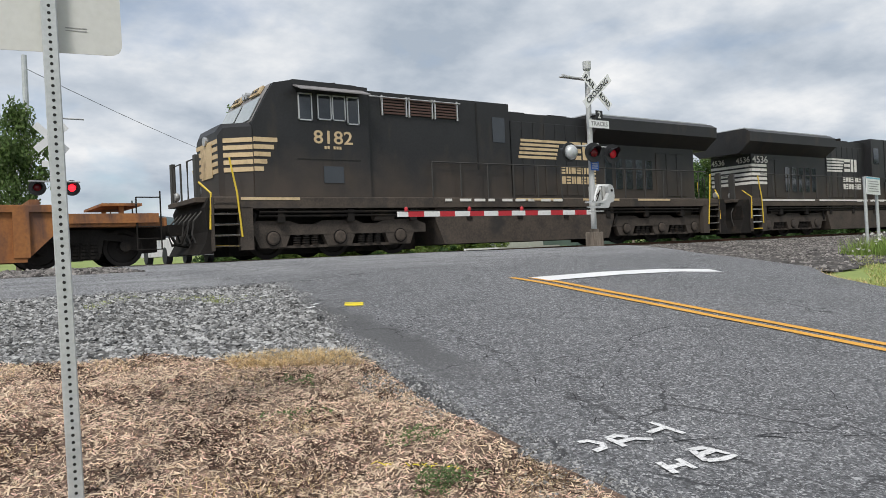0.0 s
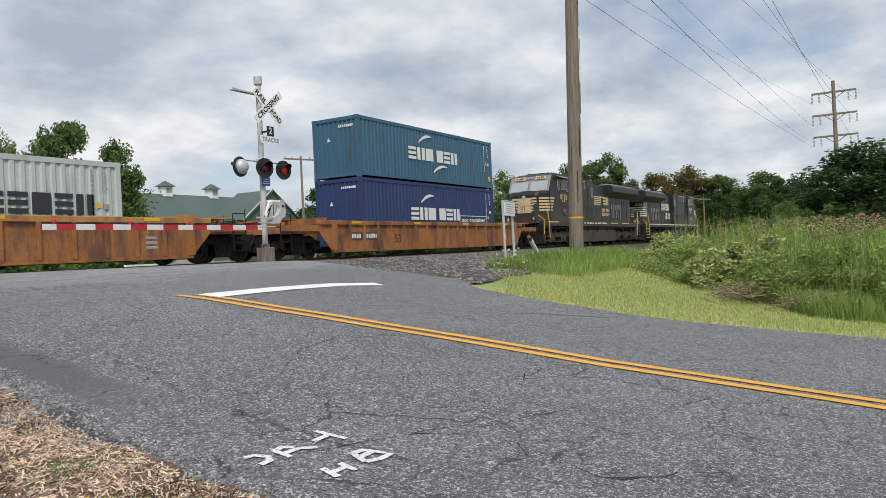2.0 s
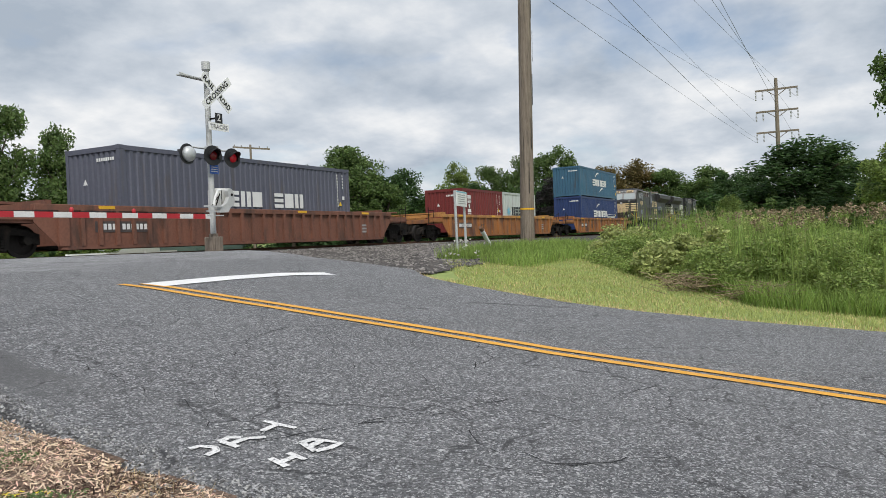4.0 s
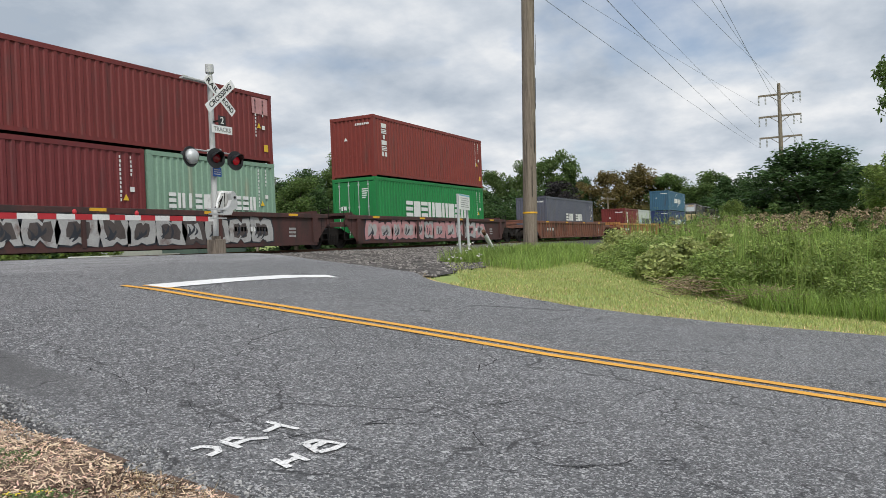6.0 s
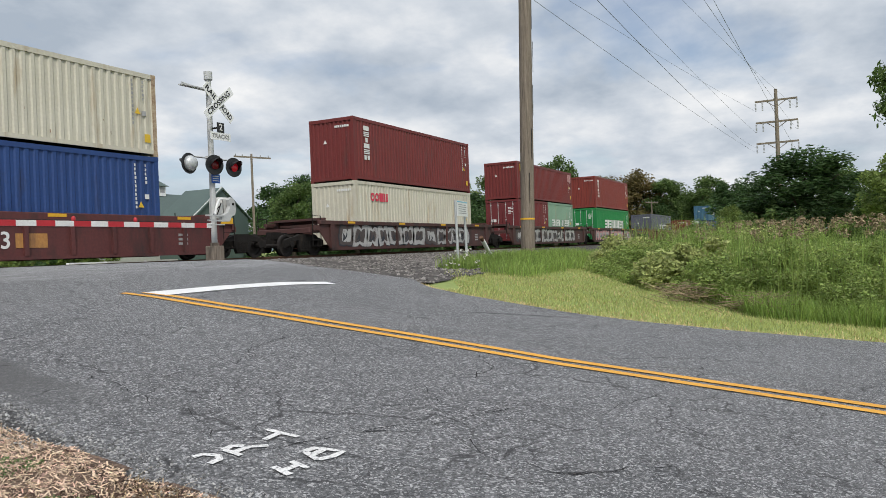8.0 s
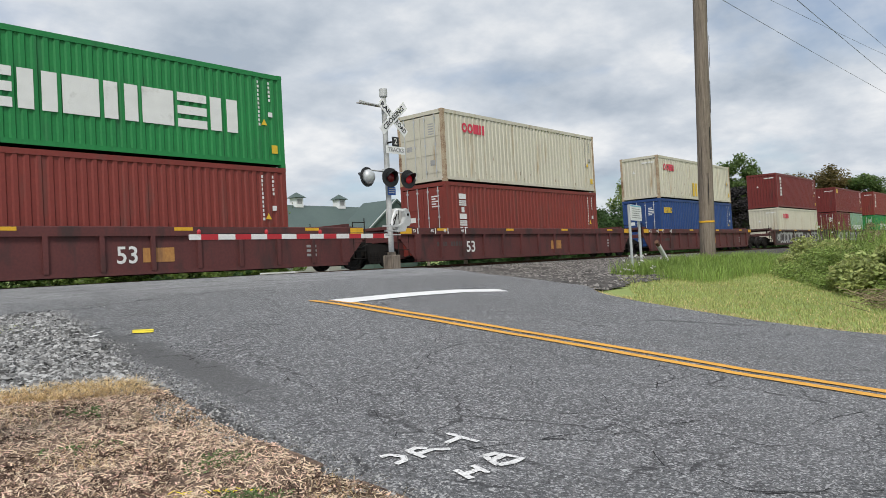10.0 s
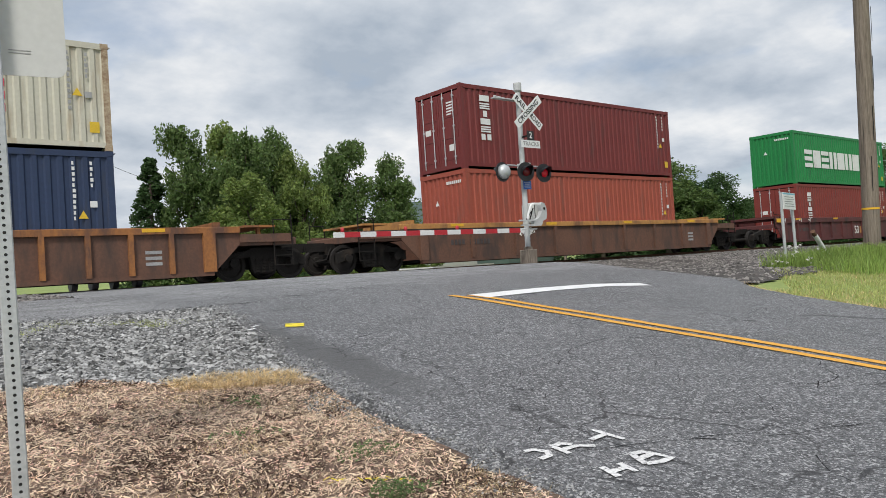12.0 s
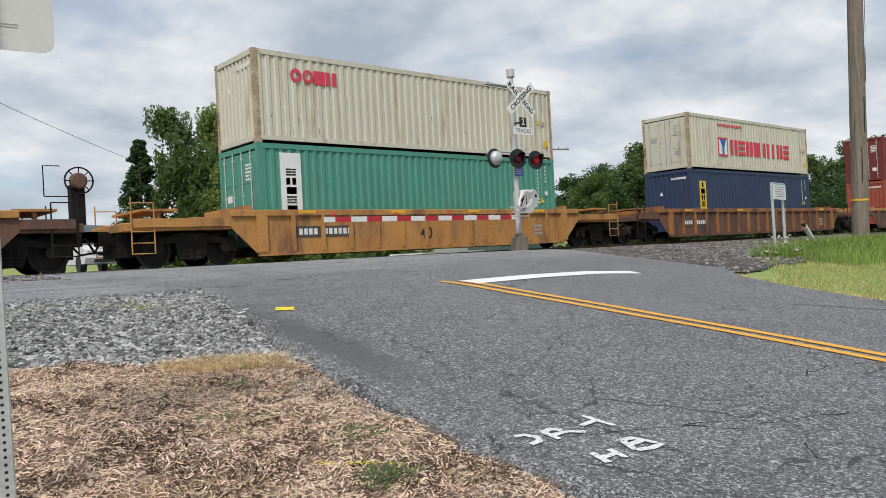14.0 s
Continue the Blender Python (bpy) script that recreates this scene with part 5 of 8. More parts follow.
def locomotive(label, x, turn, gold, number, modern):
    """A six-axle road diesel; its nose points to its own -x."""
    lo = thing("locomotive", label, "diesel locomotive", "locomotives of the train", pose(x, TRACK_Y, RAIL_Z, 0, 0, turn))
    near = -1 if turn == 0 else 1   # the side that faces the road
    W = 1.0                         # half width of the hood
    b = Build().block(-10.2, 10.2, -1.52, 1.52, 1.32, 1.62, 0.03)
    part("sill", b, "loco_dust", lo)
    for q0, q1 in (((-9.5, -7.9), (-0.4, 1.6), (2.6, 4.4), (5.4, 7.2)) if gold == "loco_gold" else ((-9.5, -5.0), (-4.6, 0.2), (0.6, 5.0), (5.4, 9.5))):
        part("deck_edge_mark", Build().box(q0, q1, near * 1.525 - 0.01, near * 1.525 + 0.01, 1.53, 1.60), gold, lo)
    # tapered nose
    n0, n1 = 0.92, 1.5
    nose = Build()
    prof = [(-9.82, n0 - 0.06, 1.62, 3.36), (-9.7, n0 + 0.06, 1.62, 3.55), (-9.0, n1 - 0.02, 1.62, 3.56)]
    for px, hw, z0, z1 in prof:
        nose.v += [(px, -hw, z0), (px, hw, z0), (px, hw, z1 - 0.12), (px, hw - 0.14, z1), (px, -hw + 0.14, z1), (px, -hw, z1 - 0.12)]
    for k in range(2):
        nose.f += [(6 * k + i, 6 * k + (i + 1) % 6, 6 * k + 6 + (i + 1) % 6, 6 * k + 6 + i) for i in range(6)]
    nose.f += [(5, 4, 3, 2, 1, 0), (12, 13, 14, 15, 16, 17)]
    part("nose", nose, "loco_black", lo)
    part("nose_hatch", Build().block(-9.6, -9.2, -0.3, 0.3, 3.5, 3.62), "loco_black", lo)
    part("nose_lamp", Build().tube((-9.8, 0, 3.2), (-9.9, 0, 3.2), 0.12, n=12), "chrome", lo)
    # cab
    cabw = 1.5
    cab = Build().prism([(-9.1, 1.62), (-9.1, 3.55), (-8.68, 4.32), (-8.5, 4.6), (-7.9, 4.74), (-5.7, 4.70), (-5.7, 1.62)], -cabw, cabw)
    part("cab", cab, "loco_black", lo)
    roof = Build().prism([(-8.2, 4.68), (-7.8, 4.82), (-5.9, 4.80), (-5.7, 4.68)], -1.2, 1.2)
    part("cab_roof", roof, "loco_black", lo)
    for q, hh in ((-7.5, 0.09), (-6.9, 0.06), (-6.2, 0.1)):
        part("roof_unit", Build().block(q, q + 0.45, -0.8, 0.8, 4.8, 4.8 + hh, 0.02), "under", lo)
    part("horn", Build().tube((-6.6, -0.5, 4.92), (-6.2, -0.5, 4.92), 0.03, 0.09, 8), "under", lo)
    part("sun_visor", Build().add([(-7.95, near * 1.5, 4.60), (-5.85, near * 1.5, 4.60), (-5.85, near * 1.98, 4.42), (-7.95, near * 1.98, 4.42), (-7.95, near * 1.5, 4.57), (-5.85, near * 1.5, 4.57), (-5.85, near * 1.98, 4.39), (-7.95, near * 1.98, 4.39)], [(0, 1, 2, 3), (7, 6, 5, 4), (3, 2, 6, 7), (0, 3, 7, 4), (2, 1, 5, 6)]), "visor", lo)
    for x0, x1, z0 in ((-7.83, -7.42, 3.66), (-7.27, -6.85, 3.70), (-6.83, -6.42, 3.70), (-6.38, -6.0, 3.62)):
        part("cab_window", Build().box(x0 + 0.03, x1 - 0.03, near * 1.505 - 0.012, near * 1.505 + 0.012, z0 + 0.03, 4.36), "glass", lo)
        f = Build()
        for q in ((x0, x1, z0, z0 + 0.035), (x0, x1, 4.36, 4.395), (x0, x0 + 0.035, z0, 4.39), (x1 - 0.035, x1, z0, 4.39)):
            f.box(q[0], q[1], near * 1.51 - 0.022, near * 1.51 + 0.022, q[2], q[3])
        part("window_frame", f, "chrome", lo)
    # raked front with two panes
    rake = math.degrees(math.atan2(0.77, 0.42))
    face = Build().add([(-9.11, -1.42, 3.56), (-9.11, 1.42, 3.56), (-8.69, 1.42, 4.33), (-8.69, -1.42, 4.33), (-8.51, 1.42, 4.61), (-8.51, -1.42, 4.61)], [(0, 3, 2, 1), (3, 5, 4, 2)])
    # visor grey carries the pale reflection of the raked front
    part("front_panel", face, "visor", lo)
    for s in (-1, 1):
        part("windscreen", Build().box(-0.36, 0.36, -0.6, 0.6, 0.0, 0.02), "windscreen", lo, m=pose(-8.93, s * 0.68, 3.93, 0, -rake, 0))
        wiper = Build().path([(-8.98, s * 0.7, 3.66), (-8.86, s * 0.45, 3.98)], 0.012)
        part("wiper", wiper, "black", lo)
        board = part("number_board", Build().box(-0.13, 0.13, -0.36, 0.36, 0.0, 0.05), gold, lo, m=pose(-8.62, s * 0.72, 4.47, 0, -57, 0))
        part("board_number", words(number, 0.2, 0.5), "ink", lo, m=pose(-8.70, s * 0.72, 4.49, 0, 0, -90) @ pose(0, 0, 0, -33))
        part("headlight", Build().tube((-8.55, s * 0.12, 4.5), (-8.72, s * 0.12, 4.5), 0.09, n=12), "chrome", lo)
    # nose stripes, side and front
    for k in range(5):
        z0 = 2.28 + k * 0.19
        e = -8.45 - (4 - k) * 0.1
        part("nose_stripe", Build().box(-9.1, e, near * 1.506 - 0.008, near * 1.506 + 0.008, z0, z0 + 0.115), gold, lo)
        part("nose_stripe", Build().box(-9.836, -9.824, -n0 + 0.06, n0 - 0.06, z0, z0 + 0.115), gold, lo)
        c0, c1 = near * (n0 + 0.08), near * (n1 + 0.004)
        part("nose_stripe", Build().add([(-9.72, c0, z0), (-9.0, c1, z0), (-9.0, c1, z0 + 0.115), (-9.72, c0, z0 + 0.115), (-9.72, c0 * 0.98, z0), (-9.0, c1 * 0.98, z0), (-9.0, c1 * 0.98, z0 + 0.115), (-9.72, c0 * 0.98, z0 + 0.115)], [(0, 1, 2, 3), (7, 6, 5, 4), (3, 2, 6, 7), (0, 4, 5, 1)]), gold, lo)
    part("nose_panel", Build().box(-9.85, -9.838, -0.45, 0.45, 2.2, 3.1), gold, lo)
    t = words(number, 0.5, 1.18)
    part("road_number", t, gold, lo, m=pose(-6.82, near * 1.512, 3.22, 0, 0, 0 if near < 0 else 180))
    part("small_marks", row_of_shapes("rr rrr", -7.1, 2.92, 0.06, 0.08, 0.03), gold, lo, m=pose(0, near * 1.512, 0) @ (Matrix() if near < 0 else pose(-13.6, 0, 0, 0, 0, 180)))
    part("cab_hatch", Build().box(-7.15, -6.55, near * 1.508 - 0.01, near * 1.508 + 0.01, 2.0, 2.45), "glass", lo)
    part("panel_seam", Build().box(-7.9, -6.0, near * 1.506 - 0.006, near * 1.506 + 0.006, 2.62, 2.64), "hole", lo)
    # hood
    hood = Build().prism([(-5.7, 1.62), (-5.7, 4.66), (-0.4, 4.66), (-0.4, 1.62)], -W - 0.32, W + 0.32)
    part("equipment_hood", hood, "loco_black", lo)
    part("hood_skirt", Build().box(-5.7, -1.6, near * 1.34 - 0.02, near * 1.34 + 0.02, 1.62, 2.5), "loco_black", lo)
    low = Build().prism([(-0.4, 1.62), (-0.4, 4.48), (3.4, 4.48), (3.4, 1.62)], -W, W)
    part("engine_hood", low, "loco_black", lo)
    for i in range(7):
        xx = -0.1 + i * 0.5
        part("hood_door", Build().block(xx, xx + 0.46, near * (W + 0.012) - 0.012, near * (W + 0.012) + 0.012, 1.75, 4.2, 0.01), "loco_black", lo)
    for k, xx in enumerate((-5.18, -4.26, -3.34)):
        g = Build()
        for i in range(6):
            g.box(xx + 0.06, xx + 0.80, near * 1.36 - 0.02, near * 1.36 + 0.02, 4.04 + i * 0.085, 4.09 + i * 0.085)
        grille = part("louvre", g, "brown_grille", lo)
        for q in (0, 0.82):
            part("louvre_frame", Build().box(xx + q, xx + q + 0.035, near * 1.37 - 0.03, near * 1.37 + 0.03, 3.98, 4.56), "chrome", grille)
    part("hood_rail", Build().path([(-5.6, near * 1.42, 4.5), (-2.4, near * 1.42, 4.5)], 0.02), "chrome", lo)
    part("hood_seam", Build().box(-1.75, -1.7, near * 1.325 - 0.012, near * 1.325 + 0.012, 1.8, 4.6), "hole", lo)
    part("hood_hatch", Build().box(-1.1, -0.6, near * 1.325 - 0.012, near * 1.325 + 0.012, 3.4, 4.2), "glass", lo)
    stack = Build().box(0.2, 1.0, -0.5, 0.5, 4.48, 4.62)
    for q in (0.15, 0.4, 0.65):
        stack.tube((0.5 + q - 0.3, -0.3 + q, 4.6), (0.5 + q - 0.3, -0.3 + q, 4.75), 0.12)
    stack.box(2.0, 2.9, -0.6, 0.6, 4.48, 4.6)
    part("exhaust_stack", stack, "under", lo)
    # radiator section with flared wings
    rad = Build().prism([(3.4, 1.62), (3.4, 4.45), (9.4, 4.45), (9.4, 1.62)], -W, W)
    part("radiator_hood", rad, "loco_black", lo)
    wing = Build()
    sec = [(-1.55, 4.05), (-1.55, 4.45), (-1.3, 4.6), (1.3, 4.6), (1.55, 4.45), (1.55, 4.05), (0.98, 3.6), (-0.98, 3.6)]
    n = len(sec)
    wing.v = [(xx, y, z) for xx in (3.4, 10.25) for y, z in sec]
    wing.f = [(i, n + i, n + (i + 1) % n, (i + 1) % n) for i in range(n)] + [tuple(range(n)), tuple(range(2 * n - 1, n - 1, -1))]
    part("radiator_wing", wing, "loco_black", lo)
    trim = Build().box(3.5, 10.1, -1.2, 1.2, 4.6, 4.66)
    part("radiator_screen", trim, "galv", lo)
    for i in range(5):
        xx = 4.3 + i * 0.55
        part("radiator_door", Build().block(xx, xx + 0.36, near * (W + 0.015) - 0.012, near * (W + 0.015) + 0.012, 2.0, 3.1, 0.01), "glass", lo)
    for i in range(3):
        xx = 7.1 + i * 0.62
        part("radiator_door", Build().block(xx, xx + 0.56, near * (W + 0.015) - 0.012, near * (W + 0.015) + 0.012, 1.75, 3.4, 0.01), "loco_black", lo)
    # company stripes and emblem as plain shapes
    sd = Matrix() if near < 0 else pose(0, 0, 0, 0, 0, 180)
    if near < 0:
        for k in range(5):
            z0 = 2.98 + k * 0.14
            part("hood_stripe", Build().box(0.2 + k * 0.03, 1.9 + k * 0.05 + (0.35 if k == 4 else 0), -W - 0.032, -W - 0.026, z0, z0 + 0.085), gold, lo)
        part("emblem", row_of_shapes("tu", 2.55, 3.0, 0.55, 0.62, 0.08), gold, lo, m=pose(0, -W - 0.032, 0))
        part("company_marks", row_of_shapes("turturt", 2.1, 2.5, 0.2, 0.26, 0.05), gold, lo, m=pose(0, -W - 0.032, 0))
        part("company_marks", row_of_shapes("rturtut", 2.1, 2.15, 0.2, 0.26, 0.05), gold, lo, m=pose(0, -W - 0.032, 0))
    else:
        for k in range(5):
            z0 = 2.98 + k * 0.14
            part("hood_stripe", Build().box(1.9 - k * 0.05, 3.3, W + 0.026, W + 0.032, z0, z0 + 0.085), gold, lo)
        for kinds, xx, zz, ww, hh, gap in (("tu", -1.7, 3.0, 0.55, 0.62, 0.08), ("turturt", -1.85, 2.5, 0.2, 0.26, 0.05), ("rturtut", -1.85, 2.15, 0.2, 0.26, 0.05)):
            part("company_marks", row_of_shapes(kinds, xx, zz, ww, hh, gap), gold, lo, m=pose(0, W + 0.032, 0, 0, 0, 180))
        t = words(number, 0.42, 1.15)
        part("road_number", t, gold, lo, m=pose(8.78, W + 0.04, 3.36, 0, 0, 180))
        for k in range(5):
            z0 = 2.3 + k * 0.19
            part("rear_stripe", Build().box(8.3, 9.42, W + 0.02, W + 0.032, z0, z0 + 0.115), gold, lo)
            part("rear_stripe", Build().box(9.402, 9.41, -W, W, z0, z0 + 0.115), gold, lo)
        for s in (-1, 1):
            part("rear_number", words(number, 0.34), gold, lo, m=pose(9.42, s * 0.62, 3.36, 0, 0, 90))
    # tank, trucks, ends
    tank = Build().prism([(-3.5, 0.95), (-3.2, 0.22), (3.9, 0.22), (4.2, 0.95), (4.2, 1.3), (-3.5, 1.3)], -1.42, 1.42)
    part("fuel_tank", tank, "loco_dust", lo)
    pipes = Build()
    for zz, yy in ((1.22, 1.46), (1.12, 1.42)):
        pipes.path([(-9.0, near * yy, zz), (9.0, near * yy, zz)], 0.035)
    for i in range(9):
        pipes.box(-8.5 + i * 2.05, -8.3 + i * 2.05, near * 1.4 - 0.06, near * 1.4 + 0.06, 0.95, 1.3)
    part("air_pipe", pipes, "under", lo)
    for q in (-6.65, 6.9):
        six_wheel_bogie(lo, q)
        # brake gear as one low solid block, also standing in for the ground shadow
        part("brake_gear", Build().box(q - 2.9, q + 2.9, -0.6, 0.6, 0.12, 1.32), "under", lo)
    for sx in (-1, 1):
        st = Build()
        e = 10.55 if sx < 0 else 11.0
        plough = [(0.0, 1.6), (0.12, 1.35), (0.08, 1.0), (0.06, 0.75), (0.14, 0.45), (0.28, 0.2)]
        st.prism([(sx * 10.2, 0.2), (sx * 10.2, 1.6)] + [(sx * (e - 0.28 + q), zz) for q, zz in plough], -1.4, 1.4)
        part("pilot", st, "under", lo)
        for k in range(6):
            yy = -1.1 + 0.42 * k
            hose = Build().path([(sx * (e - 0.2), yy, 1.3), (sx * (e + 0.02), yy + 0.03, 1.05), (sx * (e + 0.06), yy + 0.08, 0.7), (sx * (e - 0.02), yy + 0.1, 0.5)], 0.025)
            part("hose", hose, "rail_dark", lo)
        part("anticlimber", Build().block(*sorted((sx * (e - 0.35), sx * (e + 0.02))), -1.2, 1.2, 1.5, 1.62, 0.02), "loco_dust", lo)
        for s in (-1, 1):
            b = Build()
            for k in range(5):
                zz = 0.36 + k * 0.27
                part("step", Build().box(*sorted((sx * 9.55, sx * 10.2)), s * 1.4 - 0.14, s * 1.4 + 0.1, zz, zz + 0.03), "bogie", lo)
                part("tread_edge", Build().box(*sorted((sx * 9.56, sx * 10.19)), s * 1.505 - 0.006, s * 1.505 + 0.006, zz - 0.004, zz + 0.034), "rail_yellow" if k == 0 else "galv", lo)
            for q0, q1, zt in ((9.2, 9.55, 1.34), (10.2, 10.26, 1.6)):
                part("step_side", Build().box(*sorted((sx * q0, sx * q1)), s * 1.42 - 0.1, s * 1.42 + 0.08, 0.26, zt), "bogie", lo)
            h = Build()
            h.path([(sx * 9.5, s * 1.53, 0.6), (sx * 9.6, s * 1.55, 1.7), (sx * 9.75, s * 1.5, 2.6)], 0.026)
            h.path([(sx * 10.3, s * 1.5, 0.8), (sx * 10.25, s * 1.5, 1.7), (sx * 10.45, s * 1.2, 2.0)], 0.026)
            part("step_rail", h, "rail_yellow", lo)
        for s in (-1, 1):
            part("end_rail", Build().path([(sx * (e - 0.1), s * 0.3, 1.55), (sx * (e - 0.1), s * 0.3, 2.62), (sx * (e - 0.1), s * 0.9, 2.62), (sx * (e - 0.1), s * 0.9, 1.55)], 0.028), "rail_dark", lo)
            part("end_post", Build().box(sx * (e - 0.1) - 0.05, sx * (e - 0.1) + 0.05, s * 1.05 - 0.1, s * 1.05 + 0.1, 1.5, 2.7), "rail_dark", lo)
        cp = Build().box(*sorted((sx * (e - 0.1), sx * (e + 0.4))), -0.16, 0.16, 0.72, 1.0)
        cp.path([(sx * e, -0.5, 0.95), (sx * (e + 0.2), -0.55, 0.5), (sx * (e + 0.4), -0.4, 0.45)], 0.035)
        part("coupler", cp, "under", lo)
        for s in (-1, 1):
            part("ditch_light", Build().lathe([(0.09, 0), (0.13, 0.05), (0.13, 0.12), (0.1, 0.14)], pose(sx * (e - 0.22), s * 0.95, 1.8, 0, 90 * sx, 0), 14), "chrome", lo)
    hr = Build()
    for i in range(13):
        xx = -3.6 + i * 1.05 if near < 0 else -5.2 + i * 1.15
        hr.path([(xx, near * 1.49, 1.62), (xx, near * 1.49, 2.68)], 0.022)
    hr.path([(-3.6, near * 1.49, 2.68), (9.5, near * 1.49, 2.68)], 0.022)
    part("hand_rail", hr, "rail_dark", lo)
    for i in range(9):
        xx = -3.2 + i * 0.55
        part("reflective_strip", Build().box(xx, xx + (0.42 if i % 3 else 0.25), near * 1.538 - 0.004, near * 1.538 + 0.004, 1.5, 1.58), "loco_white", lo)
    MOVERS.append(lo)
    return lo


build_cars()
load_train()
locomotive("black diesel locomotive with tan stripes and road number 8182, dusty below", 16.3, 0, "loco_gold", "8182", True)
locomotive("black diesel locomotive with white stripes and road number 4536", 39.05, 180, "loco_white", "4536", False)

# ---------------------------------------------------------------- crossing signals


def lamp_head(parent, x, z, turn, lens, y=-0.3, shell="black"):
    """A flashing-light unit: round backboard, domed housing, hood and lens; it faces its own -y."""
    m = pose(x, y, z, 0, 0, turn)
    dome = [(0.0001, 0.17), (0.08, 0.165), (0.15, 0.13), (0.185, 0.07), (0.19, 0.0)]
    head = part("lamp_head", Build().lathe(dome, pose(0, 0.014, 0, -90), 20), shell, parent, m=m, smooth=True)
    part("backboard", Build().tube((0, -0.005, 0), (0, 0.012, 0), 0.255, n=28), "black", head)
    part("lens", Build().lathe([(0.12, 0.0), (0.11, 0.025), (0.07, 0.04), (0.0001, 0.045)], pose(0, -0.008, 0, 90), 20), lens, head, smooth=True)
    hood = Build()
    n = 16
    for i in range(n):
        a0, a1 = math.radians(-35 + 250 * i / n), math.radians(-35 + 250 * (i + 1) / n)
        pts = []
        for a in (a0, a1):
            reach = 0.06 + 0.2 * max(0, math.sin(a)) ** 0.7
            pts.append((0.145 * math.cos(a), 0.145 * math.sin(a), reach))
        (c0, s0, r0), (c1, s1, r1) = pts
        for k in (1.0, 0.96):
            hood.add([(c0 * k, -0.008, s0 * k), (c1 * k, -0.008, s1 * k), (c1 * k, -r1, s1 * k), (c0 * k, -r0, s0 * k)], [(0, 1, 2, 3)])
    part("hood", hood, "black", head)
    return head


def crossbuck(parent, z, y, ang, written):
    for k, (sgn, text) in enumerate(((-1, ("RAIL", "ROAD")), (1, ("CROSSING",)))):
        m = pose(0, y - 0.012 * k, z, 0, -sgn * ang, 0)
        blade = part("crossbuck_blade", Build().block(-0.62, 0.62, -0.004, 0.004, -0.115, 0.115, 0.003), "sign_white", parent, "white crossbuck blade with black words", m=m)
        if written:
            for i, w in enumerate(text):
                xx = 0 if len(text) == 1 else (-0.34 if i == 0 else 0.34)
                part("lettering", words(w, 0.19, 0.98 if len(text) == 1 else 0.44), "ink", blade, m=pose(xx, -0.008, 0))
    return parent


def crossing_signal():
    base = pose(14.58, 14.0, 0.86)
    s = thing("crossing_signal", "grey crossing signal mast with white crossbuck and red flashing lamps", "crossing signal", m=base)
    part("mast", Build().tube((0, 0, 0), (0, 0, 4.62), 0.075, 0.07, 14), "mast", s)
    part("foundation", Build().block(-0.3, 0.3, -0.3, 0.3, -0.5, 0.03, 0.03), "concrete", s)
    bx = Build().block(-0.17, 0.17, -0.17, 0.17, 0.03, 0.42, 0.02).tube((0, 0, 0.42), (0, 0, 0.5), 0.12, n=12)
    part("base_casting", bx, "pole_wood", s, "weathered brown base casting")
    part("mast_cap", Build().tube((0, 0, 4.62), (0, 0, 4.68), 0.05, 0.11, 12).tube((0, 0, 4.68), (0, 0, 4.88), 0.11, n=12), "mast", s)
    arm = Build().path([(0, 0, 4.38), (-0.95, -0.05, 4.44)], 0.022)
    arm.box(-1.0, -0.1, -0.14, 0.02, 4.37, 4.4)
    part("bell_arm", arm, "mast", s)
    part("bracket", Build().box(-0.02, 0.02, -0.3, 0, 4.0, 4.05).box(-0.02, 0.02, -0.3, 0, 3.4, 3.44), "under", s)
    crossbuck(s, 4.05, -0.32, 39.5, True)
    pl = part("track_count_plate", Build().block(-0.13, 0.13, -0.303, -0.297, 3.30, 3.55, 0.002), "black", s, m=pose(0.06, 0, 0))
    part("lettering", words("2", 0.24), "white", pl, m=pose(0, -0.308, 3.425))
    pl = part("tracks_plate", Build().block(-0.36, 0.36, -0.296, -0.29, 3.10, 3.30, 0.002), "sign_white", s, m=pose(0.06, 0, 0))
    part("lettering", words("TRACKS", 0.15, 0.6), "d_grey", pl, m=pose(0, -0.302, 3.2))
    part("cross_arm", Build().path([(-0.98, -0.1, 2.64), (0.72, -0.1, 2.64)], 0.022).box(-0.1, 0.1, -0.2, 0.1, 2.56, 2.72), "mast", s)
    lamp_head(s, -0.96, 2.44, 182, "lens_dim", y=-0.2, shell="galv")
    lamp_head(s, -0.16, 2.46, -14, "lens_dim", y=-0.26)
    lamp_head(s, 0.6, 2.46, -8, "lens_glow", y=-0.2)
    part("junction_box", Build().block(-0.1, 0.1, -0.12, 0.08, 2.5, 2.7, 0.02), "black", s)
    bl = part("blue_plate", Build().block(-0.13, 0.17, -0.11, -0.104, 2.02, 2.25, 0.002), "blue_plate", s, "blue emergency notice plate")
    for k in range(3):
        part("notice_line", Build().box(-0.09, 0.13, -0.114, -0.111, 2.07 + k * 0.055, 2.09 + k * 0.055), "white", bl)
    crank = Build().prism([(-0.08, 1.02), (0.2, 1.03), (0.28, 1.16), (0.4, 1.2), (0.44, 1.32), (0.42, 1.52), (0.36, 1.62), (0.27, 1.65), (0.2, 1.58), (0.24, 1.42), (0.16, 1.27), (0.03, 1.2), (-0.08, 1.17)], -0.36, -0.24)
    part("gate_mechanism", crank, "mast", s, "pale curved gate crank")
    part("crank_bolt", Build().tube((0.33, -0.38, 1.48), (0.33, -0.355, 1.48), 0.035, n=10), "under", s)
    part("gate_motor_case", Build().block(0.06, 0.42, -0.2, 0.24, 1.12, 1.66, 0.05), "sign_back", s)
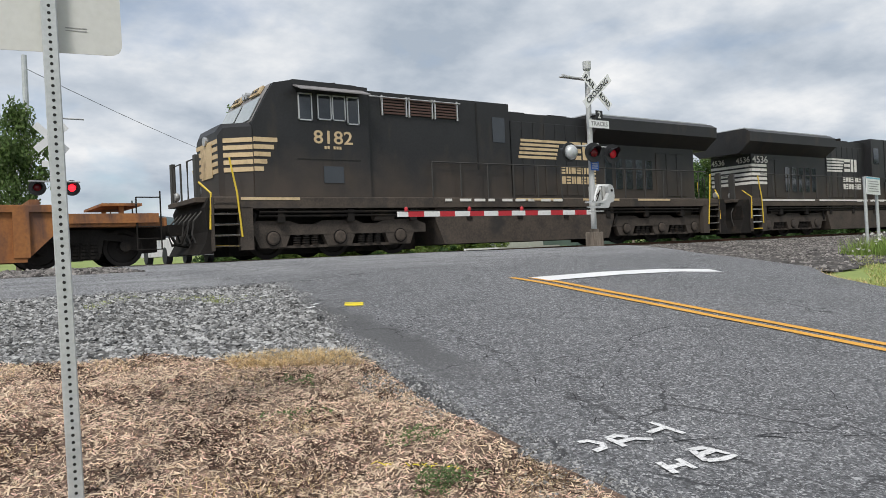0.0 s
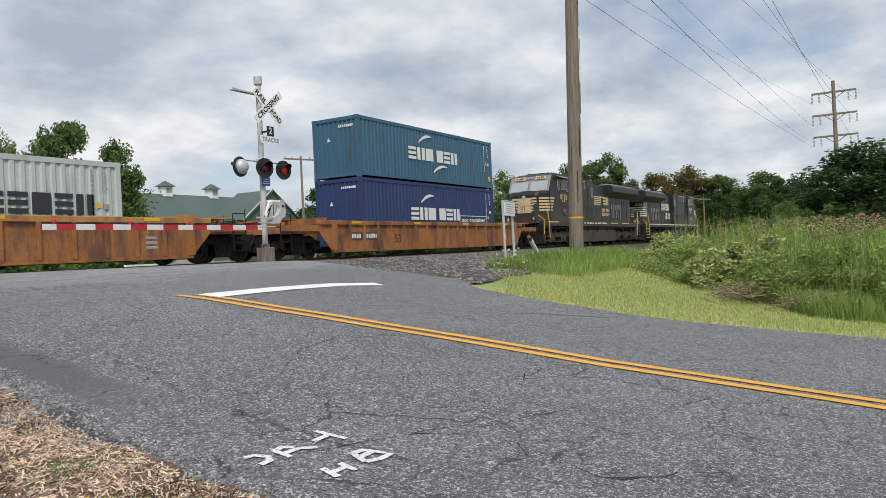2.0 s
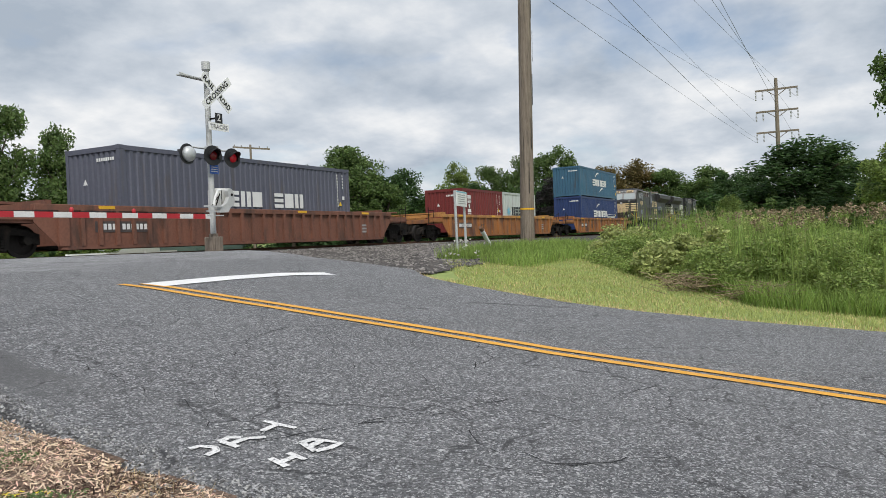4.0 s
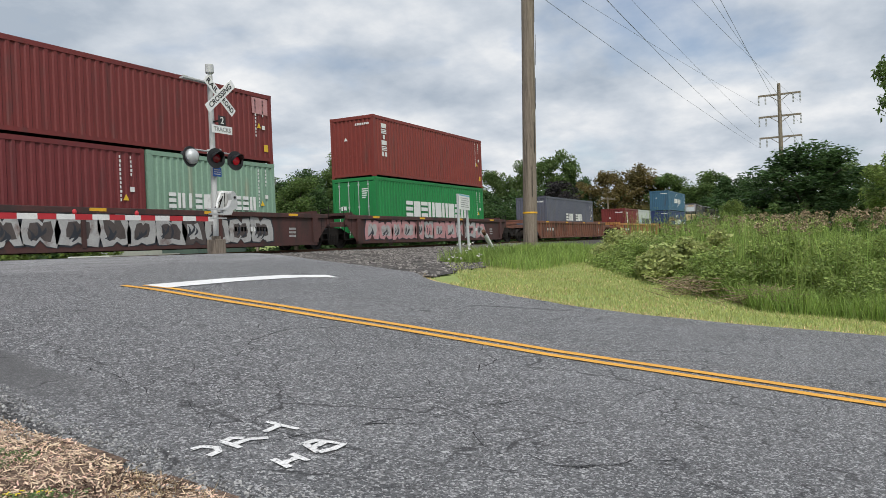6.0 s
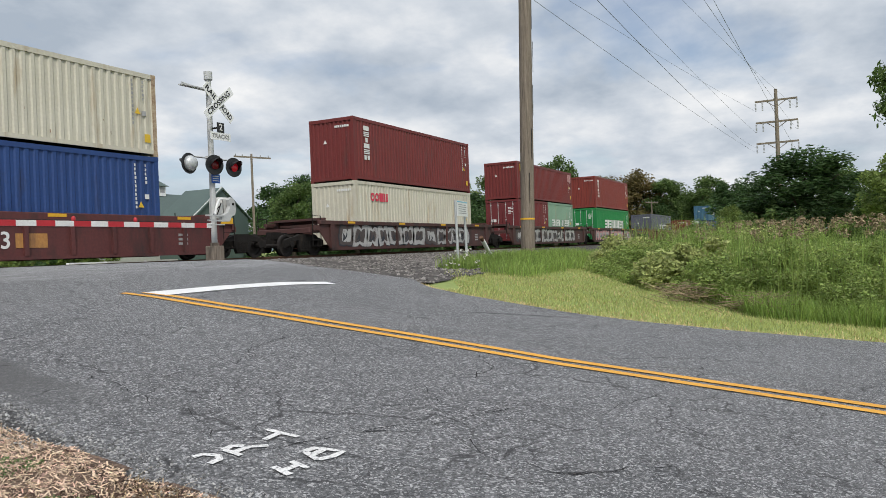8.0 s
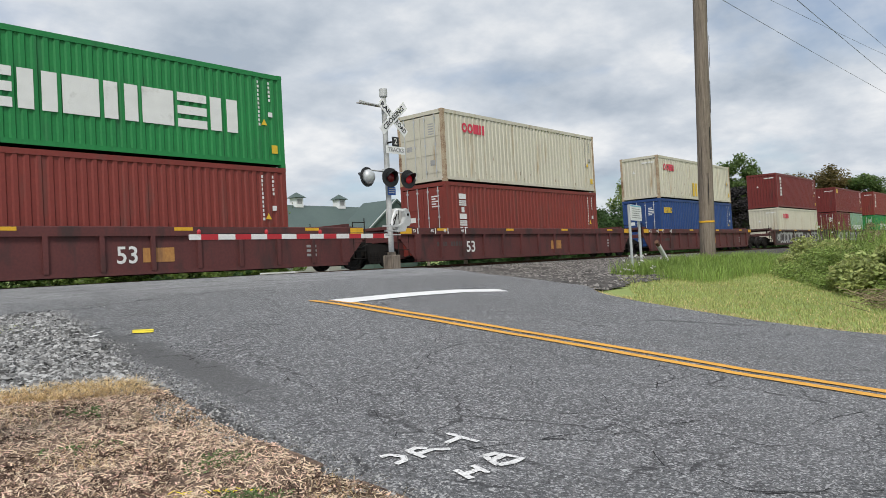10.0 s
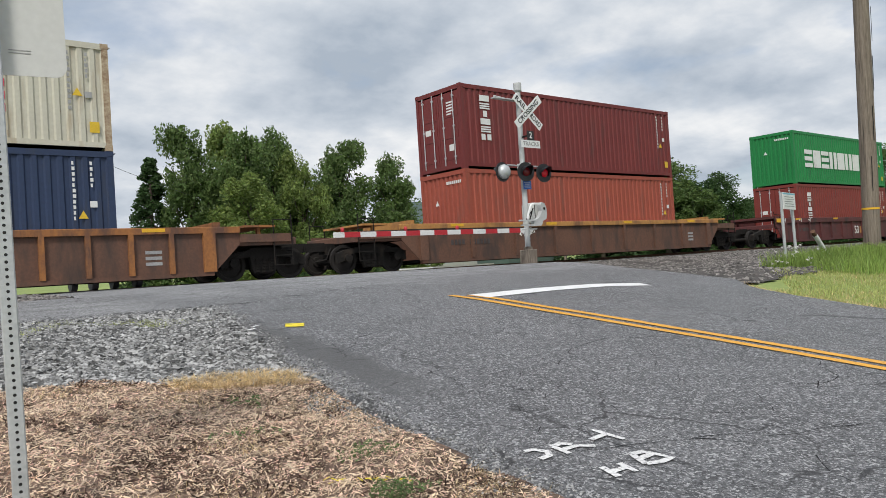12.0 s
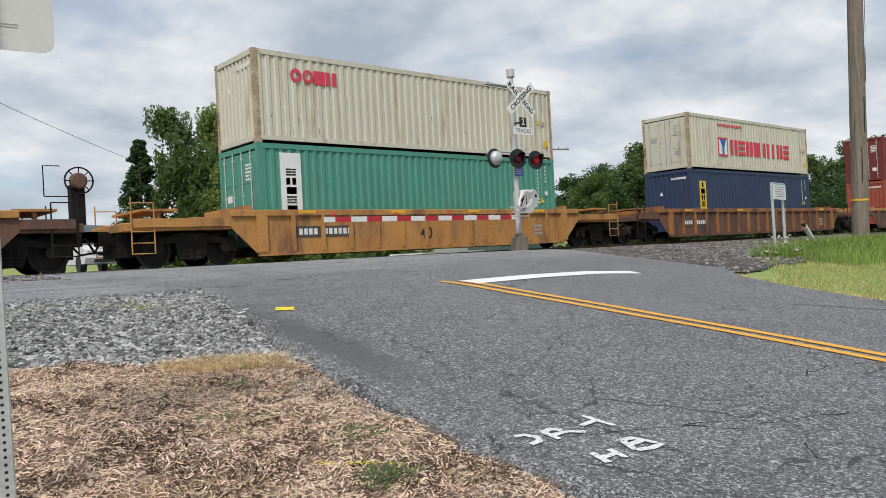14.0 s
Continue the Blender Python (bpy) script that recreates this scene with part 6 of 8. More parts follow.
    part("case_slot", Build().box(0.13, 0.15, -0.206, -0.199, 1.25, 1.6), "under", s)
    lev = Build().path([(-0.28, -0.32, 1.2), (-0.22, -0.32, 1.4), (-0.1, -0.3, 1.58), (0.02, -0.28, 1.6)], 0.028)
    part("gate_lever", lev, "sign_white", s)
    part("arm_bracket", Build().box(-0.6, -0.02, -0.38, -0.3, 1.15, 1.19).box(-0.5, -0.02, -0.34, -0.26, 1.03, 1.07).box(-0.58, 0.0, -0.38, -0.3, 0.93, 0.955), "mast", s)
    part("brace_rod", Build().path([(-0.2, -0.31, 1.17), (-0.04, -0.31, 1.5)], 0.015).path([(-0.35, -0.31, 1.17), (-0.1, -0.31, 1.42)], 0.012), "under", s)
    # barrier arm, lowered across the lane
    arm = part("barrier_arm", Build().block(-6.2, -0.45, -0.37, -0.31, 0.86, 0.97, 0.006), "white", s, "lowered white barrier arm with red bands")
    for i in range(7):
        x0 = -6.2 + 0.25 + i * 0.82
        part("red_band", Build().box(x0, x0 + 0.4, -0.373, -0.307, 0.858, 0.972), "red", arm)
    for x0 in (-5.98, -4.3, -2.75):
        part("gate_lamp", Build().lathe([(0.03, 0), (0.042, 0.02), (0.042, 0.07), (0.02, 0.1), (0.0001, 0.105)], pose(x0, -0.34, 0.97), 12), "red", arm, smooth=True)
    part("arm_cable", Build().path([(-5.98, -0.3, 0.99), (-0.5, -0.3, 1.0)], 0.008), "black", arm)
    return s


def far_signal():
    s = thing("crossing_signal", "crossing signal seen from behind with one lit red lamp", "crossing signal", m=pose(3.75, 27.0, 0.8))
    part("mast", Build().tube((0, 0, 0), (0, 0, 4.6), 0.075, n=12), "mast", s)
    part("base_casting", Build().block(-0.17, 0.17, -0.17, 0.17, 0, 0.45, 0.02), "mast", s)
    crossbuck(s, 4.4, 0.3, 42, False)
    part("bell_arm", Build().path([(0, 0, 5.0), (0.95, 0, 5.0)], 0.03).tube((0, 0, 4.6), (0, 0, 5.05), 0.06), "mast", s)
    part("tracks_plate", Build().block(-0.3, 0.3, 0.28, 0.29, 3.45, 3.65, 0.002), "sign_white", s)
    part("cross_arm", Build().path([(-0.75, 0, 2.95), (0.75, 0, 2.95)], 0.028), "mast", s)
    lamp_head(s, -0.5, 2.75, 0, "lens_dim", y=0.0)
    lamp_head(s, 0.5, 2.75, 0, "lens_lit", y=0.0)


crossing_signal()
far_signal()

# ---------------------------------------------------------------- roadside things


def perforated_post():
    s = thing("street_sign", "back of a rounded metal road sign on a perforated square post", "road sign", m=pose(0.437, 2.95, 0.02, 0, -0.7, 0))
    b = Build()
    w = 0.0255
    # a square tube with round holes left dark at regular steps
    part("post", Build().block(-w, w, -w, w, -0.3, 3.2, 0.004), "galv", s, m=pose(0, 0, 0, 0, 0, -8))
    for i in range(124):
        z = 0.02 + i * 0.0254
        for m in (pose(0, 0, 0, 0, 0, -8),):
            part("hole", HOLE, "hole", s, m=m @ pose(0.0, -w - 0.0006, z))
    out = []
    r, x0, x1, z0, z1 = 0.04, -0.53, 0.235, 1.70, 2.47
    for cx, cz, a0 in ((x1 - r, z0 + r, -90), (x1 - r, z1 - r, 0), (x0 + r, z1 - r, 90), (x0 + r, z0 + r, 180)):
        out += [(cx + r * math.cos(math.radians(a0 + 15 * i)), cz + r * math.sin(math.radians(a0 + 15 * i))) for i in range(7)]
    part("sign_plate", Build().prism(out, 0.03, 0.033), "sign_back", s, "plain grey back of a sign plate", m=pose(0, 0, 0, 0, 0, -8))
    part("maker_mark", Build().box(0.05, 0.12, 0.0285, 0.0295, 1.78, 1.783).box(0.05, 0.12, 0.0285, 0.0295, 1.79, 1.793), "d_grey", s, m=pose(0, 0, 0, 0, 0, -8))
    part("bolt", Build().tube((0, -0.04, 2.2), (0, -0.025, 2.2), 0.01, n=6), "galv", s)


HOLE = Build().tube((0, 0, 0), (0, 0.0015, 0), 0.0058, n=10).mesh("hole")
HOLE.materials.append(M["hole"])
perforated_post()


def notice_sign():
    s = thing("notice_sign", "small white notice on two leaning galvanised posts in weeds", "sign", m=pose(15.9, 7.7, 0.3))
    for x, y, lean in ((-0.05, 0.0, 1.0), (0.75, 0.15, 1.5)):
        part("post", Build().tube((x, y, -0.2), (x - 0.03 * lean, y, 1.78), 0.032, n=10), "galv", s)
    pl = part("notice_plate", Build().block(-0.12, 0.78, -0.01, 0.0, 1.42, 1.78, 0.01), "sign_white", s, m=pose(0, -0.03, 0, 0, 0, 10))
    part("notice_plate_rim", Build().box(-0.12, 0.78, -0.012, -0.011, 1.74, 1.77), "d_sky", pl)
    for k in range(5):
        part("notice_line", Build().box(-0.02 + 0.03 * (k % 2), 0.68 - 0.05 * (k % 3), -0.0135, -0.012, 1.48 + k * 0.05, 1.495 + k * 0.05), "d_grey", pl)


notice_sign()


def stakes():
    s = thing("marker_stake", "white marker stake leaning over with a rusty tip", "marker stake", m=pose(18.35, 7.8, 0.3))
    part("stake", Build().tube((0.15, 0, 0), (-0.95, -0.05, 0.84), 0.055, n=10), "white_paint", s)
    part("tip", Build().tube((-0.95, -0.05, 0.84), (-1.06, -0.055, 0.92), 0.05, n=10), "rust", s, "rusty metal tip")
    s = thing("marker_stub", "short upright white pipe stub in tall grass", "marker stake", m=pose(22.65, 8.2, 0.25))
    part("pipe", Build().tube((0, 0, 0), (-0.02, 0, 0.55), 0.045, n=10), "white_paint", s)


stakes()


def utility_pole():
    s = thing("utility_pole", "weathered brown wooden utility pole with a yellow tag", "utility pole", m=pose(21.06, 7.95, 0.2, 1.33, 0.69, 0))
    b = Build()
    n, rows = 18, 30
    for j in range(rows + 1):
        z = -0.3 + 12.3 * j / rows
        r = 0.215 - 0.05 * j / rows
        b.v += [(r * (1 + 0.02 * noise.noise((i * 0.9, z * 0.4, 0))) * math.cos(2 * math.pi * i / n), r * (1 + 0.03 * noise.noise((i * 0.9, z * 0.4, 3))) * math.sin(2 * math.pi * i / n), z) for i in range(n)]
    b.f = [(j * n + i, j * n + (i + 1) % n, (j + 1) * n + (i + 1) % n, (j + 1) * n + i) for j in range(rows) for i in range(n)]
    part("pole", b, "pole_wood", s, smooth=True)
    part("tag_band", Build().tube((0, 0, 1.53), (0, 0, 1.58), 0.217, n=18), "yellow_mark", s, "yellow tag band")
    for k in range(5):
        ck = Build().box(-0.008, 0.008, -0.222, -0.21, 2.0 + k * 1.3, 2.9 + k * 1.3)
        part("drying_crack", ck, "hole", s, m=pose(0, 0, 0, 0, 0, -50 + 25 * k))
    part("crossarm", Build().block(-1.2, 1.2, -0.06, 0.06, 10.6, 10.75, 0.01), "pole_wood", s)


utility_pole()


def wire(a, b, sag, r):
    a, b = Vector(a), Vector(b)
    pts = [a.lerp(b, i / 24) - Vector((0, 0, sag * 4 * (i / 24) * (1 - i / 24))) for i in range(25)]
    return Build().path(pts, r, 5)


def power_line():
    p = thing("transmission_pole", "tall steel transmission pole with three crossarms and hanging insulators", "transmission pole", m=pose(170, 9.1, 0.2))
    part("shaft", Build().tube((0, 0, -1), (0, 0, 31.0), 0.55, 0.32, 12), "pole_wood", p)
    for z in (28.6, 24.2, 19.9):
        arm = part("crossarm", Build().box(-0.2, 0.2, -4.0, 4.0, z, z + 0.35), "pole_wood", p)
        part("brace", Build().path([(0, -1.8, z), (0, 0, z - 1.3), (0, 1.8, z)], 0.08), "pole_wood", p)
        for y in (-3.9, -2.6, 2.6, 3.9):
            ins = Build()
            for k in range(6):
                ins.tube((0, y, z - 0.3 - k * 0.28), (0, y, z - 0.16 - k * 0.28), 0.16, n=8)
            part("insulator", ins, "insulator", arm)
    spans = (((170, 12.9, 27.0), (86.2, 23.2, 27.8)), ((170, 13.1, 22.6), (74.6, 15.7, 23.4)), ((170, 5.2, 26.8), (92, 12.6, 27.4)),
             ((170, 5.3, 22.4), (78, 9.1, 23.1)), ((170, 13.2, 18.4), (56.7, 17.9, 19.1)), ((170, 5.5, 18.1), (63.2, 6.8, 18.8)))
    for a, q in spans:
        a, q = Vector(a), Vector(q)
        far_end = a + (q - a) * 2.6
        tagged(part("power_cable", wire(a, far_end + Vector((0, 0, 3)), 2.0, 0.017), "cable"), "thin dark overhead power cable against the sky", "power cable", "overhead cables")
    tagged(part("power_cable", wire((21.06, 7.95, 10.8), (170, 13.2, 19.5), 1.0, 0.014), "cable"), "thin dark overhead power cable from the wooden pole", "power cable", "overhead cables")


power_line()


def far_poles():
    s = thing("utility_pole", "tall thin grey utility pole beyond the tracks", "utility pole", m=pose(4.5, 40, 0.4))
    part("pole", Build().tube((0, 0, 0), (0, 0, 10.6), 0.16, 0.12, 10), "galv", s)
    tagged(part("power_cable", wire((4.5, 40, 10.4), (60, 95, 9.0), 2.2, 0.014), "cable"), "thin dark overhead cable sagging from a pole", "power cable", "overhead cables")
    for x, y, h in ((71.2, 62, 13.3), (150, 40, 9.0), (165, 34, 9.5)):
        s = thing("utility_pole", "distant wooden utility pole with a crossarm", "utility pole", "distant utility poles", pose(x, y, 0.2))
        part("pole", Build().tube((0, 0, 0), (0, 0, h), 0.17, 0.13, 10), "pole_wood", s)
        part("crossarm", Build().box(-2.3, 2.6, -0.08, 0.08, h - 0.5, h - 0.32), "pole_wood", s, m=pose(0, 0, 0, 0, 0, -20))
        for q in (-2.1, -1.2, 1.2, 2.3):
            part("insulator", Build().tube((q, 0, h - 0.32), (q, 0, h - 0.1), 0.06), "insulator", s, m=pose(0, 0, 0, 0, 0, -20))


far_poles()


def barn():
    """A long barn with two roof cupolas and a gabled wing."""
    s = thing("barn", "long pale barn with dark green roof and white cupolas", "barn", m=pose(84, 92, 0.0))
    part("wall", Build().box(-16, 12, -5, 5, 0, 7.6), "barn_wall", s)
    roof = Build()
    for sy in (-1, 1):
        roof.add([(-16.4, sy * 5.6, 7.4), (12.4, sy * 5.6, 7.4), (12.4, 0, 11.4), (-16.4, 0, 11.4), (-16.4, sy * 5.6, 7.2), (12.4, sy * 5.6, 7.2), (12.4, 0, 11.2), (-16.4, 0, 11.2)],
                 [(0, 1, 2, 3), (7, 6, 5, 4), (0, 4, 5, 1), (1, 5, 6, 2), (3, 7, 4, 0)])
    part("roof", roof, "barn_roof", s)
    part("gable", Build().add([(-16, -5, 7.6), (-16, 5, 7.6), (-16, 0, 11.2), (12, -5, 7.6), (12, 5, 7.6), (12, 0, 11.2)], [(0, 2, 1), (3, 4, 5)]), "barn_wall", s)
    for x in (-8.6, 0.2):
        c = part("cupola", Build().block(x - 0.75, x + 0.75, -0.75, 0.75, 11.0, 12.5, 0.05), "sign_white", s, "white louvred cupola")
        part("cupola_roof", Build().add([(x - 1.1, -1.1, 12.5), (x + 1.1, -1.1, 12.5), (x + 1.1, 1.1, 12.5), (x - 1.1, 1.1, 12.5), (x, 0, 13.4)], [(0, 1, 4), (1, 2, 4), (2, 3, 4), (3, 0, 4), (3, 2, 1, 0)]), "barn_roof", c)
        part("louvre", Build().box(x - 0.45, x + 0.45, -0.77, -0.74, 11.5, 12.3), "d_grey", c)
    for i in range(9):
        part("window", Build().box(-14.5 + i * 2.9, -13.5 + i * 2.9, -5.03, -4.98, 3.4, 5.0), "glass", s)
    w = thing("barn_wing", "gabled barn wing with white trim facing the tracks", "barn", m=pose(85, 80, 0.0))
    part("wall", Build().prism([(-5.6, 0), (5.6, 0), (5.6, 7.0), (0, 11.2), (-5.6, 7.0)], 0, 7), "barn_roof", w)
    trim = Build()
    for sx in (-1, 1):
        trim.add([(sx * 6.1, -0.1, 6.7), (sx * 6.1, -0.1, 7.1), (0, -0.1, 11.7), (0, -0.1, 11.25)], [(0, 1, 2, 3) if sx < 0 else (3, 2, 1, 0)])
    part("trim", trim, "sign_white", w)
    rf = Build()
    for sx in (-1, 1):
        rf.add([(sx * 6.1, -0.3, 6.9), (0, -0.3, 11.5), (0, 7.2, 11.5), (sx * 6.1, 7.2, 6.9), (sx * 6.1, -0.3, 6.7), (0, -0.3, 11.3), (0, 7.2, 11.3), (sx * 6.1, 7.2, 6.7)], [(0, 1, 2, 3), (7, 6, 5, 4), (0, 4, 5, 1)])
    part("roof", rf, "barn_roof", w)
    part("window", Build().box(-0.7, 0.7, -0.06, 0.02, 7.3, 9.0), "sign_white", w)


barn()


def waiting_car():
    """A white car waiting beyond the crossing, seen under and between the cars of the train; its front is its own +x."""
    c = thing("waiting_car", "white car waiting on the road beyond the tracks", "car", m=pose(8.5, 30.5, 0.93, 0, 0, -90))
    part("body", Build().prism([(-2.2, 0.3), (2.15, 0.3), (2.25, 0.5), (2.2, 0.8), (1.9, 0.92), (1.1, 1.0), (0.45, 1.42), (-1.4, 1.45), (-2.1, 1.0), (-2.25, 0.75)], -0.86, 0.86), "white", c)
    part("windscreen", Build().add([(1.09, -0.74, 1.01), (1.09, 0.74, 1.01), (0.5, 0.66, 1.4), (0.5, -0.66, 1.4)], [(0, 1, 2, 3)]), "glass", c, m=pose(0.02, 0, 0.012))
    for sy in (-1, 1):
        part("side_window", Build().prism([(-1.75, 0.99), (0.85, 0.99), (0.38, 1.36), (-1.35, 1.38)], sy * 0.863 - 0.003, sy * 0.863 + 0.003), "glass", c)
        part("headlight", Build().block(2.1, 2.24, sy * 0.62 - 0.16, sy * 0.62 + 0.16, 0.62, 0.76, 0.02), "chrome", c)
        part("mirror", Build().block(0.7, 0.85, sy * 0.97 - 0.1, sy * 0.97 + 0.1, 0.98, 1.1, 0.02), "white", c)
        for x in (-1.4, 1.4):
            part("wheel", Build().tube((x, sy * 0.66, 0.32), (x, sy * 0.88, 0.32), 0.32, n=16), "black", c)
    part("grille", Build().block(2.2, 2.26, -0.42, 0.42, 0.58, 0.72, 0.01), "black", c)
    part("bumper_intake", Build().block(2.16, 2.25, -0.55, 0.55, 0.34, 0.46, 0.01), "black", c)


waiting_car()


def hills():
    b = Build()
    rows = []
    for i in range(90):
        a = math.radians(-25 + 150 * i / 89)
        r0 = 900
        h = 62 + 26 * noise.noise((i * 0.09, 0, 1)) + 14 * noise.noise((i * 0.3, 0, 2)) + 3 * noise.noise((i * 1.3, 0, 3))
        h *= 0.32 + 0.62 * smoothstep(0.15, 0.7, math.sin(a) ** 2)
        rows.append([(r0 * math.cos(a), r0 * math.sin(a), -2), ((r0 + 120) * math.cos(a), (r0 + 120) * math.sin(a), h * 0.8), ((r0 + 260) * math.cos(a), (r0 + 260) * math.sin(a), h), ((r0 + 700) * math.cos(a), (r0 + 700) * math.sin(a), -2)])
    strip(b, rows)
    tagged(part("backdrop", b, "hill", smooth=True), "low blue-green wooded hill on the horizon", "hill", kind="structure")


hills()


def kerb_blocks():
    """Low painted concrete kerbs beyond the far track."""
    for x, colour in ((22.8, "white_paint"), (24.9, "concrete"), (27.0, "concrete")):
        k = Build().prism([(-1.0, 0), (1.0, 0), (0.97, 0.17), (-0.97, 0.17)], -0.1, 0.1)
        tagged(part("parking_kerb", k, colour, m=pose(x, 29.5, 0.86)), "low white concrete parking kerb beyond the tracks" if colour == "white_paint" else "low bare concrete parking kerb beyond the tracks", "parking kerb", "parking kerbs")


kerb_blocks()

TREES = [  # x, y, top, half width, kind
    (3.7, 38.0, 8.9, 1.6, "mid"),
    (21.3, 62.0, 11.8, 1.4, "spruce"),
    (23.8, 60.0, 14.3, 2.9, "mid"),
    (28.6, 63.0, 15.7, 3.3, "light"),
    (33.9, 66.0, 15.9, 3.1, "mid"),
    (40.9, 64.0, 14.8, 3.5, "mid"),
    (48.5, 66.0, 14.3, 3.1, "mid"),
    (32.9, 58.0, 12.2, 2.5, "light"),
    (25.1, 52.0, 9.2, 3.0, "light"),
    (26.4, 56.0, 13.4, 2.8, "mid"),
    (31.4, 60.0, 14.1, 2.6, "mid"),
    (40.9, 66.0, 13.8, 2.3, "mid"),
    (120.3, 80.0, 19.3, 6.5, "mid"),
    (125.8, 78.0, 14.6, 6.6, "dark"),
    (119.2, 85.0, 16.5, 6.6, "mid"),
    (113.6, 90.0, 14.3, 5.4, "mid"),
    (169.2, 140.0, 22.3, 9.9, "dark"),
    (108.4, 72.0, 18.4, 6.4, "mid"),
    (98.1, 74.0, 14.3, 4.6, "dark"),
    (109.0, 66.0, 11.4, 4.8, "mid"),
    (88.8, 70.0, 12.0, 4.2, "mid"),
    (134.8, 78.0, 16.7, 5.8, "dark"),
    (190.0, 90.9, 23.2, 5.5, "light"),
    (200.0, 85.0, 22.2, 6.5, "mid"),
    (200.0, 76.3, 25.3, 6.4, "mid"),
    (190.0, 63.8, 25.1, 7.5, "mid"),
    (170.0, 57.4, 15.2, 6.0, "purple"),
    (190.0, 50.6, 18.7, 6.6, "rust"),
    (200.0, 45.0, 20.7, 8.4, "rust"),
    (200.0, 36.5, 17.1, 7.6, "mid"),
    (190.0, 26.8, 16.8, 7.2, "mid"),
    (170.0, 19.5, 13.6, 5.8, "dark"),
    (200.0, 60.3, 18.7, 6.2, "dark"),
    (185.0, 83.7, 16.5, 7.6, "dark"),
    (210.0, 112.7, 15.4, 8.9, "dark"),
    (70.0, 2.1, 8.4, 5.7, "dark"),
    (75.0, 6.1, 6.3, 2.8, "dark"),
    (76.0, -0.8, 7.3, 3.4, "mid"),
    (55.0, 6.0, 3.3, 0.9, "light"),
    (58.0, -6.7, 16.0, 4.2, "mid"),
    (48.0, -3.5, 5.9, 2.2, "light"),
    (50.0, -8.2, 10.0, 3.4, "mid"),
    (60.0, -4.4, 6.4, 2.7, "mid"),
]
# ---------------------------------------------------------------- plants


def leaf_cloud(rnd, clumps, per, leaf):
    """Many small folded leaves round the given clump centres (x, y, z, radius)."""
    g = np.random.default_rng(rnd.randint(0, 10 ** 6))
    cs = np.array(clumps)
    n = len(cs) * per
    c = np.repeat(cs, per, axis=0)
    d = g.normal(size=(n, 3)); d /= np.linalg.norm(d, axis=1)[:, None]
    rad = g.random(n) ** 0.45
    pos = c[:, :3] + d * (rad * c[:, 3])[:, None] * np.array([1, 1, 0.8])
    u = g.normal(size=(n, 3)); u[:, 2] *= 0.5; u /= np.linalg.norm(u, axis=1)[:, None]
    w = np.cross(u, g.normal(size=(n, 3))); w /= np.linalg.norm(w, axis=1)[:, None]
    s = leaf * (0.6 + 0.8 * g.random(n))[:, None]
    v = np.stack([pos - u * s, pos + w * s * 0.45, pos + u * s, pos - w * s * 0.45], 1).reshape(-1, 3)
    f = np.arange(n * 4).reshape(-1, 4)
    me = bpy.data.meshes.new("crown")
    me.from_pydata(v.tolist(), [], f.tolist())
    return me


def tree_meshes(seed, kind, leaves):
    """Trunk with limbs, and a crown, for a tree 1 high and about 0.55 wide."""
    rnd = random.Random(seed)
    t = Build()
    clumps = []
    if kind == "spruce":
        t.tube((0, 0, 0), (0, 0, 0.95), 0.02, 0.003, 8)
        for i in range(26):
            z = 0.12 + 0.86 * i / 26
            r = 0.26 * (1 - i / 26) + 0.015
            for k in range(6):
                a = rnd.uniform(0, 6.28)
                rr = r * rnd.uniform(0.35, 1.0)
                clumps.append((rr * math.cos(a), rr * math.sin(a), z - rr * 0.35, 0.03 + 0.035 * (1 - i / 26)))
                t.tube((0, 0, z), (rr * math.cos(a), rr * math.sin(a), z - rr * 0.3), 0.005, 0.002, 4, False)
        per = leaves // len(clumps)
        return t.mesh("trunk"), leaf_cloud(rnd, clumps, per, 0.014)
    t.tube((0, 0, -0.03), (0.01, 0, 0.28), 0.03, 0.02, 8)
    t.tube((0.01, 0, 0.28), (0.0, 0.01, 0.7), 0.02, 0.006, 7)
    lobes = []
    for i in range(9):
        a = i * 2.4 + rnd.uniform(-0.4, 0.4)
        z = 0.24 + 0.58 * (i / 8) + rnd.uniform(-0.05, 0.05)
        r = (0.30 if z < 0.68 else 0.20) * rnd.uniform(0.55, 1.0)
        tip = (r * math.cos(a), r * math.sin(a), z)
        t.tube((0, 0, max(0.2, z - 0.26)), tip, 0.011, 0.003, 5, False)
        lobes.append((*tip, rnd.uniform(0.11, 0.17)))
    lobes.append((0, 0, 0.86, 0.13)); lobes.append((0.03, 0.02, 0.6, 0.2))
    for x, y, z, r in lobes:
        for k in range(9):
            d = Vector((rnd.gauss(0, 1), rnd.gauss(0, 1), rnd.gauss(0, 0.8))).normalized() * r * rnd.uniform(0.55, 1.0)
            clumps.append((x + d.x, y + d.y, z + d.z * 0.85, rnd.uniform(0.06, 0.115)))
    top = max(c[2] + c[3] for c in clumps)
    clumps = [(x, y, z / top, r) for x, y, z, r in clumps]
    per = leaves // len(clumps)
    return t.mesh("trunk"), leaf_cloud(rnd, clumps, per, 0.0165)


TREE_KINDS = {"mid": ("leaf_mid", "green leafy deciduous tree beyond the tracks"), "light": ("leaf_light", "light green leafy tree beyond the tracks"),
              "dark": ("leaf_dark", "dense dark green leafy tree"), "rust": ("leaf_rust", "tree with rust-tinged green leaves"),
              "purple": ("leaf_purple", "dark purple-leaved tree beyond the tracks"), "spruce": ("leaf_dark", "dark pointed spruce tree")}
TREE_CACHE = {}


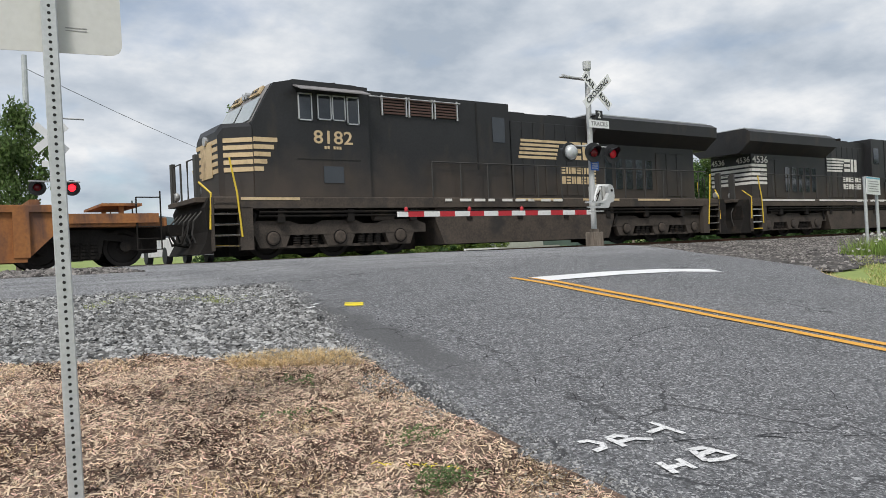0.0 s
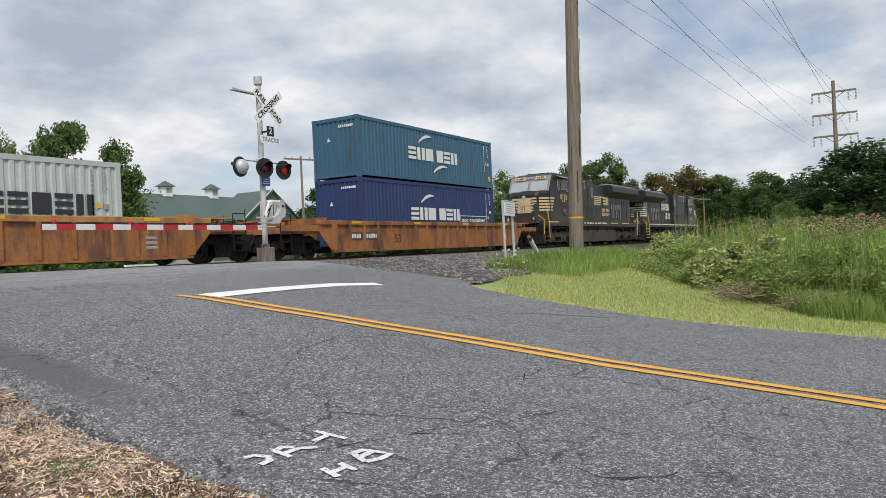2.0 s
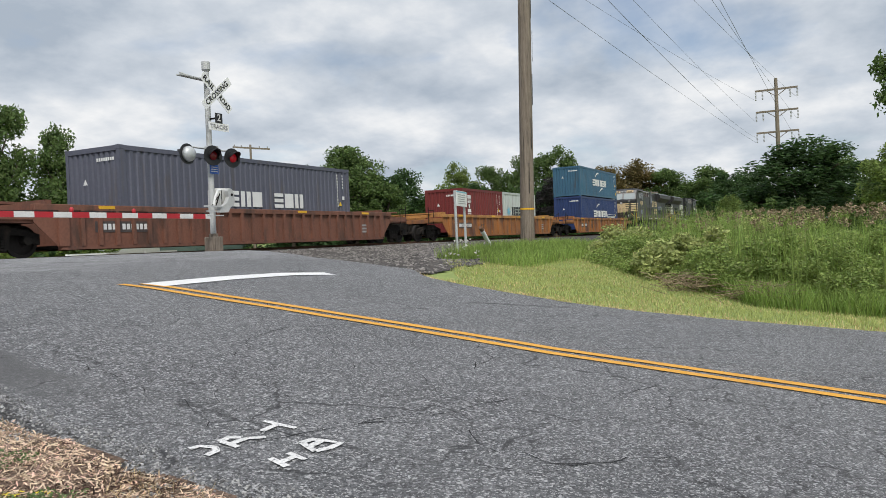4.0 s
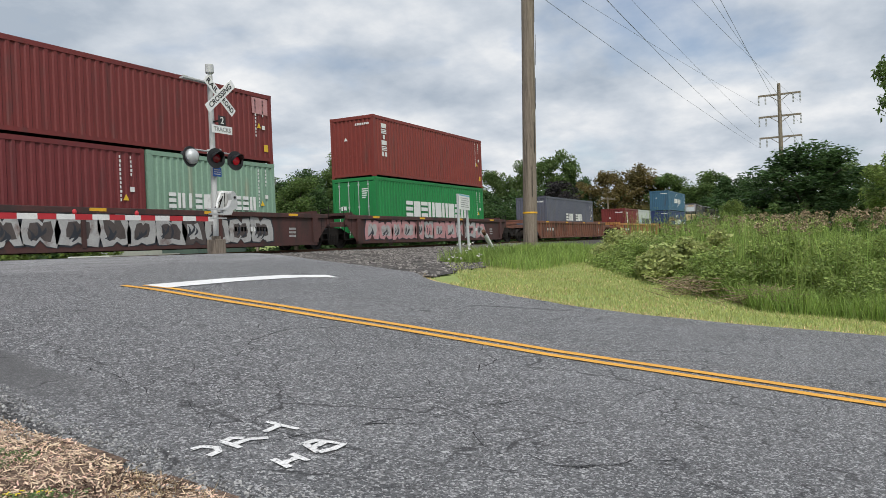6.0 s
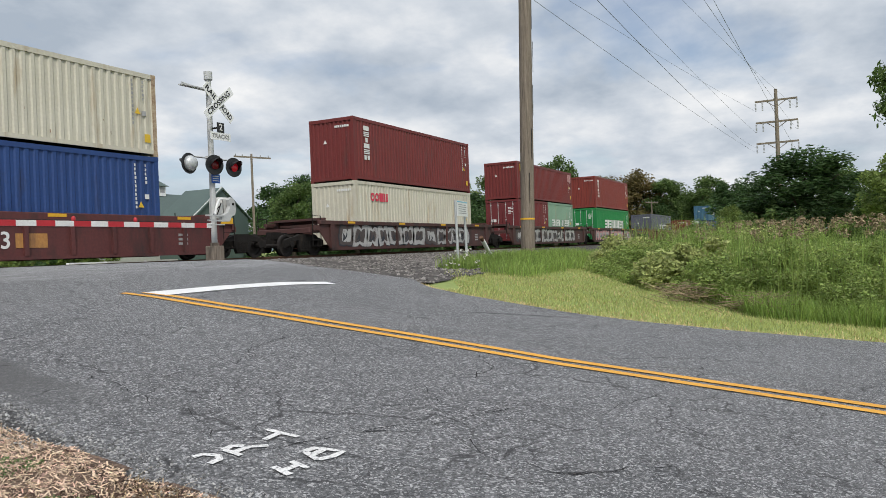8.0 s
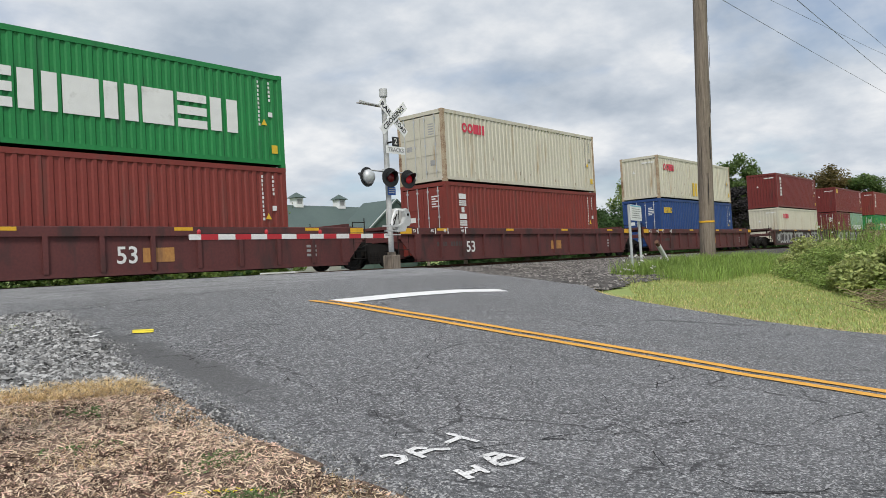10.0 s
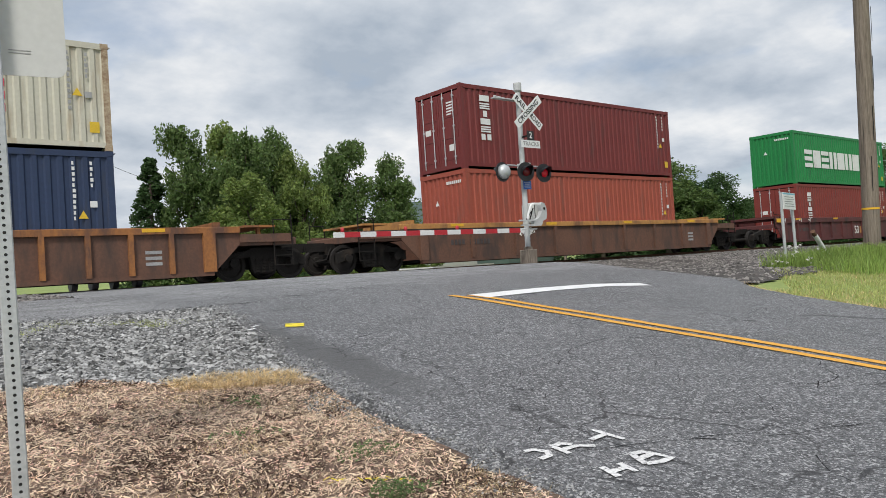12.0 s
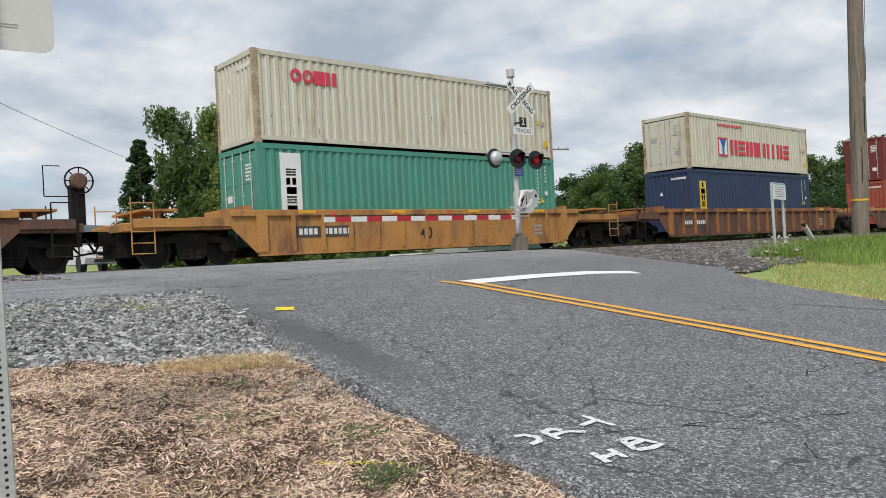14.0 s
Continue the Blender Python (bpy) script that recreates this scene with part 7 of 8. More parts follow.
def tree(x, y, top, half, kind, k):
    colour, label = TREE_KINDS[kind]
    key = (kind, k % 3)
    if key not in TREE_CACHE:
        tr, cr = tree_meshes(100 + len(TREE_CACHE), kind, 13000)
        tr.materials.append(M["bark"]); cr.materials.append(M[colour])
        TREE_CACHE[key] = (tr, cr)
    tr, cr = TREE_CACHE[key]
    z = 0.3
    h = top - z
    wide = half * 2 / 0.86
    s = thing("tree", label, "tree", "trees", pose(x, y, z, 0, 0, (k * 67) % 360))
    m = Matrix.Diagonal((wide, wide, h, 1))
    for nm, me in (("trunk", tr), ("crown", cr)):
        ob = part(nm, me, "bark", s)
        ob.matrix_local = m


for k, (x, y, top, half, kind) in enumerate(TREES):
    tree(x, y, top, half * (1.15 if kind != "spruce" else 3.4), kind, k)


def thicket(name, label, x0, y0, x1, y1, deep, h, n, colour, seed, leaf=0.4):
    """A band of undergrowth along a line, one mass of leaves."""
    rnd = random.Random(seed)
    clumps = []
    for i in range(n):
        q = rnd.random()
        hh = h * (0.6 + 0.5 * noise.noise((q * 9, seed, 0)) + 0.3 * rnd.random())
        clumps.append((x0 + (x1 - x0) * q + rnd.uniform(-deep, deep), y0 + (y1 - y0) * q + rnd.uniform(-deep, deep), rnd.uniform(0.2, max(0.4, hh)), rnd.uniform(0.5, 1.2) * h * 0.22))
    me = leaf_cloud(rnd, clumps, 120, leaf * 0.6)
    me.materials.append(M[colour])
    tagged(part(name, me, colour), label, "undergrowth", kind="stuff")


thicket("woodland", "dense green woodland edge beyond the tracks", 22, 60, 52, 68, 2.6, 8.5, 420, "leaf_mid", 201, 0.34)
# added dark band, standing in for the shade seen beneath the train
thicket("woodland", "low dark green leaf band added to darken the view under the train", 19, 37, 70, 42, 1.0, 1.1, 230, "leaf_dark", 208, 0.2)
thicket("woodland", "dense green woodland edge beyond the tracks", 20, 50, 46, 56, 2, 4.5, 160, "leaf_light", 202, 0.3)
thicket("woodland", "dark green distant woodland edge", 92, 76, 150, 84, 6, 10, 420, "leaf_dark", 203, 0.5)
thicket("woodland", "dark green distant woodland edge", 150, 90, 215, 40, 7, 14, 480, "leaf_dark", 204, 0.6)
thicket("woodland", "dark green distant woodland edge", 215, 45, 175, 8, 7, 12, 400, "leaf_dark", 205, 0.6)
thicket("woodland", "green woodland edge beyond the tracks", -40, 60, -6, 48, 5, 7, 200, "leaf_mid", 206, 0.4)
thicket("woodland", "green undergrowth at the foot of trees", 62, 8, 84, -8, 4, 3.5, 260, "leaf_mid", 207, 0.22)


def shrub(x, y, z, rx, ry, h, colour, label, seed, per=360, leaf=0.034):
    rnd = random.Random(seed)
    s = thing("shrub", label, "shrub", "roadside shrubs", pose(x, y, z))
    stems = Build()
    clumps = []
    for i in range(46):
        a, q = rnd.uniform(0, 6.28), math.sqrt(rnd.random())
        px, py = rx * q * math.cos(a), ry * q * math.sin(a)
        dome = math.sqrt(max(0.05, 1 - q * q))
        zz = h * dome * rnd.uniform(0.25, 1.0) * (0.85 + 0.35 * noise.noise((x + px, y + py, 3)))
        clumps.append((px, py, zz, rnd.uniform(0.16, 0.36)))
        if i % 2 == 0:
            stems.tube((px * 0.4, py * 0.4, -0.05), (px, py, zz + 0.05), 0.012, 0.004, 5, False)
    part("stem", stems, "bark", s)
    me = leaf_cloud(rnd, clumps, per, leaf * (1.0, 1.45, 0.85)[seed % 3])
    me.materials.append(M[colour])
    part("foliage", me, colour, s)
    return s


SHRUBS = [  # x, y, half length, half depth, top, colour
    (13.9, -4.6, 1.7, 1.5, 1.15, "leaf_mid"), (14.2, -2.4, 1.7, 1.5, 1.15, "leaf_light"), (14.3, -0.4, 1.6, 1.4, 1.12, "leaf_mid"),
    (14.7, 1.2, 1.6, 1.3, 1.05, "leaf_mid"), (16.0, 2.3, 1.6, 1.3, 1.05, "leaf_light"), (17.3, 3.2, 1.7, 1.3, 1.08, "leaf_mid"),
    (19.0, 4.0, 1.8, 1.4, 1.1, "leaf_mid"), (21.2, 4.7, 1.9, 1.4, 1.1, "leaf_light"), (23.8, 5.4, 2.0, 1.4, 1.08, "leaf_mid"),
    (26.6, 6.0, 2.0, 1.3, 1.0, "leaf_light"), (17.3, -1.6, 2.4, 2.2, 1.3, "leaf_mid"), (18.6, 0.9, 2.3, 2.0, 1.35, "leaf_light"),
    (21.2, 2.4, 2.5, 2.0, 1.4, "leaf_mid"), (24.6, 3.6, 2.6, 1.8, 1.35, "leaf_mid"), (29.5, 4.4, 3.0, 2.0, 1.35, "leaf_light"),
    (34.5, 4.6, 3.2, 2.2, 1.4, "leaf_mid"), (20.5, -3.5, 3.0, 2.6, 1.5, "leaf_light"), (26.0, 0.4, 3.2, 2.6, 1.55, "leaf_mid"), (33, 1.6, 3.6, 2.8, 1.75, "leaf_mid"),
]
for k, (x, y, rx, ry, h, colour) in enumerate(SHRUBS):
    shrub(x, y, ground_z(x, y), rx, ry, h - ground_z(x, y), {"leaf_mid": "leaf_shrub", "leaf_light": "leaf_shrub_pale"}[colour], "tangled green roadside shrub with small leaves" if colour == "leaf_mid" else "pale green roadside shrub with small leaves", 300 + k)


def blades(name, label, colour, spots, h, w, bend, seed, category="grass", kind="stuff"):
    """Tapering, bent grass blades rooted at the spots (x, y, z)."""
    g = np.random.default_rng(seed)
    p = np.array(spots)
    n = len(p)
    a = g.uniform(0, 2 * np.pi, n)
    hh = h * (0.5 + 0.8 * g.random(n))
    ww = w * (0.6 + 0.8 * g.random(n))
    dx, dy = np.cos(a), np.sin(a)
    side = np.stack([-dy, dx, np.zeros(n)], 1)
    lean = np.stack([dx, dy, np.zeros(n)], 1)
    bd = (bend * hh * g.random(n))[:, None]
    up = np.array([0, 0, 1.0])
    v = np.stack([p - side * ww[:, None] / 2, p + side * ww[:, None] / 2,
                  p + up * (hh * 0.55)[:, None] + lean * bd * 0.35 + side * ww[:, None] * 0.4, p + up * (hh * 0.55)[:, None] + lean * bd * 0.35 - side * ww[:, None] * 0.4,
                  p + up * hh[:, None] + lean * bd], 1).reshape(-1, 3)
    o = np.arange(n)[:, None] * 5
    f = [tuple(q) for q in (o + np.array([[0, 1, 2, 3]])).tolist()] + [tuple(q) for q in (o + np.array([[3, 2, 4]])).tolist()]
    me = bpy.data.meshes.new(name)
    me.from_pydata(v.tolist(), [], f)
    me.materials.append(M[colour])
    return tagged(part(name, me, colour), label, category, kind=kind)


def spots(n, fx, fy, seed, keep=lambda x, y: True, z=ground_z):
    g = random.Random(seed)
    out = []
    while len(out) < n:
        x, y = g.uniform(*fx), g.uniform(*fy)
        if keep(x, y):
            out.append((x, y, z(x, y) - 0.01))
    return out


def lawn_edge(x, y):
    return x > road_right(y) + 0.08 + 0.12 * noise.noise((y * 1.5, 0, 0)) and (y < 5.2 or x > 10.8 + (y - 5.2) * 1.6)


blades("lawn_grass", "short mown light green verge grass", "lawn", spots(48000, (8.8, 19.5), (-7, 7.2), 11, lambda x, y: lawn_edge(x, y) and x < 13.4 + max(0, y - 1) * 1.6), 0.06, 0.009, 0.9, 21)
blades("dry_grass", "dry straw-coloured stalks in the mown verge", "straw", spots(9000, (8.8, 19.5), (-7, 7.2), 111, lambda x, y: lawn_edge(x, y) and x < 13.4 + max(0, y - 1) * 1.6 and noise.noise((x * 0.7, y * 0.7, 2)) > -0.25), 0.05, 0.008, 2.2, 121)
blades("dry_grass", "pale dry grass along the asphalt edge", "straw", spots(3500, (8.8, 13), (-7, 6.5), 112, lambda x, y: -0.02 < x - road_right(y) < 0.25 + 0.15 * noise.noise((y, 0, 3))), 0.05, 0.007, 2.4, 122)
blades("tall_grass", "tall bright green grass round the pole and sign", "blade", spots(9000, (14.6, 26), (5.6, 9.2), 12, lambda x, y: y < 5.9 + 0.32 * (x - 12.5) and y > 4.6 + 0.17 * (x - 14) and noise.noise((x, y, 0)) > -0.45), 0.3, 0.012, 0.9, 22)
blades("tall_grass", "tall green grass at the foot of notice and pole", "blade", spots(6500, (14.6, 24.5), (6.3, 9.0), 113, lambda x, y: x > 15.2 and abs(y - 7.55 - 0.02 * (x - 15)) < 0.4 + 0.5 * noise.noise((x * 0.9, y, 4))), 0.36, 0.013, 0.9, 123)
blades("tall_grass", "tall green grass along the foot of shrubs", "blade", spots(15000, (11.8, 24), (-6, 6.5), 13, lambda x, y: -0.5 < (x - 12.6) - max(0, (y - 1)) * 1.9 < 0.9 and noise.noise((x * 0.8, y * 0.8, 5)) > -0.3), 0.36, 0.012, 0.9, 23)
blades("tall_grass", "tall grass stalks among the shrubs", "blade", spots(9000, (13, 30), (-6, 6.5), 14, lambda x, y: 13.2 + max(0, (y - 1)) * 2.2 < x < 24), 1.3, 0.013, 0.45, 24)


def seed_heads():
    rnd = random.Random(5)
    clumps = []
    for i in range(420):
        x, y = rnd.uniform(14, 27), rnd.uniform(-5, 5)
        if x < 14 + max(0, y - 1) * 2.2:
            continue
        clumps.append((x, y, 0.08 * max(0, x - 16) * 0.3 + rnd.uniform(0.85, 1.25), 0.09))
    me = leaf_cloud(rnd, clumps, 28, 0.03)
    me.materials.append(M["seed_head"])
    tagged(part("seed_heads", me, "seed_head"), "brownish dry seed heads above the shrubs", "seed heads", kind="stuff")
    clumps = [(15.4 + rnd.gauss(0, 0.3), 7.3 + rnd.gauss(0, 0.25), 0.35 + rnd.uniform(0.2, 0.6), 0.03) for i in range(24)]
    me = leaf_cloud(rnd, clumps, 8, 0.022)
    me.materials.append(M["flower"])
    tagged(part("wild_flowers", me, "flower"), "small white wild flowers by the notice posts", "wild flowers", kind="stuff")
    for k, (x, y) in enumerate(((12.9, 1.0), (13.4, 2.2), (12.6, -2.4))):
        b = Build()
        for i in range(130):
            a = rnd.uniform(0, 6.28)
            c = Vector((rnd.gauss(0, 0.3), rnd.gauss(0, 0.25), rnd.uniform(0.02, 0.3)))
            d = Vector((math.cos(a), math.sin(a), rnd.uniform(-0.4, 0.4))) * rnd.uniform(0.12, 0.35)
            b.tube(c - d, c + d, 0.006, 0.003, 4, False)
        tagged(part("brush_heap", b, "seed_head", m=pose(x, y, ground_z(x, y))), "heap of dry brown cut brush in grass", "brush heap", "dry brush", "stuff")


seed_heads()

# ---------------------------------------------------------------- gravel, ballast and mulch


def scatter(name, label, colour, tv, tf, places, sizes, seed, category, flat=1.0, tilt=0.5):
    """One mesh of many small solids: template tv, tf at places, each turned and scaled."""
    g = np.random.default_rng(seed)
    p, n = np.array(places), len(places)
    tv = np.array(tv, float)
    yaw, a, b = g.uniform(0, 2 * np.pi, n), g.normal(0, tilt, n), g.normal(0, tilt, n)
    s = sizes[0] + (sizes[1] - sizes[0]) * g.random((n, 1)) ** 1.6
    sc = s * (0.65 + 0.7 * g.random((n, 3))) * np.array([1, 1, flat])
    v = tv[None] * sc[:, None, :]
    ca, sa, cb, sb = np.cos(a)[:, None], np.sin(a)[:, None], np.cos(b)[:, None], np.sin(b)[:, None]
    x, y, z = v[..., 0], v[..., 1], v[..., 2]
    y, z = y * ca - z * sa, y * sa + z * ca
    x, z = x * cb + z * sb, -x * sb + z * cb
    c, d = np.cos(yaw)[:, None], np.sin(yaw)[:, None]
    x, y = x * c - y * d, x * d + y * c
    v = np.stack([x, y, z], -1) + p[:, None, :]
    k = len(tv)
    off = (np.arange(n) * k).tolist()
    f = [tuple(i + o for i in q) for o in off for q in tf]
    me = bpy.data.meshes.new(name)
    me.from_pydata(v.reshape(-1, 3).tolist(), [], f)
    me.materials.append(M[colour])
    return tagged(part(name, me, colour), label, category, kind="stuff")


STONE_V = [(0, 0, 1), (0.9, 0.1, 0.35), (0.2, 0.95, 0.3), (-0.85, 0.4, 0.4), (-0.5, -0.8, 0.35), (0.55, -0.75, 0.3), (0.6, 0.5, -0.6), (-0.4, 0.7, -0.6), (-0.8, -0.3, -0.6), (0.1, -0.9, -0.6), (0.8, -0.3, -0.6)]
STONE_F = [(0, 1, 2), (0, 2, 3), (0, 3, 4), (0, 4, 5), (0, 5, 1), (1, 6, 2), (2, 6, 7), (2, 7, 3), (3, 7, 8), (3, 8, 4), (4, 8, 9), (4, 9, 5), (5, 9, 10), (5, 10, 1), (1, 10, 6), (6, 10, 9, 8, 7)]
PEBBLE_V = [(0.05, 0.1, 0.9), (1.0, 0.15, 0.1), (0.1, 0.85, 0.25), (-0.95, 0.3, 0.05), (-0.35, -0.9, 0.3), (0.55, -0.7, -0.1), (0, 0, -0.8)]
PEBBLE_F = [(0, 1, 2), (0, 2, 3), (0, 3, 4), (0, 4, 5), (0, 5, 1), (6, 2, 1), (6, 3, 2), (6, 4, 3), (6, 5, 4), (6, 1, 5)]
CHIP_V = [(-1, -0.10, 0), (0.7, -0.2, 0.02), (1.05, 0.05, 0.02), (-0.8, 0.2, 0), (-0.9, -0.05, 0.09), (0.6, -0.12, 0.12), (0.85, 0.03, 0.11), (-0.7, 0.12, 0.09)]
CHIP_F = [(0, 3, 2, 1), (4, 5, 6, 7), (0, 1, 5, 4), (1, 2, 6, 5), (2, 3, 7, 6), (3, 0, 4, 7)]


def mulch_top(x):
    """Where the mulch ends and the gravel begins."""
    return float(np.interp(x, [-4, 0.4, 1.0, 1.6, 1.95, 2.4], [5.6, 5.3, 5.05, 4.75, 4.5, 4.2])) + 0.2 * noise.noise((x * 2.1, 1, 0)) + 0.08 * noise.noise((x * 9, 1, 0))


def sheet_region(name, label, colour, fx, fy, keep, up, category):
    b = Build()
    step = 0.1
    idx = {}
    nx, ny = int((fx[1] - fx[0]) / step), int((fy[1] - fy[0]) / step)

    def vert(i, j):
        if (i, j) not in idx:
            x, y = fx[0] + i * step, fy[0] + j * step
            idx[(i, j)] = len(b.v)
            b.v.append((x, y, ground_z(x, y) + up + 0.03 * noise.noise((x * 2, y * 2, 6)) + 0.012 * noise.noise((x * 7, y * 7, 2))))
        return idx[(i, j)]
    for i in range(nx):
        for j in range(ny):
            x, y = fx[0] + (i + 0.5) * step, fy[0] + (j + 0.5) * step
            if keep(x, y):
                b.f.append((vert(i, j), vert(i + 1, j), vert(i + 1, j + 1), vert(i, j + 1)))
    return tagged(part(name, b, colour, smooth=True), label, category, kind="structure")


def in_mulch(x, y):
    return x < road_left(y) - 0.02 and y < mulch_top(x)


def in_gravel(x, y):
    return x < road_left(y) + 0.02 and mulch_top(x) - 0.05 < y < 8.5


def surf(up):
    return lambda x, y: ground_z(x, y) + up + 0.03 * noise.noise((x * 2, y * 2, 6)) + 0.012 * noise.noise((x * 7, y * 7, 2))


sheet_region("mulch_bed", "brown wood chip mulch bed beside the road", "mulch_bed", (-4, 2.6), (-2, 5.8), in_mulch, 0.035, "mulch")
sheet_region("gravel_bed", "grey crushed stone patch beside the road", "gravel_bed", (-6, 3.4), (4, 8.5), in_gravel, 0.03, "gravel")
near_mulch = lambda x, y: in_mulch(x, y - 0.12 * abs(noise.noise((x * 8, y * 8, 0)))) and x > -1.2 + (2 - y) * 0.2
scatter("wood_chips", "reddish brown shredded wood chips", "chip", CHIP_V, CHIP_F, spots(84000, (-1.3, 2.4), (1.6, 5.5), 31, near_mulch, surf(0.045)), (0.003, 0.023), 41, "wood chips", 1.2, 0.42)
scatter("wood_chips", "dark brown wood chips in patches", "chip_dark", CHIP_V, CHIP_F, spots(11000, (-1.3, 2.4), (1.6, 5.5), 39, lambda x, y: near_mulch(x, y) and noise.noise((x * 2.3, y * 2.3, 5)) + 0.5 * noise.noise((x * 7, y * 7, 1)) > 0.15, surf(0.052)), (0.004, 0.026), 50, "wood chips", 1.2, 0.5)
scatter("wood_chips", "pale dry splintered wood chips", "chip_pale", CHIP_V, CHIP_F, spots(40000, (-1.3, 2.4), (1.6, 5.5), 32, near_mulch, surf(0.05)), (0.004, 0.024), 42, "wood chips", 1.0, 0.42)
scatter("gravel_stones", "angular grey crushed stones", "stone", PEBBLE_V, PEBBLE_F, spots(52000, (-1.2, 3.4), (4.2, 8.5), 33, in_gravel, surf(0.034)), (0.007, 0.034), 43, "gravel", 0.6, 0.5)
scatter("gravel_stones", "small pale stones along the road edge", "stone", STONE_V, STONE_F, spots(9000, (1.9, 3.6), (1.6, 8.4), 34, lambda x, y: -0.3 < x - road_left(y) < 0.14 + 0.2 * noise.noise((y * 2, 0, 0)) + 0.2 * abs(noise.noise((x * 40, y * 40, 0))), lambda x, y: road_z(y) - 0.012), (0.002, 0.0085), 44, "gravel", 0.8, 0.5)
scatter("gravel_stones", "flat grey stones where the mulch meets the road", "stone", STONE_V, STONE_F, spots(420, (1.9, 3.5), (1.8, 8.0), 38, lambda x, y: -0.26 < x - road_left(y) < 0.0, surf(0.02)), (0.012, 0.032), 48, "gravel", 0.4, 0.3)


def ballast_z(x, y):
    return float(np.interp(y, [15.6, 17.0, 18.3, 19.0, 19.3], [0.38, 0.62, 0.80, 0.83, 0.83]))


scatter("ballast_stones", "crushed stone ballast along the near rail", "ballast_stone", STONE_V, STONE_F,
        spots(16000, (15.4, 48), (15.8, 19.2), 35, lambda x, y: True, ballast_z), (0.02, 0.055), 45, "ballast", 0.8, 0.6)


def yard_keep(x, y):
    return x > road_right(y) - 0.05 and y > 5.9 + 0.16 * max(0, x - 11) + 0.2 * noise.noise((x, y, 0)) and y < 16.5


scatter("gravel_stones", "loose stones between the side road and the rails", "ballast_stone", STONE_V, STONE_F, spots(9000, (-6, 2.7), (11.0, 18.8), 37, lambda x, y: x < road_left(y) - 0.05, lambda x, y: max(ground_z(x, y) + 0.03, ballast_z(x, y)) + 0.01), (0.02, 0.05), 49, "gravel", 0.8, 0.6)
sheet_region("gravel_verge", "dark gravel strip between side road and ballast", "ballast_bed", (-14, 2.9), (10.7, 16.6), lambda x, y: x < road_left(y) + 0.05, 0.03, "gravel")
sheet_region("gravel_verge", "dark gravel and dirt strip between road and ballast", "ballast_bed", (10.2, 48), (5.6, 16.6), yard_keep, 0.03, "gravel")
scatter("gravel_stones", "loose dark stones on the strip by the tracks", "ballast_stone", STONE_V, STONE_F, spots(15000, (10.6, 34), (6, 16), 36, yard_keep, surf(0.03)), (0.015, 0.05), 46, "gravel", 0.8, 0.6)

# dry grass, weeds and sprayed specks in the mulch
blades("dry_grass", "straw-coloured dry grass tuft at the mulch edge", "straw", [(x, y, z + 0.03) for x, y, z in spots(4200, (1.55, 2.5), (3.9, 4.75), 15, lambda x, y: abs(y - (4.55 - 0.42 * (x - 1.9))) < 0.2 and x < road_left(y) - 0.08)], 0.055, 0.0028, 2.6, 25)
blades("dry_grass", "straw-coloured dry grass among wood chips", "straw", [(x, y, z + 0.03) for x, y, z in spots(2600, (0.2, 2.25), (2.2, 5.2), 16, lambda x, y: in_mulch(x, y) and (noise.noise((x * 1.7, y * 1.7, 9)) > 0.12 or y > mulch_top(x) - 0.2))], 0.04, 0.0025, 2.8, 26)
blades("dry_grass", "matted dry grass at the road edge", "seed_head", [(x, y, z + 0.03) for x, y, z in spots(1300, (1.6, 2.3), (2.0, 4.1), 19, lambda x, y: 0.05 < road_left(y) - x < 0.5)], 0.045, 0.0028, 2.8, 29)
blades("weeds", "low green weeds growing through gravel", "lawn", [(x, y, z + 0.02) for x, y, z in spots(2500, (1.1, 2.9), (6.9, 8.1), 17, lambda x, y: noise.noise((x * 1.6, y * 1.6, 3)) > -0.05)], 0.035, 0.004, 1.2, 27)


def weed_patch(x, y, r, n, seed):
    rnd = random.Random(seed)
    z = ground_z(x, y) + 0.06
    clumps = [(x + rnd.gauss(0, r), y + rnd.gauss(0, r * 0.7), z + rnd.uniform(0, 0.05), 0.035) for i in range(n)]
    me = leaf_cloud(rnd, clumps, 22, 0.007)
    me.materials.append(M["weed"])
    tagged(part("weed", me, "weed"), "small green leafy weed in wood chips", "weed", "weeds in the mulch", "stuff")


for k, (x, y, r, n) in enumerate(((1.79, 2.85, 0.045, 16), (1.63, 2.42, 0.06, 34), (1.75, 3.9, 0.07, 9), (1.45, 3.35, 0.05, 6))):
    weed_patch(x, y, r, n, 400 + k)


def sprayed_specks():
    rnd = random.Random(9)
    b = []
    for i in range(26):
        t = rnd.random()
        x, y = 1.50 + 0.24 * t + rnd.gauss(0, 0.012), 2.75 - 0.28 * t + rnd.gauss(0, 0.02)
        b.append((x, y, surf(0.062)(x, y)))
    scatter("painted_chips", "wood chips sprayed bright yellow", "spray_yellow", CHIP_V, CHIP_F, b, (0.008, 0.02), 47, "painted chips", 1.0, 0.2)


sprayed_specks()

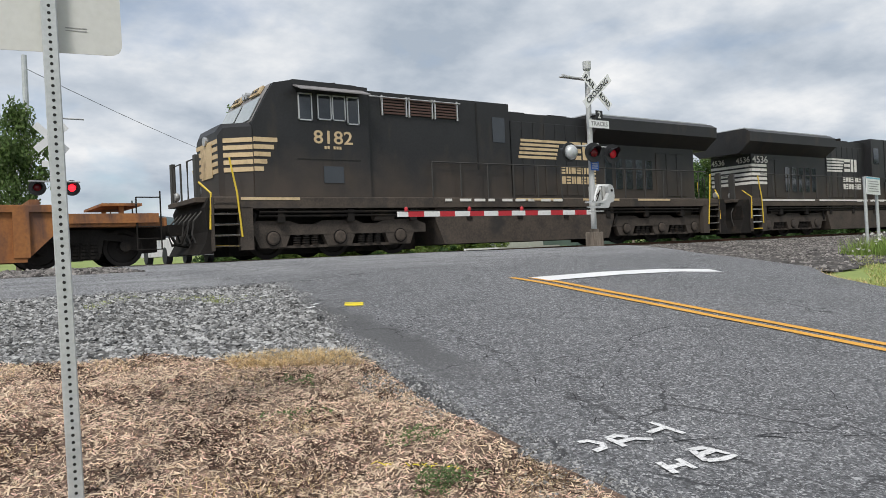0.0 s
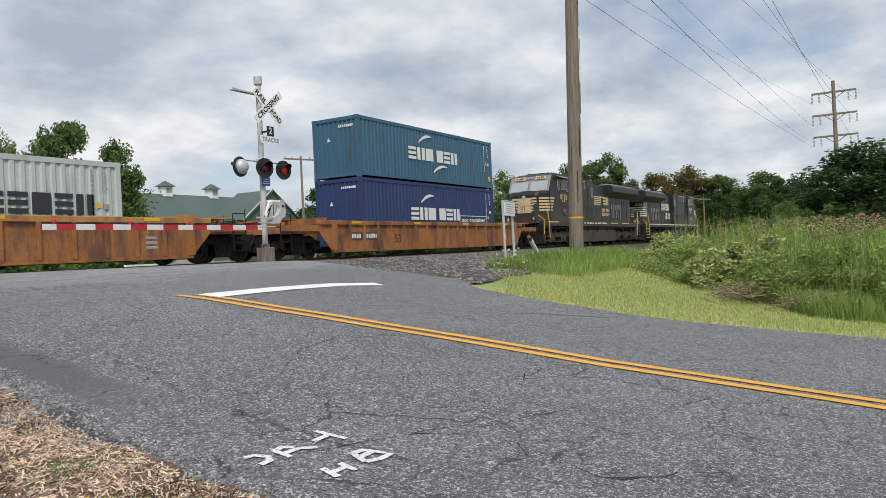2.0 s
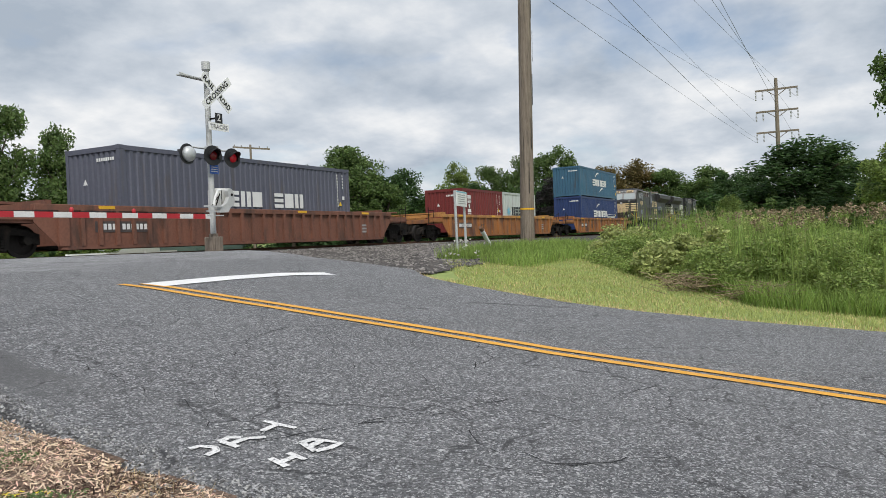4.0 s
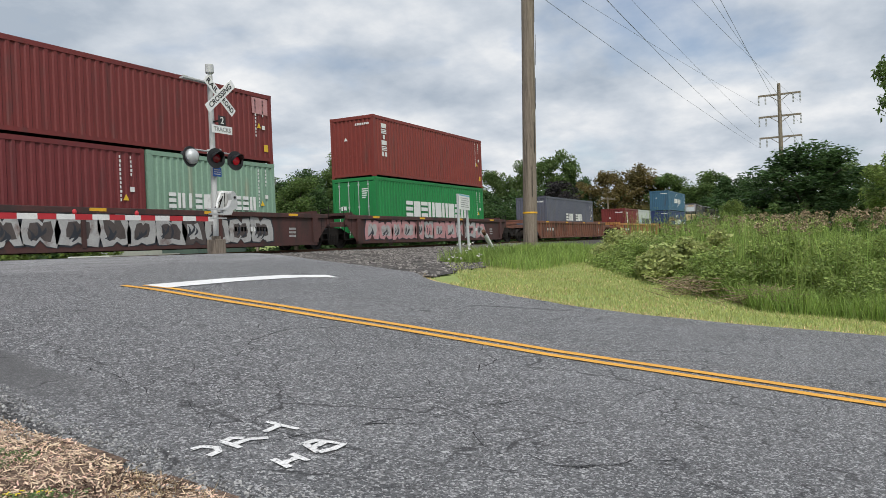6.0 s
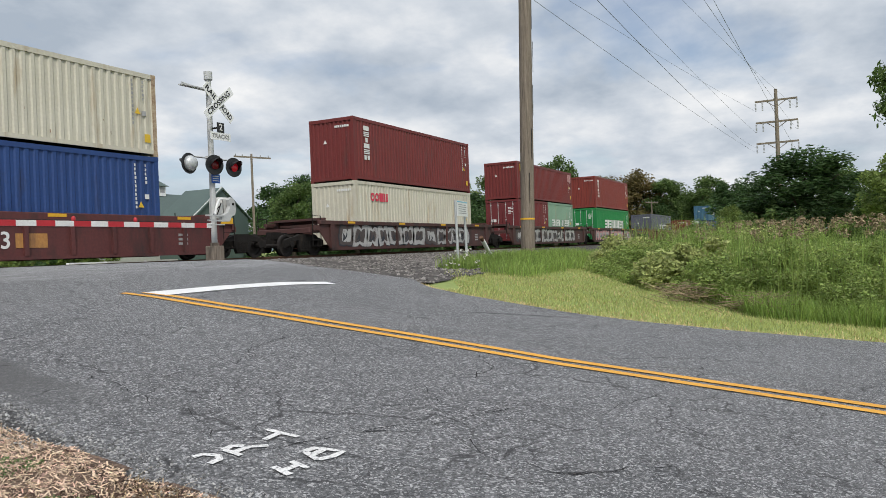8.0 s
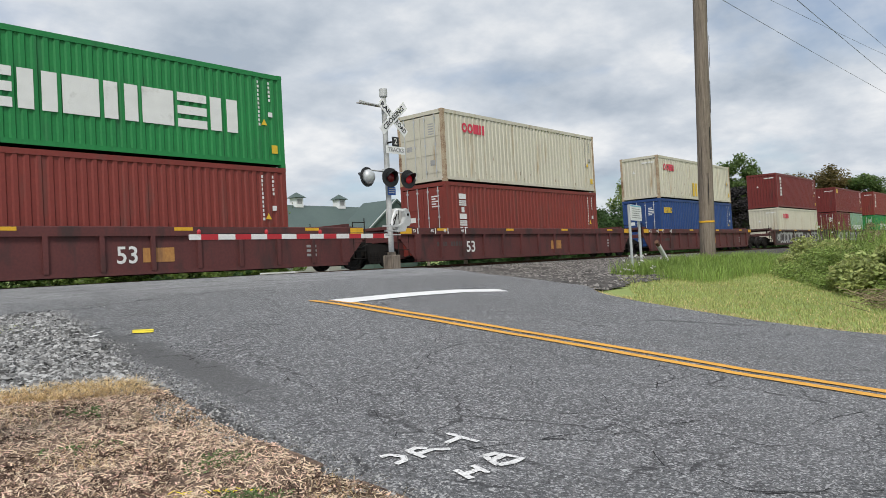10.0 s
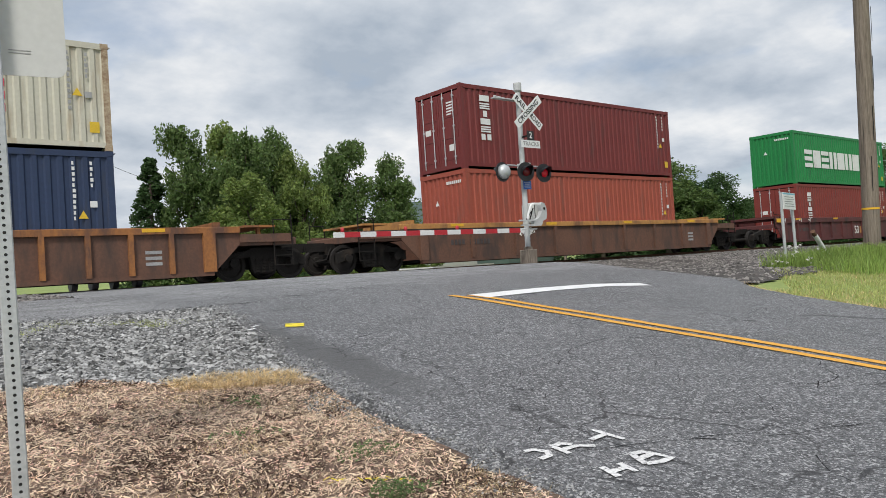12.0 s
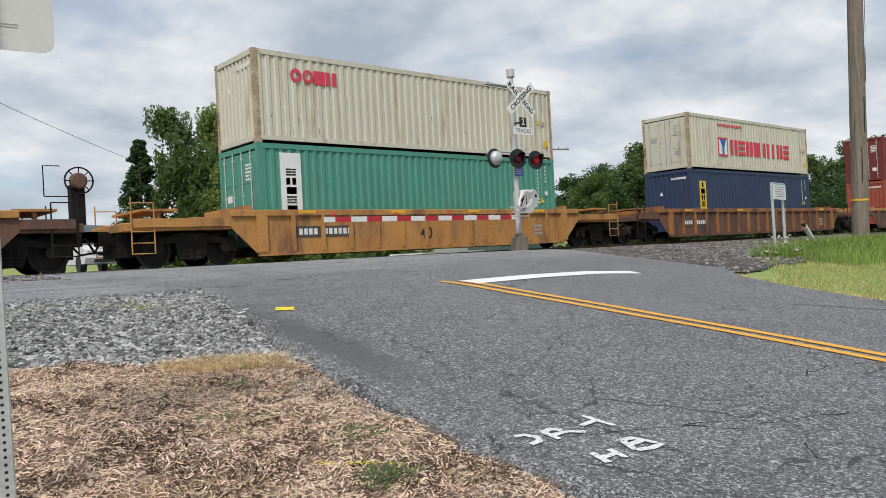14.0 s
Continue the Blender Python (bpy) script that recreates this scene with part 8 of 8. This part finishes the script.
# road wear: cracks
for pts, w in (([(3.15, 2.78), (3.25, 2.44), (3.24, 2.14), (3.5, 1.89), (3.43, 1.53), (3.28, 1.12), (3.48, 0.86), (3.36, 0.3), (3.5, -0.6)], 0.007),
               ([(3.3, 6.3), (3.05, 5.02), (3.16, 4.48), (3.09, 3.76), (2.9, 3.2), (3.1, 2.75)], 0.007), ([(3.2, 5.6), (3.5, 4.6), (3.35, 3.9), (3.6, 3.2), (3.3, 2.5)], 0.005),
               ([(3.6, 1.9), (4.2, 1.7), (4.6, 1.2), (5.2, 1.0)], 0.004), ([(2.6, 8.6), (3.3, 8.3), (4.2, 8.5), (5.5, 8.9)], 0.012), ([(3.0, 3.1), (2.75, 2.7), (2.9, 2.3)], 0.005),
               ([(6.6, 5.0), (7.4, 4.2), (8.1, 4.1), (8.6, 3.4)], 0.006), ([(6.4, 2.5), (7.2, 2.2), (7.9, 1.3)], 0.005), ([(2.55, 8.1), (2.3, 8.9), (2.6, 10.2)], 0.012)):
    tagged(part("crack", crack(pts, w), "crack"), "thin dark crack in worn asphalt", "crack", "asphalt cracks", "structure")


def wandering_cracks():
    """Branching cracks along the worn wheel path."""
    rnd = random.Random(77)
    for k in range(12):
        x, y = rnd.uniform(2.7, 5.2), rnd.uniform(0.6, 6.0)
        a = rnd.uniform(-0.5, 0.5) + (math.pi / 2 if k % 3 else 0)
        pts = [(x, y)]
        for i in range(rnd.randint(4, 8)):
            a += rnd.uniform(-0.7, 0.7)
            x, y = x + 0.28 * math.cos(a), y + 0.28 * math.sin(a)
            pts.append((max(x, 2.6), y))
        tagged(part("crack", crack(pts, rnd.uniform(0.003, 0.006)), "crack"), "thin dark crack in worn asphalt", "crack", "asphalt cracks", "structure")


wandering_cracks()


# ---------------------------------------------------------------- motion


def motions():
    """The whole train rolls towards +x at one speed."""
    for ob in MOVERS:
        m0 = ob.matrix_basis.copy()
        walk(ob, [(t, Matrix.Translation((SPEED * t, 0, 0)) @ m0) for t in (0.0, 2.0, 4.0, 6.0, 8.0, 10.0, 12.0, 14.0)])


motions()
